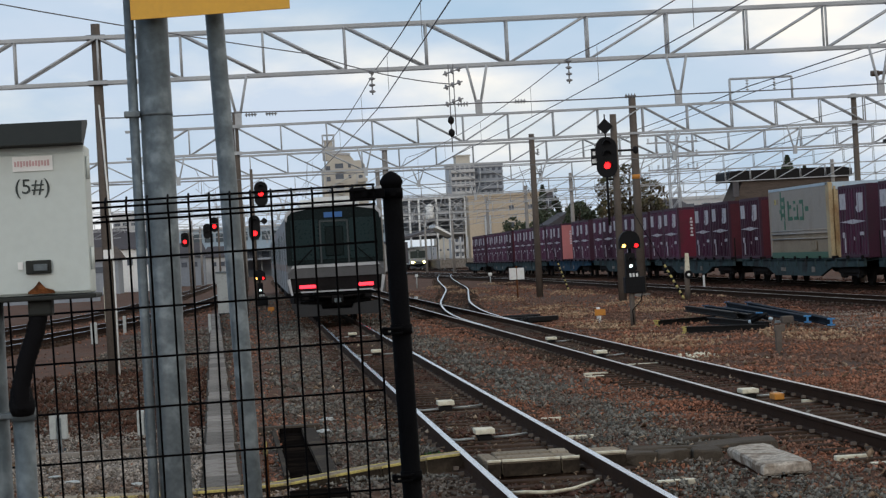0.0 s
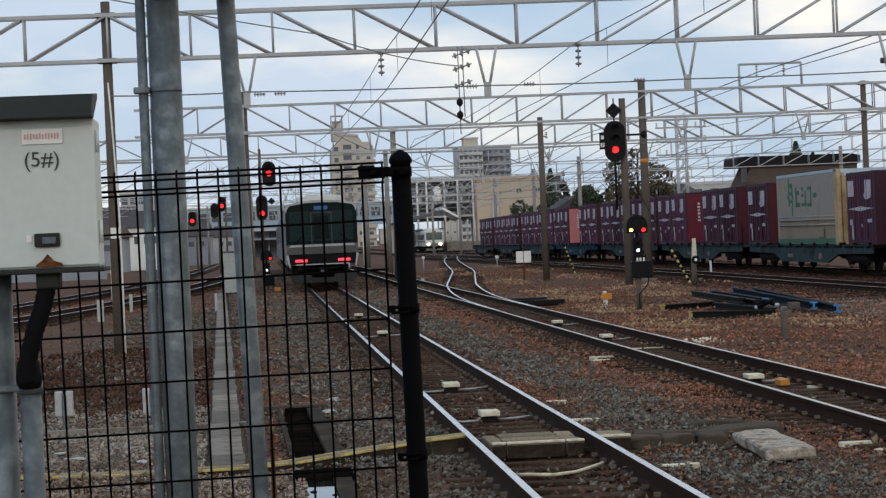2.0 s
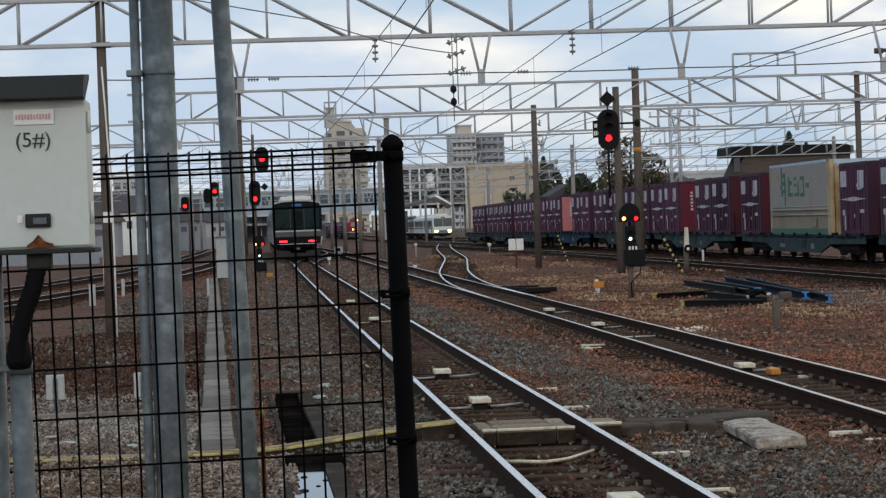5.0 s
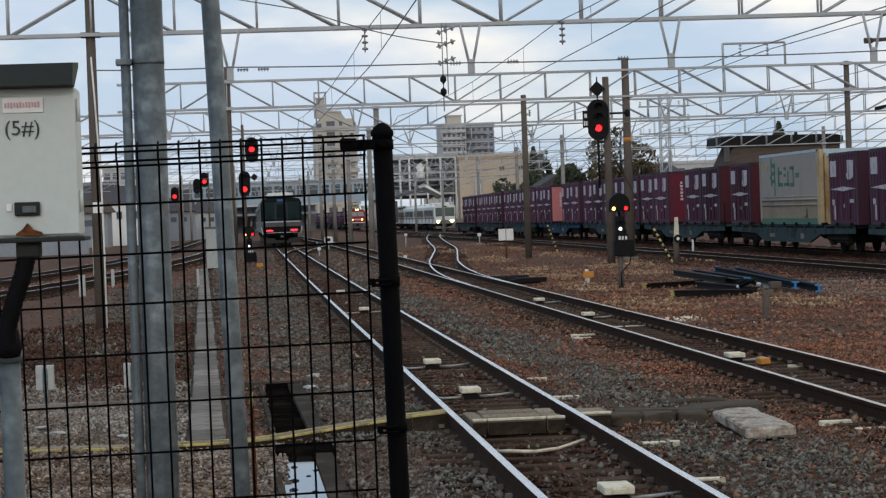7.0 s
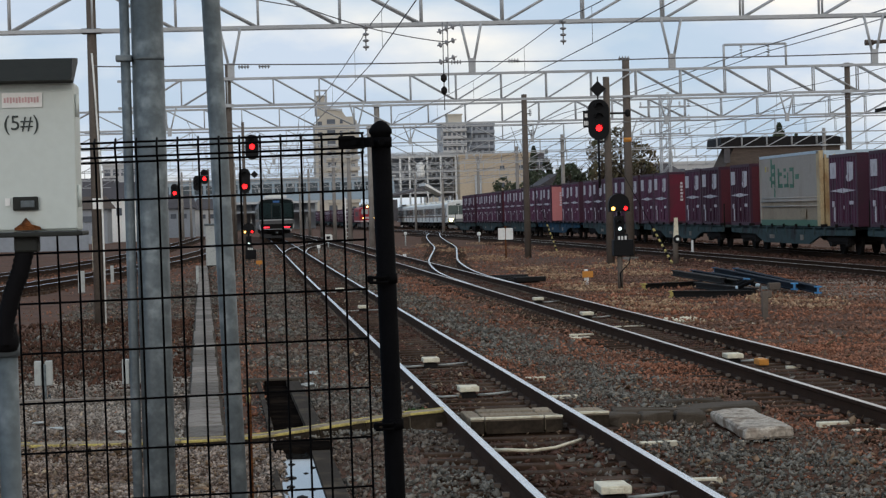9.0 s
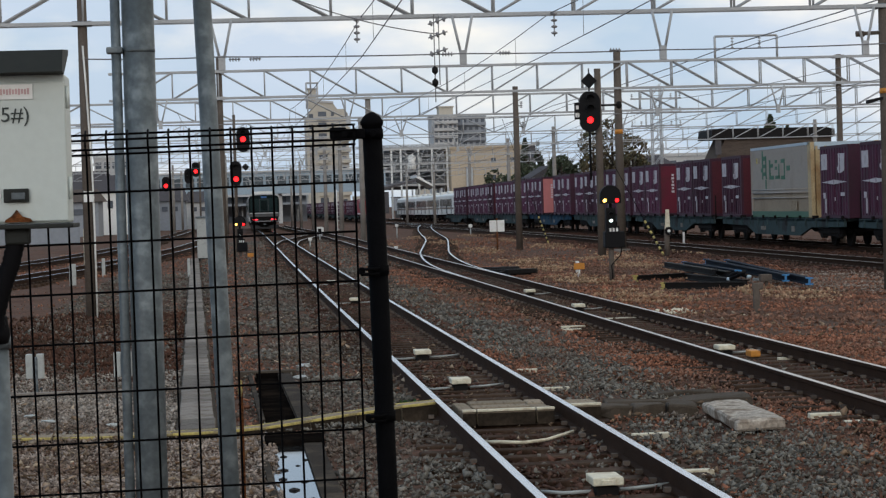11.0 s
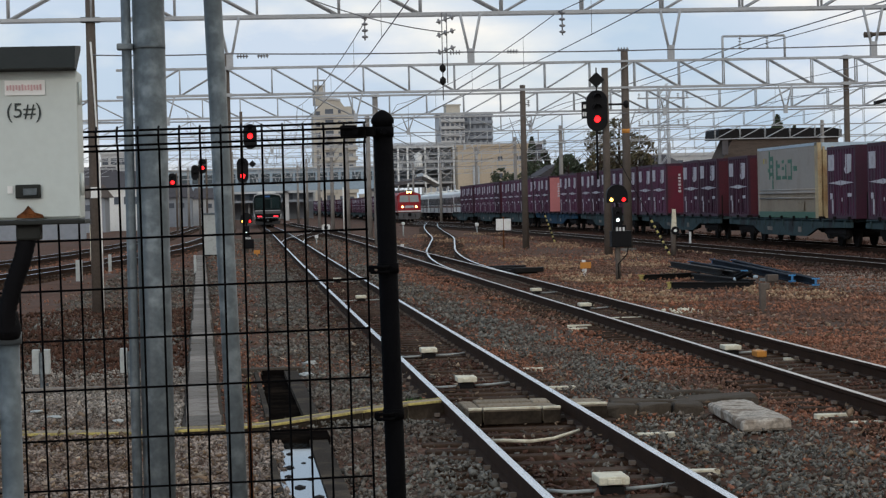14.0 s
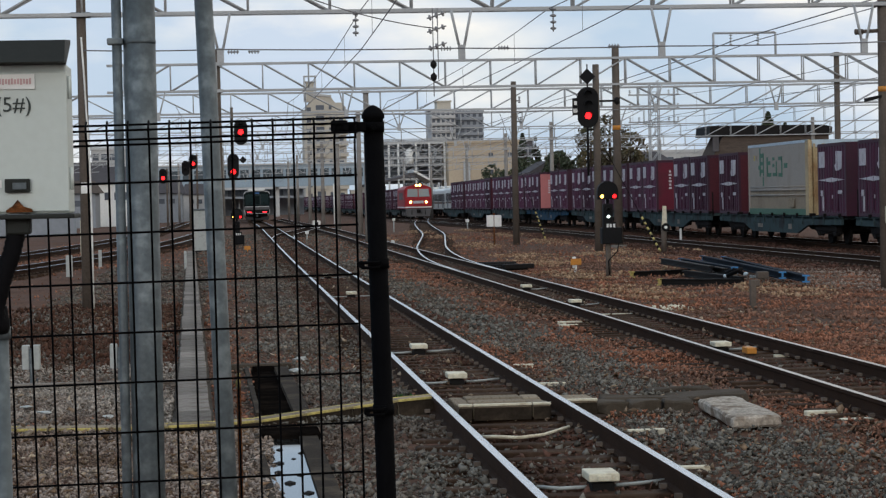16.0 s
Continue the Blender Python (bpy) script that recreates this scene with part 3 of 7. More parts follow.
for z_ in (5.75, 6.67):
    bm = B()
    box(bm, (0, 0, z_), (0.42, 0.36, 0.10), bev=0.02)
    part("clamp", bm, "galv", m4)

m2 = mast(15.23, 90, 7.72, 0.18, "round concrete pole with an orange band beside the signal")
bm = B()
rod(bm, (0, 0, 4.45), (0, 0, 4.62), 0.165, 16)
part("band", bm, "orange", m2)
bm = B()
rod(bm, (0, 0, -0.3), (0, 0, -0.1), 0.32, 12)
part("footing", bm, "concrete", m2)
m3 = mast(12.45, 100.5, 6.95, 0.15, "thin dark concrete pole in the yard")
bm = B()
for z_, d_ in ((6.1, 0.25), (5.2, 0.3)):
    rod(bm, (0, 0, z_), (d_, 0, z_), 0.03, 6)
    insulator(bm, (d_, 0, z_ - 0.1), (d_, 0, z_ + 0.2), 0.08)
part("bracket", bm, "insulator", m3)


# ---- signals ----
def oval(bm, cx, cz, w, h, y0, y1, seg=28):
    """A plate with half-round ends."""
    out, r = [], w / 2
    for i in range(seg):
        a = 2 * math.pi * i / seg
        out.append((cx + r * math.cos(a), cz + (h / 2 - r) * (1 if math.sin(a) >= 0 else -1) + r * math.sin(a)))
    prism(bm, out, y0, y1)


def hood(bm, c, r, length):
    """A half-round visor over a lens."""
    for i in range(8):
        a, b = math.pi * i / 8, math.pi * (i + 1) / 8
        for q in ((r, r + 0.012),):
            vs = [bm.verts.new((c[0] + rr * math.cos(t), c[1] + yy, c[2] + rr * math.sin(t))) for rr, t, yy in
                  ((r, a, 0), (r, b, 0), (r, b, -length), (r, a, -length), (r + .015, a, 0), (r + .015, b, 0), (r + .015, b, -length), (r + .015, a, -length))]
            for f in ((0, 1, 2, 3), (7, 6, 5, 4), (3, 2, 6, 7), (0, 4, 5, 1)):
                bm.faces.new([vs[k] for k in f])
    bmesh.ops.remove_doubles(bm, verts=bm.verts[:], dist=0.0005)


def lens(parent, c, r, material, length=0.25):
    bm = B()
    rod(bm, (c[0], c[1] - 0.03, c[2]), (c[0], c[1], c[2]), r, 16)
    part("lens", bm, material, parent)
    bm = B()
    hood(bm, c, r * 1.15, length)
    part("visor", bm, "signal_black", parent)


def signal_head(root, x, z, w, h, lamps, y=0.0, r=0.13):
    bm = B()
    oval(bm, x, z, w, h, y - 0.06, y)
    head = part("signal_head", bm, "signal_black", root, "black oval signal head")
    for dz, m in lamps:
        lens(head, (x, y - 0.06, z + dz), r, m)
    return head


sR = thing("colour_light_signal", pose(13.47, 84, 0), "tall black colour-light signal showing red on a concrete post", "signal", "signals")
bm = B()
rod(bm, (0, 0, -0.4), (0, 0, 6.7), 0.15, 14, 0.12)
part("post", bm, "concrete_pole", sR)
signal_head(sR, -0.36, 5.12, 0.78, 1.5, [(0.48, "signal_black"), (0.1, "signal_black"), (-0.31, "red_light")], -0.25, 0.12)
bm = B()
box(bm, (-0.36, -0.25, 6.25), (0.42, 0.05, 0.42), Matrix.Translation((-0.36, -0.25, 6.25)) @ Matrix.Rotation(radians(45), 4, "Y") @ Matrix.Translation((0.36, 0.25, -6.25)))
part("diamond_plate", bm, "signal_black", sR)
bm = B()
rod(bm, (-0.36, -0.25, 6.7), (-0.36, -0.25, 5.8), 0.025, 6)
rod(bm, (-0.36, -0.15, 4.4), (-0.36, -0.15, 2.6), 0.045, 8)
rod(bm, (-0.36, -0.15, 4.3), (0, 0, 4.3), 0.035, 6)
rod(bm, (-0.36, -0.2, 5.2), (0, 0, 5.2), 0.035, 6)
rod(bm, (0, 0, 5.35), (0.75, 0, 5.35), 0.04, 6)
part("bracket", bm, "black_steel", sR)
bm = B()
box(bm, (-0.80, -0.27, 5.15), (0.26, 0.04, 0.62), bev=0.01)
np_ = part("number_plate", bm, "signal_black", sR)
bm = B()
for dx, dz, w_, h_ in ((-0.02, 0.13, 0.10, 0.14), (-0.07, -0.15, 0.05, 0.16), (0.0, -0.15, 0.05, 0.16), (0.07, -0.15, 0.05, 0.16)):
    box(bm, (-0.80 + dx, -0.295, 5.15 + dz), (w_, 0.01, h_))
part("number_bar", bm, "white", np_)
bm = B()
lathe(bm, (0.78, 0, 5.5), (0.78, 0, 5.2), [(0, .02), (.2, .11), (.8, .11), (1, .02)], 10)
part("telephone_bell", bm, "black_steel", sR)


def shunt_signal(x, y, s, label, sunk=0.0):
    r = thing("shunting_signal", pose(x, y, gz(y) - sunk), label, "signal", "signals")
    bm = B()
    rod(bm, (0, 0, -0.35), (0, 0, 0.75), 0.07 * s, 10)
    part("post", bm, "concrete_pole", r)
    bm = B()
    box(bm, (0.08, 0, 0.85), (0.52 * s, 0.34, 0.42), bev=0.02)
    part("relay_box", bm, "signal_black", r)
    bm = B()
    rod(bm, (0, 0, 0.7), (0, 0, 2.1), 0.045, 8)
    for a, b in zip([(0.26, -.1, 0.65), (0.22, -.1, 0.45), (-.02, -.12, 0.2), (0, -.12, -.2)], [(0.22, -.1, 0.45), (-.02, -.12, 0.2), (0, -.12, -.2), (0, -.1, -.3)]):
        rod(bm, a, b, 0.014, 6)
    part("cable", bm, "rubber", r)
    bm = B()
    out = [(-0.27, 1.78)] + [(0.27 * math.cos(a), 1.98 + 0.27 * math.sin(a)) for a in np.linspace(math.pi, 0, 13)] + [(0.27, 1.78)]
    prism(bm, out, -0.12, 0.08)
    h = part("upper_head", bm, "signal_black", r)
    lens(h, (-0.16, -0.12, 1.86), 0.045, "amber_light", 0.12)
    lens(h, (0.16, -0.12, 1.86), 0.05, "red_light", 0.12)
    bm = B()
    box(bm, (0, 0, 1.36), (0.26, 0.2, 0.62), bev=0.03)
    h = part("lower_head", bm, "signal_black", r)
    lens(h, (0, -0.1, 1.5), 0.05, "signal_black", 0.12)
    lens(h, (0, -0.1, 1.34), 0.042, "white_light", 0.12)
    bm = B()
    box(bm, (0.03, -0.13, 1.10), (0.34, 0.03, 0.2))
    p = part("number_plate", bm, "signal_black", r)
    bm = B()
    for dx in (-0.08, 0, 0.09):
        box(bm, (0.05 + dx, -0.15, 1.10), (0.05, 0.01, 0.1))
    part("number_bar", bm, "white", p)
    return r


shunt_signal(9.62, 58.5, 1.0, "black shunting signal lit amber, red and white on a short post")
shunt_signal(0.22, 103, 0.9, "small black shunting signal between the masts", 0.62)

sL = thing("colour_light_signal", pose(0.10, 112, 0), "pair of black oval signals showing red beside the mast", "signal", "signals")
bm = B()
rod(bm, (0, 0, -0.4), (0, 0, 6.5), 0.09, 10, 0.07)
part("post", bm, "concrete_pole", sL)
signal_head(sL, 0.42, 5.28, 0.66, 1.22, [(0.3, "signal_black"), (0.02, "red_light")], -0.15, 0.13)
signal_head(sL, 0.02, 3.66, 0.56, 1.2, [(0.3, "signal_black"), (-0.28, "red_light")], -0.15, 0.12)
bm = B()
rod(bm, (0, 0, 5.3), (0.42, -0.1, 5.3), 0.03, 6)
part("bracket", bm, "black_steel", sL)
bm = B()
box(bm, (0.5, -0.15, 3.95), (0.26, 0.04, 0.26), Matrix.Translation((0.5, -0.15, 3.95)) @ Matrix.Rotation(radians(45), 4, "Y") @ Matrix.Translation((-0.5, 0.15, -3.95)))
part("diamond_plate", bm, "signal_black", sL)
bm = B()
rod(bm, (0, 0, 3.95), (0.5, -0.1, 3.95), 0.03, 6)
part("bracket", bm, "black_steel", sL)

for x_, z_, on_ in ((-5.4, 4.1, True), (-3.6, 4.7, False), (-3.0, 5.2, True)):
    s_ = thing("colour_light_signal", pose(x_, 185, 0), "distant black signal showing red", "signal", "signals")
    bm = B()
    rod(bm, (0.3, 0.1, -0.6), (0.3, 0.1, z_ + 0.6), 0.08, 8)
    part("post", bm, "concrete_pole", s_)
    signal_head(s_, 0, z_, 0.62, 1.2, [(0.2, "signal_black"), (-0.15, "red_light" if on_ else "signal_black")], 0, 0.15)


# ---- fence, poles and control box close by ----
FY = 5.5
fence = thing("mesh_fence_panel", pose(0, FY, 0), "black welded wire mesh fence panel with a folded top", "fence")
for i in range(-11, 11):
    x_ = -0.1902 + 0.04872 * i
    low = 0.003 + 0.03 * max(0.0, -0.15 - x_)
    bm = B()
    pipe(bm, [(x_ + 0.004 + 2 * low, 0, 0.05), (x_ + 0.001 + 0.65 * low, 0, 1.4), (x_, 0, 2.055), (x_, -0.035, 2.07), (x_, -0.035, 2.093), (x_, 0.0, 2.108)], 0.0027, 6)
    part("wire", bm, "fence_paint", fence)
for z_, y_ in [(2.107, 0.004), (2.093, -0.038), (2.071, -0.038), (2.060, 0.004)] + [(1.97 - 0.1185 * k, 0.004) for k in range(16)]:
    bm = B()
    rod(bm, (-0.75, y_, z_ - 0.014), (0.302, y_, z_ + 0.001), 0.0028, 6)
    part("wire", bm, "fence_paint", fence)
post = thing("fence_post", pose(0, FY, 0), "black painted steel fence post with a domed cap", "fence post")
bm = B()
rod(bm, (0.375, 0.03, -0.1), (0.344, 0.03, 2.10), 0.0235, 24)
part("tube", bm, "fence_paint", post)
bm = B()
lathe(bm, (0.344, 0.03, 2.095), (0.344, 0.03, 2.138), [(0, .0245), (.22, .0245), (.26, .0275), (.46, .0278), (.56, .0255), (.74, .0205), (.88, .013), (.96, .007), (1, .002)], 24)
part("cap", bm, "fence_paint", post)
for z_ in (2.085, 1.757, 1.405):
    bm = B()
    rod(bm, (0.3445 + (2.09 - z_) * 0.014, 0.03, z_ - 0.012), (0.3445 + (2.09 - z_) * 0.014, 0.03, z_ + 0.012), 0.0262, 20)
    xr = 0.3445 + (2.09 - z_) * 0.014
    if z_ > 2:
        box(bm, (xr - 0.058, -0.01, z_), (0.075, 0.02, 0.024), bev=0.004)
        box(bm, (xr - 0.085, -0.025, z_ + 0.002), (0.04, 0.015, 0.028), bev=0.004)
        rod(bm, (xr - 0.07, -0.04, z_), (xr - 0.07, -0.01, z_), 0.008, 8)
    else:
        rod(bm, (xr - 0.045, -0.02, z_ + 0.004), (xr, -0.02, z_ + 0.004), 0.004, 6)
        rod(bm, (xr - 0.045, -0.02, z_ - 0.008), (xr, -0.02, z_ - 0.008), 0.004, 6)
        box(bm, (xr - 0.042, -0.012, z_), (0.014, 0.02, 0.018), bev=0.004)
    rod(bm, (xr, -0.012, z_), (xr, 0.0, z_), 0.008, 8)
    part("clamp", bm, "fence_paint", post)

PY = 7.2
pole1 = thing("steel_pole", pose(0, PY, 0), "thick galvanised steel pole with a thin conduit strapped beside it", "pole", "sign poles")
bm = B()
rod(bm, (-0.276, 0, -0.1), (-0.271, 0, 2.95), 0.050, 28)
part("tube", bm, "galv", pole1)
bm = B()
rod(bm, (-0.342, -0.02, -0.1), (-0.340, -0.02, 2.95), 0.0155, 12)
part("conduit", bm, "galv", pole1)
bm = B()
rod(bm, (-0.2720, 0, 2.408), (-0.2720, 0, 2.420), 0.0508, 28)
box(bm, (-0.345, -0.02, 2.415), (0.05, 0.045, 0.02), bev=0.004)
part("strap", bm, "galv", pole1)
pole2 = thing("steel_pole", pose(0, PY, 0), "slimmer grey steel pole leaning slightly", "pole", "sign poles")
bm = B()
rod(bm, (0.000, 0.02, -0.1), (-0.083, 0.02, 2.95), 0.0285, 24)
part("tube", bm, "galv", pole2)
plate = thing("sign_board", pose(0, PY - 0.09, 0), "plain yellow-orange sign board fixed across two poles", "sign")
bm = B()
vs_ = [(-0.330, 2.700), (0.158, 2.714), (0.158, 3.0), (-0.330, 3.0)]
prism(bm, vs_, -0.006, 0.006)
part("panel", bm, "yellow_sign", plate)
bm = B()
for x_, z_ in ((-0.265, 2.84), (-0.075, 2.84)):
    box(bm, (x_, 0.03, z_), (0.09, 0.05, 0.02))
part("bracket", bm, "galv", plate)

bar = thing("rusty_angle_bar", pose(0, PY + 0.08, 0), "rusty steel bar daubed with yellow paint", "steel bar")
bm = B()
box(bm, (0.010, 0, 0.62), (0.014, 0.012, 1.5), bev=0.002)
part("bar", bm, "rust", bar)
bm = B()
lathe(bm, (0.008, -0.004, 1.32), (0.010, -0.004, 1.375), [(0, .003), (.2, .007), (.45, .008), (.6, .005), (.9, .006), (1, .002)], 8)
part("paint_daub", bm, "yellow", bar)
CY = 4.1
cbox = thing("control_box", pose(0, CY, 0), "pale grey steel control box with a dark rain hood", "control box")
bm = B()
box(bm, (-0.412, 0.06, 2.030), (0.26, 0.12, 0.262), bev=0.004)
body_ = part("body", bm, "box_paint", cbox)
bm = B()
box(bm, (-0.409, -0.001, 2.025), (0.252, 0.006, 0.245), bev=0.002)
part("door", bm, "box_paint", cbox)
bm = B()
hd = [(-0.045, 2.163), (-0.012, 2.203), (0.125, 2.212), (0.125, 2.204), (0.0, 2.160)]
for xa, xb in ((-0.548, -0.283),):
    a_ = [bm.verts.new((xa, y, z)) for y, z in hd]
    b_ = [bm.verts.new((xb, y, z)) for y, z in hd]
    for i in range(5):
        bm.faces.new((a_[i], b_[i], b_[(i + 1) % 5], a_[(i + 1) % 5]))
    bm.faces.new(a_)
    bm.faces.new(b_[::-1])
part("rain_hood", bm, "box_dark", cbox, "dark grey sloping rain hood")
bm = B()
box(bm, (-0.41, 0.05, 1.894), (0.275, 0.17, 0.008), bev=0.002)
part("base_plate", bm, "box_dark", cbox)
bm = B()
box(bm, (-0.373, -0.006, 2.131), (0.070, 0.002, 0.026))
lab = part("label_plate", bm, "white", cbox, "white label with red lettering")
bm = B()
for i in range(12):
    box(bm, (-0.403 + i * 0.0052, -0.0075, 2.131 + 0.0006 * (i % 2)), (0.0036, 0.001, 0.0085 + 0.001 * (i % 3)))
part("text_bar", bm, "red_ink", lab)
bm = B()
box(bm, (-0.4035, -0.0055, 1.9525), (0.009, 0.0016, 0.013))
part("small_tag", bm, "white", cbox, "tiny white tag")
bm = B()
box(bm, (-0.372, -0.008, 1.949), (0.044, 0.010, 0.024), bev=0.002)
lt = part("latch", bm, "box_dark", cbox)
bm = B()
box(bm, (-0.368, -0.015, 1.948), (0.024, 0.006, 0.012), bev=0.001)
part("latch_lever", bm, "galv", lt)
for z_ in (2.12, 1.96):
    bm = B()
    rod(bm, (-0.279, 0.008, z_ - 0.02), (-0.279, 0.008, z_ + 0.02), 0.004, 8)
    part("hinge", bm, "box_paint", cbox)
fc = bpy.data.curves.new("marking", "FONT")
fc.body, fc.size, fc.extrude, fc.align_x, fc.align_y = "(5#)", 0.037, 0.0006, "CENTER", "CENTER"
fc.materials.append(M["black_ink"])
mk = new("marking", fc)
mk.parent = cbox
mk.matrix_basis = pose(-0.3755, -0.0055, 2.090, 90, 0, 0)
tagged(mk, "black lettering")
bm = B()
prism(bm, [(-0.392, 1.902), (-0.345, 1.902), (-0.348, 1.908), (-0.362, 1.912), (-0.372, 1.924), (-0.380, 1.914), (-0.392, 1.906)], -0.018, -0.008)
part("rusty_lug", bm, "rust", cbox, "rusty bent steel lug")

cpole = thing("pipe_stand", pose(0, CY, 0), "grey galvanised pipe stand holding up the control box", "pipe stand")
bm = B()
rod(bm, (-0.415, 0.045, -0.1), (-0.418, 0.045, 1.72), 0.019, 20)
part("tube", bm, "galv", cpole)
bm = B()
rod(bm, (-0.418, 0.045, 1.678), (-0.418, 0.045, 1.70), 0.023, 20)
box(bm, (-0.46, 0.045, 1.688), (0.07, 0.03, 0.012), bev=0.003)
part("clamp", bm, "galv", cpole)
bm = B()
rod(bm, (-0.475, 0.07, -0.1), (-0.475, 0.07, 1.89), 0.030, 20)
part("rear_tube", bm, "galv", cpole)
conduit = thing("flexible_conduit", pose(0, CY, 0), "black ribbed flexible conduit entering the control box", "conduit")
bm = B()
ps = [Vector((-0.418, 0.03, 1.70)), Vector((-0.417, 0.02, 1.74)), Vector((-0.402, 0.01, 1.79)), Vector((-0.386, 0.005, 1.83)), Vector((-0.375, 0.005, 1.875))]
pl = []
for a, b in zip(ps, ps[1:]):
    for k in range(8):
        pl.append(a.lerp(b, k / 8))
pipe(bm, pl, [0.0155 + 0.0015 * (i % 2) for i in range(len(pl))], 14)
part("hose", bm, "rubber", conduit)
bm = B()
lathe(bm, (-0.418, 0.04, 1.69), (-0.418, 0.032, 1.735), [(0, .021), (.3, .0235), (.5, .0235), (.6, .021), (1, .019)], 16)
part("coupling", bm, "rubber", conduit)
bm = B()
box(bm, (-0.373, 0.01, 1.878), (0.042, 0.05, 0.03), bev=0.004)
part("gland_box", bm, "box_dark", conduit)


# ---- rolling stock ----
def body_outline(w, z0, zs, top, n=7):
    """Cross-section of a rail car: upright sides, rounded shoulders, low arched roof."""
    out = [(-w / 2, z0), (w / 2, z0), (w / 2, zs)]
    for i in range(1, n):
        a = math.pi / 2 * i / n
        out.append((w / 2 - (1 - math.cos(a)) * w * 0.5, zs + math.sin(a) * (top - zs)))
    out += [(-x, z) for x, z in out[:1:-1]]
    return out


def bogie(root, y, wheel=0.43, frame="train_under"):
    bm = B()
    box(bm, (0, y, 0.55), (2.2, 2.9, 0.22), bev=0.04)
    for s in (-1, 1):
        box(bm, (s * 0.95, y, 0.5), (0.16, 3.0, 0.3), bev=0.04)
        for d in (-1.05, 1.05):
            box(bm, (s * 0.98, y + d, 0.45), (0.2, 0.36, 0.34), bev=0.05)
        lathe(bm, (s * 0.95, y, 0.55), (s * 0.95, y, 0.85), [(0, .14), (.5, .17), (1, .14)], 10)
    part("bogie_frame", bm, frame, root)
    for d in (-1.05, 1.05):
        bm = B()
        for s in (-1, 1):
            rod(bm, (s * 0.52, y + d, wheel), (s * 0.64, y + d, wheel), wheel, 20)
        rod(bm, (-0.6, y + d, wheel), (0.6, y + d, wheel), 0.08, 8)
        part("wheelset", bm, "train_under", root)


def side_windows(root, L, W, pattern, z0, z1):
    for s in (-1, 1):
        for y0, y1, kind in pattern:
            bm = B()
            if kind == "door":
                box(bm, (s * W / 2, (y0 + y1) / 2, (1.1 + z1) / 2), (0.03, y1 - y0, z1 - 1.1 + 0.1), bev=0.008)
                d = part("door", bm, "train_silver", root)
                bm = B()
                box(bm, (s * (W / 2 + 0.012), (y0 + y1) / 2, (z0 + z1) / 2), (0.02, (y1 - y0) * 0.7, z1 - z0))
                part("pane", bm, "train_glass", d)
            else:
                box(bm, (s * W / 2, (y0 + y1) / 2, (z0 + z1) / 2), (0.03, y1 - y0, z1 - z0), bev=0.006)
                part("window", bm, "train_glass", root)


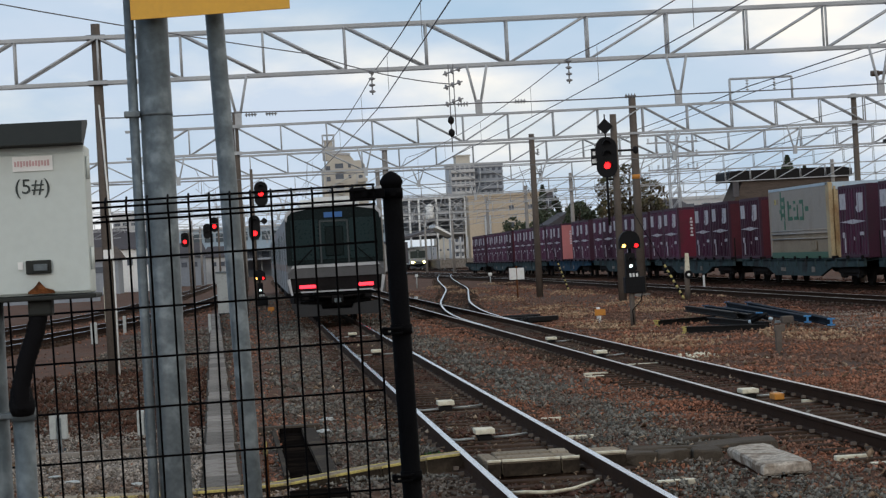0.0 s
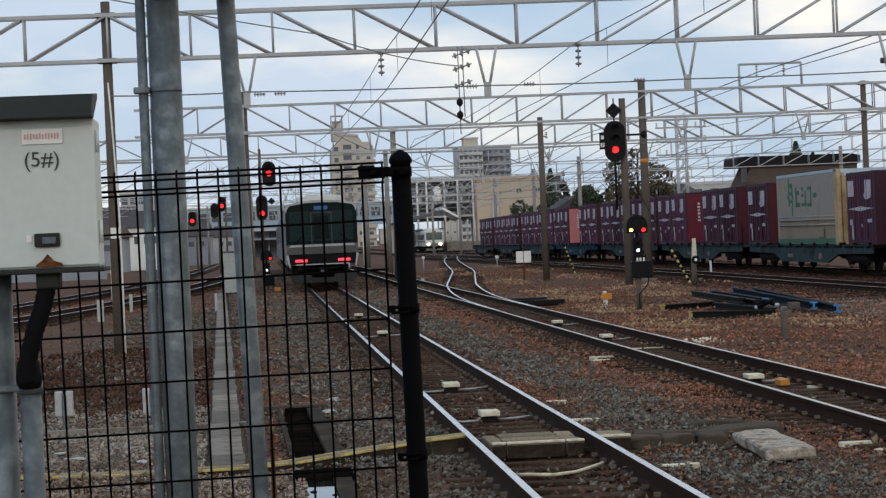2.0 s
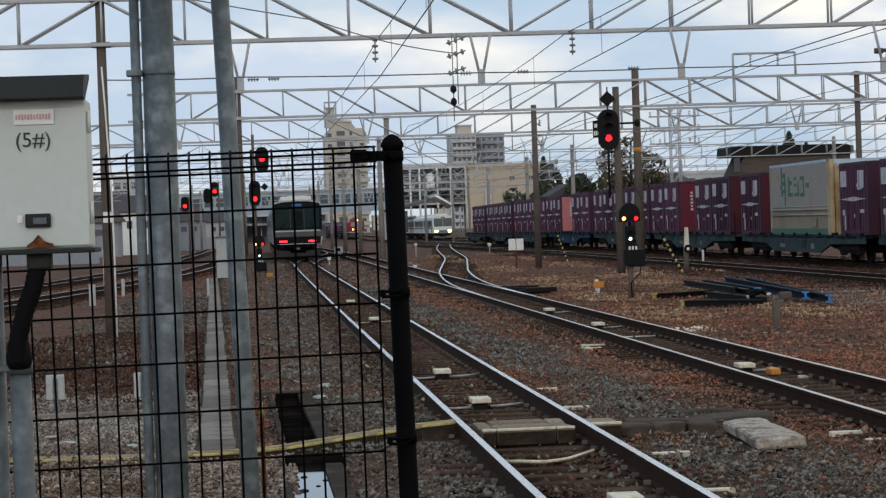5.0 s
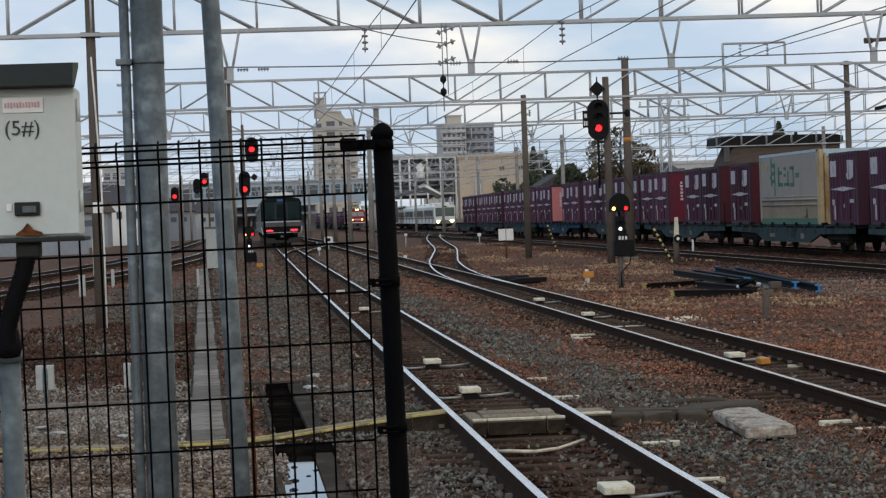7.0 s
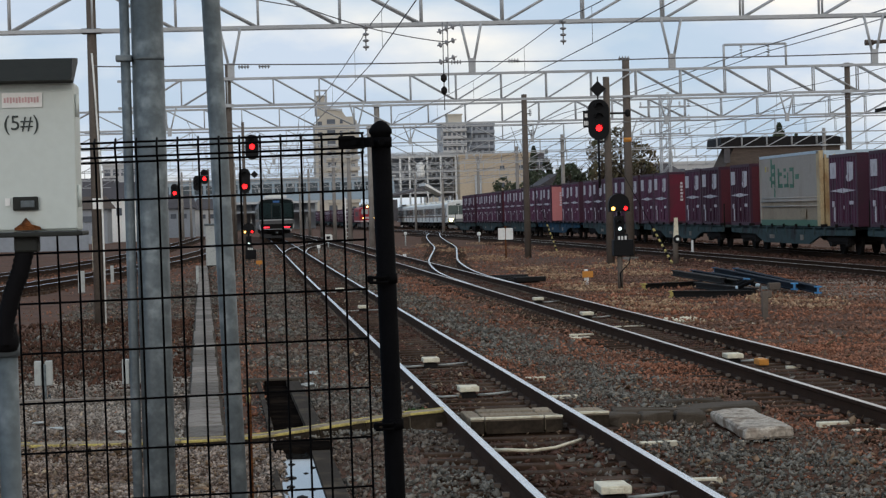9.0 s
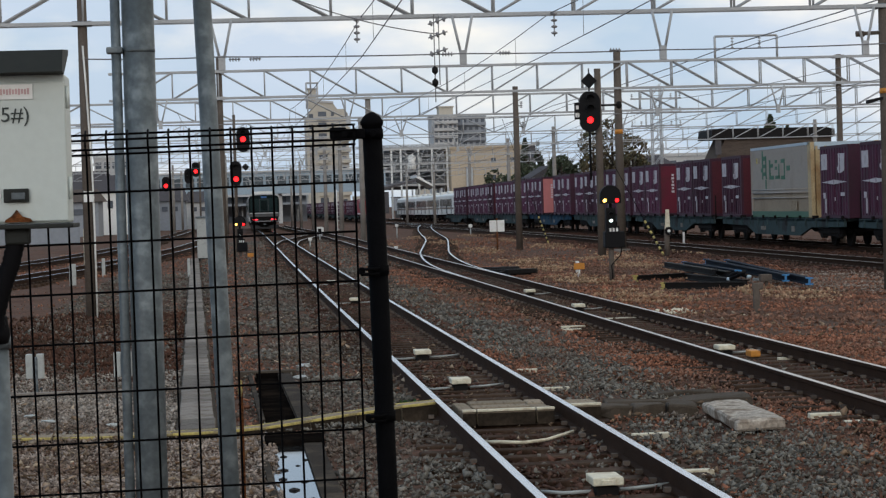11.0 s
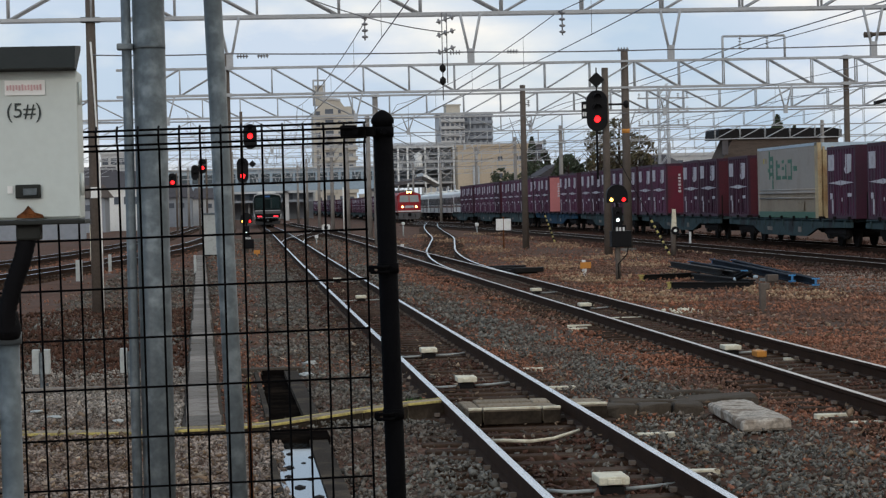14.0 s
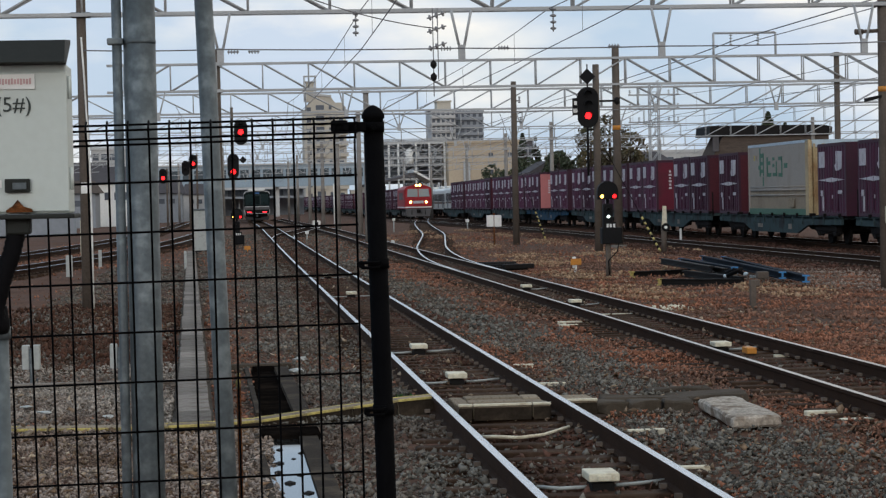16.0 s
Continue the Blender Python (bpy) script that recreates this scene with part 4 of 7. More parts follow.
def passenger_car(label, end, body_m, stripe_m):
    """A 20 m commuter car; `end` gives the cab end that faces the camera: tail, head or plain."""
    L, W = 19.5, 2.95
    root = thing("passenger_car", None, label, "train car", "passenger trains")
    bm = B()
    prism(bm, body_outline(W, 0.95, 3.22, 3.62), -L / 2, L / 2)
    part("body", bm, body_m, root)
    bm = B()
    for s in (-1, 1):
        box(bm, (s * W / 2, 0, 1.72), (0.02, L - 0.6, 0.22))
    part("stripe", bm, stripe_m, root)
    pat = []
    for k in (-6.6, 0, 6.6):
        pat.append((k - 0.65, k + 0.65, "door"))
    for k in (-3.3, 3.3):
        pat += [(k - 2.3, k - 0.1, "w"), (k + 0.1, k + 2.3, "w")]
    pat += [(7.6, 9.2, "w")] + ([(-9.2, -7.6, "w")] if end == "plain" else [])
    side_windows(root, L, W, pat, 1.95, 2.85)
    bm = B()
    for y_ in (-5.5, 3.5):
        box(bm, (0, y_, 3.72), (1.9, 2.9, 0.26), bev=0.06)
    part("roof_unit", bm, "train_white", root)
    bm = B()
    for y_ in (-3.2, -0.4, 2.6):
        box(bm, (0, y_, 0.66), (2.5, 2.0, 0.5), bev=0.05)
    part("underfloor_equipment", bm, "train_under", root)
    bogie(root, -6.9)
    bogie(root, 6.9)
    y0 = -L / 2
    if end == "plain":
        bm = B()
        box(bm, (0, y0 - 0.2, 2.05), (1.1, 0.4, 2.1))
        part("gangway", bm, "rubber", root)
        return root
    tail = end == "tail"
    # cab front
    bm = B()
    out = [(-1.47, 1.80), (1.47, 1.80), (1.475, 2.6), (1.45, 3.28), (1.34, 3.42), (0.7, 3.50), (-0.7, 3.50), (-1.34, 3.42), (-1.45, 3.28), (-1.475, 2.6)]
    prism(bm, out, y0 - 0.10, y0 + 0.05)
    mask = part("cab_mask", bm, "train_cab" if tail else "train_white", root, "dark glass cab front" if tail else "")
    for x0, x1 in ((-1.30, -0.46), (-0.40, 0.40), (0.46, 1.30)) if tail else ((-1.34, -0.02), (0.02, 1.34)):
        bm = B()
        box(bm, ((x0 + x1) / 2, y0 - 0.11, 2.55), (x1 - x0, 0.03, 1.22), bev=0.01)
        part("windscreen", bm, "train_glass" if tail else "head_glass", mask)
    bm = B()
    box(bm, (0.0, y0 - 0.13, 3.29), (0.56, 0.02, 0.16))
    part("destination_blind", bm, "blind_blue" if tail else "train_glass", mask)
    if tail:
        bm = B()
        for x_ in (-0.42, 0.42):
            box(bm, (x_, y0 - 0.135, 2.45), (0.05, 0.03, 1.3))
        box(bm, (0, y0 - 0.135, 3.10), (0.88, 0.03, 0.05))
        part("gangway_door_frame", bm, "cab_frame", mask)
        bm = B()
        box(bm, (0, y0 - 0.14, 2.48), (0.56, 0.02, 0.9), bev=0.03)
        part("gangway_door_pane", bm, "train_cab", mask)
    bm = B()
    prism(bm, [(-1.46, 1.40), (1.46, 1.40), (1.46, 1.56), (1.22, 1.78), (-1.22, 1.78), (-1.46, 1.56)], y0 - 0.17, y0 + 0.05)
    part("waist_panel", bm, "cab_grey" if tail else "train_white", root)
    bm = B()
    prism(bm, [(-1.36, 1.70), (1.36, 1.70), (1.30, 1.79), (-1.30, 1.79)], y0 - 0.21, y0 - 0.16)
    part("window_ledge", bm, "train_edge" if tail else "train_white", root, "bright ledge under the windscreen")
    bm = B()
    arc = [(-1.475, 3.20), (-1.45, 3.36), (-1.32, 3.49), (-0.7, 3.585), (0, 3.61), (0.7, 3.585), (1.32, 3.49), (1.45, 3.36), (1.475, 3.20)]
    inner = [(x * 0.965, z - 0.085) for x, z in arc]
    for (a, b), (c, d) in zip(zip(arc, arc[1:]), zip(inner, inner[1:])):
        prism(bm, [a, b, d, c], y0 - 0.14, y0 + 0.04)
    part("front_surround", bm, "train_edge" if tail else "train_white", root, "silver roof edge over the cab front")
    bm = B()
    prism(bm, [(-1.40, 0.98), (1.40, 0.98), (1.46, 1.42), (-1.46, 1.42)], y0 - 0.12, y0 + 0.05)
    part("lamp_panel", bm, "train_under" if tail else "train_silver", root)
    bm = B()
    for s in (-1, 1):
        prism(bm, [(s * 1.33, 0.86), (s * 1.38, 0.86), (s * 1.50, 1.36), (s * 1.40, 1.40)], y0 - 0.16, y0)
    box(bm, (0, y0 - 0.14, 0.97), (2.2, 0.06, 0.045))
    part("trim", bm, "train_edge", root)
    for s in (-1, 1):
        bm = B()
        if tail:
            box(bm, (s * 0.88, y0 - 0.14, 1.13), (0.50, 0.05, 0.10), bev=0.02)
        else:
            rod(bm, (s * 0.98, y0 - 0.16, 1.30), (s * 0.98, y0 - 0.12, 1.30), 0.24, 16)
        part("tail_light" if tail else "headlight", bm, "tail_light" if tail else "head_light", root)
    bm = B()
    prism(bm, [(-1.25, 0.22), (1.25, 0.22), (1.38, 0.50), (1.38, 0.62), (0.5, 0.55), (0.45, 0.42), (-0.45, 0.42), (-0.5, 0.55), (-1.38, 0.62), (-1.38, 0.50)], y0 - 0.05, y0 + 0.5)
    part("snow_plough", bm, "plough_grey" if tail else "train_silver", root)
    bm = B()
    box(bm, (0, y0 - 0.25, 0.72), (0.34, 0.5, 0.26), bev=0.04)
    for s in (-1, 1):
        rod(bm, (s * 0.2, y0 - 0.2, 0.78), (s * 0.75, y0 - 0.1, 0.84), 0.035, 6)
        box(bm, (s * 0.95, y0 - 0.05, 0.82), (0.2, 0.2, 0.2), bev=0.03)
    part("coupler", bm, "train_under", root)
    bm = B()
    box(bm, (0, y0 - 0.51, 0.68), (0.2, 0.03, 0.12), bev=0.01)
    part("coupler_face", bm, "galv", root)
    bm = B()
    for s in (-1, 1):
        rod(bm, (s * 1.15, y0 - 0.15, 1.82), (s * 0.7, y0 - 0.16, 2.25), 0.018, 5)
    part("wiper", bm, "rubber", root)
    bm = B()
    prism(bm, [(-0.8, 3.5), (0.8, 3.5), (0.55, 3.86), (-0.55, 3.86)], y0 + 0.8, y0 + 2.4)
    part("roof_fairing", bm, "train_white", root)
    return root


def locomotive():
    L, W = 19.0, 2.95
    root = thing("electric_locomotive", None, "red electric freight locomotive with lit amber headlamps", "locomotive")
    bm = B()
    prism(bm, body_outline(W, 1.15, 3.2, 3.72), -L / 2 + 0.5, L / 2)
    part("body", bm, "loco_red", root)
    y0 = -L / 2
    bm = B()
    a = [(-1.42, 1.2), (1.42, 1.2), (1.42, 2.3), (-1.42, 2.3)]
    prism(bm, a, y0, y0 + 0.6)
    nose = part("nose", bm, "loco_red", root)
    bm = B()
    v = [bm.verts.new(p) for p in ((-1.42, y0, 2.3), (1.42, y0, 2.3), (1.22, y0 + 0.55, 3.45), (-1.22, y0 + 0.55, 3.45), (-1.42, y0 + 0.9, 2.3), (1.42, y0 + 0.9, 2.3), (1.22, y0 + 1, 3.45), (-1.22, y0 + 1, 3.45))]
    for f in ((0, 1, 2, 3), (1, 5, 6, 2), (0, 3, 7, 4), (3, 2, 6, 7)):
        bm.faces.new([v[i] for i in f])
    part("cab", bm, "loco_red", root)
    for x0, x1 in ((-1.22, -0.06), (0.06, 1.22)):
        bm = B()
        v = [bm.verts.new(p) for p in ((x0, y0 + 0.03, 2.42), (x1, y0 + 0.03, 2.42), (x1 * 0.92, y0 + 0.43, 3.25), (x0 * 0.92, y0 + 0.43, 3.25))]
        bm.faces.new(v)
        r = bmesh.ops.extrude_face_region(bm, geom=bm.faces[:])
        bmesh.ops.translate(bm, vec=(0, -0.04, 0.02), verts=[q for q in r["geom"] if isinstance(q, bmesh.types.BMVert)])
        part("windscreen", bm, "loco_glass", root)
    bm = B()
    box(bm, (0, y0 + 0.45, 3.66), (0.75, 0.5, 0.26), bev=0.04)
    part("lamp_housing", bm, "loco_red", root)
    for x_, z_, y_ in ((-0.18, 3.66, y0 + 0.19), (0.18, 3.66, y0 + 0.19), (-0.86, 1.85, y0 - 0.01), (0.86, 1.85, y0 - 0.01)):
        bm = B()
        rod(bm, (x_, y_ - 0.05, z_), (x_, y_, z_), 0.14, 14)
        part("headlight", bm, "loco_light", root)
    bm = B()
    box(bm, (0, y0 - 0.03, 1.85), (1.15, 0.05, 0.3), bev=0.01)
    part("name_band", bm, "label_white", root)
    bm = B()
    box(bm, (0, y0 - 0.02, 1.3), (2.86, 0.05, 0.12))
    for s in (-1, 1):
        box(bm, (s * W / 2, 0.3, 1.28), (0.03, L - 1, 0.12))
    part("white_stripe", bm, "white", root)
    bm = B()
    prism(bm, [(-1.2, 0.3), (1.2, 0.3), (1.4, 1.15), (-1.4, 1.15)], y0 + 0.1, y0 + 0.6)
    part("skirt", bm, "loco_grey", root)
    bm = B()
    box(bm, (0, y0 - 0.1, 0.88), (0.4, 0.6, 0.36), bev=0.05)
    for s in (-1, 1):
        rod(bm, (s * 0.7, y0 + 0.1, 1.0), (s * 0.75, y0 - 0.1, 0.5), 0.03, 6)
    part("coupler", bm, "train_under", root)
    bm = B()
    for y_ in (-6.0, 6.0):
        rod(bm, (-0.6, y_, 3.75), (0, y_ + 1.0, 4.4), 0.03, 5)
        rod(bm, (0.6, y_, 3.75), (0, y_ + 1.0, 4.4), 0.03, 5)
        rod(bm, (0, y_ + 1.0, 4.4), (0, y_, 5.0), 0.03, 5)
        rod(bm, (-0.8, y_, 5.05), (0.8, y_, 5.05), 0.03, 5)
    box(bm, (0, 0, 3.8), (1.8, 6, 0.3), bev=0.05)
    part("pantograph", bm, "loco_grey", root)
    for s in (-1, 1):
        bm = B()
        for k in range(6):
            box(bm, (s * W / 2, -4 + k * 1.6, 2.5), (0.03, 1.2, 0.8))
        part("louvre", bm, "loco_grey", root)
    for y_ in (-6, 0, 6):
        bogie(root, y_, 0.52, "loco_grey")
    return root


def container(kind):
    """A 12-foot rail container with ribs, doors, markings and corner castings."""
    L, W, H = 3.72, 2.45, 2.5
    main = {"purple": "cont_purple", "dark": "cont_purple_dark", "red": "cont_purple", "pink": "cont_purple"}[kind]
    endm = {"purple": "cont_purple_dark", "dark": "cont_maroon", "red": "cont_red", "pink": "cont_pink"}[kind]
    text = {"purple": "purple-red steel rail container with white side markings", "dark": "dark purple steel rail container with a red end and white markings",
            "red": "faded purple steel rail container with a bright red end", "pink": "purple steel rail container with a faded pink end"}[kind]
    root = thing("freight_container", None, text, "container", "containers on the wagons")
    bm = B()
    wave = []
    for k, y in enumerate(np.linspace(-L / 2 + 0.12, L / 2 - 0.12, 11)):
        for d, o in ((-0.09, 0.0), (-0.05, 0.035), (0.05, 0.035), (0.09, 0.0)):
            wave.append((W / 2 - 0.035 + o, y + d))
    ring = wave + [(-x, y) for x, y in wave[::-1]]
    lo = [bm.verts.new((x, y, 0.03)) for x, y in ring]
    hi = [bm.verts.new((x, y, H - 0.02)) for x, y in ring]
    for k in range(len(ring)):
        bm.faces.new((lo[k], lo[(k + 1) % len(ring)], hi[(k + 1) % len(ring)], hi[k]))
    bm.faces.new(hi)
    bm.faces.new(lo[::-1])
    part("body", bm, main, root)
    bm = B()
    for i in (-1, 1):
        for j in (-1, 1):
            box(bm, (i * (W / 2 - 0.05), j * (L / 2 - 0.05), H / 2), (0.1, 0.1, H))
    for k in (0.06, H - 0.05):
        for i in (-1, 1):
            box(bm, (i * (W / 2 - 0.04), 0, k), (0.085, L - 0.2, 0.11))
            box(bm, (0, i * (L / 2 - 0.04), k), (W - 0.2, 0.085, 0.11))
    part("frame", bm, "cont_purple_dark", root)
    bm = B()
    box(bm, (0, -L / 2 + 0.012, H / 2), (W - 0.2, 0.02, H - 0.24))
    e = part("end_panel", bm, endm, root)
    bm = B()
    for k in range(6):
        box(bm, (-0.55, -L / 2 - 0.002, 1.95 - k * 0.16), (0.10 + 0.04 * (k % 2), 0.012, 0.10))
    part("marking_bar", bm, "label_white", e)
    for s in (-1, 1):
        bm = B()
        for y in (-0.02, 0.78, -0.82):
            rod(bm, (s * (W / 2 + 0.012), y, 0.2), (s * (W / 2 + 0.012), y, H - 0.2), 0.018, 5)
        part("locking_bar", bm, main, root)
        bm = B()
        box(bm, (s * (W / 2 + 0.012), s * -1.25, 1.95), (0.012, 0.78, 0.55))
        part("white_panel", bm, "label_white", root, "white painted marking panel")
        bm = B()
        v = [bm.verts.new((s * (W / 2 + 0.006 + 0.012 * q), s * y, z)) for q in (0, 1) for y, z in ((0.45, 1.72), (0.62, 1.55), (0.95, 1.55), (1.35, 1.62), (1.42, 2.2), (0.62, 2.22), (0.62, 1.8))]
        bm.faces.new(v[:7])
        bm.faces.new(v[:6:-1])
        for k in range(7):
            bm.faces.new((v[k], v[(k + 1) % 7], v[7 + (k + 1) % 7], v[7 + k]))
        part("white_panel", bm, "label_white", root, "white painted marking panel")
        bm = B()
        v = [bm.verts.new((s * (W / 2 + 0.012 + 0.006 * q), y, z)) for q in (0, 1) for y, z in ((-1.7, 1.24), (-0.2, 1.17), (0, 1.15), (0.2, 1.17), (1.7, 1.24), (0.2, 1.31), (0, 1.33), (-0.2, 1.31))]
        bm.faces.new(v[:8])
        bm.faces.new(v[:7:-1])
        for k in range(8):
            bm.faces.new((v[k], v[(k + 1) % 8], v[8 + (k + 1) % 8], v[8 + k]))
        part("stripe", bm, "label_white", root)
        for y, z, w_, h_ in ((-1.3, 0.78, 0.3, 0.2), (-1.15, 0.42, 0.16, 0.5), (0.1, 0.66, 0.1, 0.12), (1.1, 0.82, 0.5, 0.12)):
            bm = B()
            box(bm, (s * (W / 2 + 0.010), s * y, z), (0.012, w_, h_))
            part("small_label", bm, "label_white", root)
    return root


def long_container():
    """A 31-foot container with a roller side and a company mark drawn as plain shapes."""
    L, W, H = 9.45, 2.49, 2.72
    root = thing("long_freight_container", None, "long beige freight container with green marks and a yellow end", "container")
    bm = B()
    box(bm, (0, 0, H / 2), (W - 0.08, L - 0.08, H - 0.06))
    part("body", bm, "cont_tan", root)
    bm = B()
    for s in (-1, 1):
        box(bm, (s * (W / 2 - 0.02), 0, 1.78), (0.05, L - 0.5, 1.66))
    part("upper_panel", bm, "cont_beige", root, "pale grey-beige upper side panel")
    for s in (-1, 1):
        for z in (0.93, 1.05, 0.74):
            bm = B()
            rod(bm, (s * W / 2, -L / 2 + 0.3, z), (s * W / 2, L / 2 - 0.3, z), 0.03, 6)
            part("side_rail", bm, "cont_beige", root)
    bm = B()
    for s in (-1, 1):
        box(bm, (s * (W / 2 - 0.03), 0, 0.12), (0.07, L - 0.3, 0.22))
    part("bottom_sill", bm, "cont_green", root)
    bm = B()
    for s in (-1, 1):
        box(bm, (s * (W / 2 - 0.03), 0, H - 0.05), (0.08, L - 0.1, 0.1))
    part("roof_rail", bm, "pale_blue", root)
    for i in (-1, 1):
        bm = B()
        box(bm, (i * (W / 2 - 0.06), L / 2 - 0.08, H / 2), (0.13, 0.16, H))
        part("rear_corner_post", bm, "cont_beige", root)
    for i in (-1, 1):
        bm = B()
        box(bm, (i * (W / 2 - 0.06), -L / 2 + 0.06, H / 2), (0.14, 0.45, H - 0.02))
        part("front_corner_post", bm, "cont_yellow", root, "yellow corner post")
    bm = B()
    box(bm, (0, -L / 2 + 0.03, H / 2 - 0.15), (W - 0.27, 0.06, H - 0.32))
    part("front_end", bm, "cont_yellow", root, "yellow corrugated end")
    for k in range(7):
        bm = B()
        box(bm, (-1.0 + k * 0.33, -L / 2 - 0.02, H / 2), (0.08, 0.05, H - 0.3))
        part("end_rib", bm, "cont_yellow", root)
    bm = B()
    box(bm, (0, -L / 2 + 0.02, H - 0.14), (W - 0.27, 0.08, 0.26))
    part("end_header", bm, "pale_blue", root)
    x = -W / 2 - 0.010
    for y, z, w_, h_ in ((2.75, 2.0, 0.16, 1.1), (2.45, 2.25, 0.5, 0.16), (2.45, 1.95, 0.5, 0.14), (2.45, 1.65, 0.55, 0.14), (2.15, 1.9, 0.14, 0.9), (2.2, 1.25, 0.16, 0.35), (2.95, 1.8, 0.2, 0.15),
                         (1.45, 1.8, 0.2, 0.75), (1.15, 1.95, 0.45, 0.14), (1.1, 1.5, 0.6, 0.15), (0.35, 2.1, 0.3, 0.12), (0.35, 1.85, 0.3, 0.12), (0.1, 1.5, 0.7, 0.13), (-0.15, 1.75, 0.14, 0.5),
                         (-0.85, 2.1, 0.6, 0.14), (-1.1, 1.8, 0.14, 0.6), (-0.85, 1.48, 0.6, 0.14), (-1.75, 1.82, 0.5, 0.18)):
        bm = B()
        box(bm, (x, y * 0.92 + 0.1, z + 0.02), (0.012, w_, h_))
        part("painted_mark", bm, "logo_green", root, "dark green painted mark")
    for y, z, w_, h_, m_ in ((-2.3, 0.45, 0.9, 0.32, "plank"), (3.6, 2.2, 0.2, 0.2, "yellow"), (3.2, 2.2, 0.2, 0.2, "cont_tan")):
        bm = B()
        box(bm, (x, y, z), (0.012, w_, h_))
        part("data_panel", bm, m_, root)
    return root


def wagon(material):
    """A flat container wagon with a fish-belly sill, 20.4 m over the buffers."""
    L = 20.0
    root = thing("container_wagon", None, "dirty dark teal flat container wagon on two bogies" if material == "wagon" else "dirty blue flat container wagon on two bogies", "wagon", "container wagons")
    bm = B()
    box(bm, (0, 0, 0.93), (2.5, L - 0.6, 0.1))
    part("deck", bm, material, root)
    for s in (-1, 1):
        bm = B()
        out = [(-L / 2 + 0.3, 0.95), (-L / 2 + 0.3, 0.70), (-5.2, 0.66), (-3.6, 0.34), (3.6, 0.34), (5.2, 0.66), (L / 2 - 0.3, 0.70), (L / 2 - 0.3, 0.95)]
        a = [bm.verts.new((s * 1.2 - 0.05, y, z)) for y, z in out]
        b = [bm.verts.new((s * 1.2 + 0.05, y, z)) for y, z in out]
        for i in range(8):
            bm.faces.new((a[i], a[(i + 1) % 8], b[(i + 1) % 8], b[i]))
        bm.faces.new(a[::-1])
        bm.faces.new(b)
        for y in np.arange(-9, 9.1, 1.5):
            box(bm, (s * 1.26, y, 0.82), (0.06, 0.12, 0.24))
        sill = part("side_sill", bm, material, root)
        bm = B()
        for y in np.arange(-9.6, 9.7, 1.95):
            box(bm, (s * 1.2, y, 1.02), (0.22, 0.16, 0.12), bev=0.02)
        part("container_lock", bm, "train_under", sill)
        bm = B()
        for y, w_, h_ in ((-2.6, 0.5, 0.2), (2.2, 0.8, 0.14)):
            box(bm, (s * 1.258, y, 0.58), (0.01, w_, h_))
        part("marking_bar", bm, "concrete", sill)
    bm = B()
    box(bm, (0, 0, 0.7), (0.5, L - 1, 0.35))
    for y in (-2, 0.5, 2.4):
        rod(bm, (-0.8, y, 0.55), (-0.8, y + 1.2, 0.55), 0.22, 12)
    part("centre_sill", bm, "train_under", root)
    for s in (-1, 1):
        bm = B()
        box(bm, (0, s * (L / 2 - 0.1), 0.85), (0.35, 0.9, 0.3), bev=0.05)
        part("coupler", bm, "train_under", root)
        bm = B()
        rod(bm, (-1.15, s * (L / 2 - 0.25), 0.9), (-1.15, s * (L / 2 - 0.25), 1.9), 0.03, 6)
        part("hand_rail", bm, "train_under", root)
    bogie(root, -7.1)
    bogie(root, 7.1)
    return root


M["window_pale"] = mat("window_pale", (0.06, 0.075, 0.085), 0.15, 0, 0.1, 1, 0.0, 10)
M["pale_blue"] = mat("pale_blue", (0.36, 0.45, 0.52), 0.5, 0, 0.15, 2, 0.0, 20)

# standing container train
CX = 21.8
wagons = [wagon("wagon"), wagon("wagon_blue")]
kinds = {k: container(k) for k in ("purple", "dark", "red", "pink")}
placed = set()


def put(ob, m):
    """The first use takes the thing itself, later ones copies of it."""
    if ob.name in placed:
        return copy_thing(ob, m)
    placed.add(ob.name)
    ob.matrix_basis = m
    return ob


for i, y0 in enumerate((54.6, 75.9, 97.2, 118.5, 139.8, 161.1, 182.4, 203.7)):
    mid = y0 + 10.2
    put(wagons[1 if i == 4 else 0], pose(CX, mid, gz(mid)))
    if i == 1:
        lc = long_container()
        lc.matrix_basis = pose(CX, 85.55, 1.0)
        spots = [(77.6, "purple"), (94.05, "dark")]
    elif i == 2:
        spots = [(100.15, "dark"), (104.1, "purple"), (112.2, "red"), (116.1, "purple")]
    elif i == 4:
        spots = [(141.9 + 3.92 * k, "purple") for k in range(2)] + [(155.0, "pink"), (158.9, "purple")]
    elif i == 7:
        spots = [(205.9 + 3.92 * k, "red" if k == 1 else "purple") for k in range(3)]
    else:
        spots = [(y0 + 2.1 + 3.92 * k, ("purple", "dark", "purple", "purple", "purple")[(k + i) % 5]) for k in range(5)]
    for y, k in spots:
        put(kinds[k], pose(CX, y, 1.0 + gz(y), 0, 0, 0))

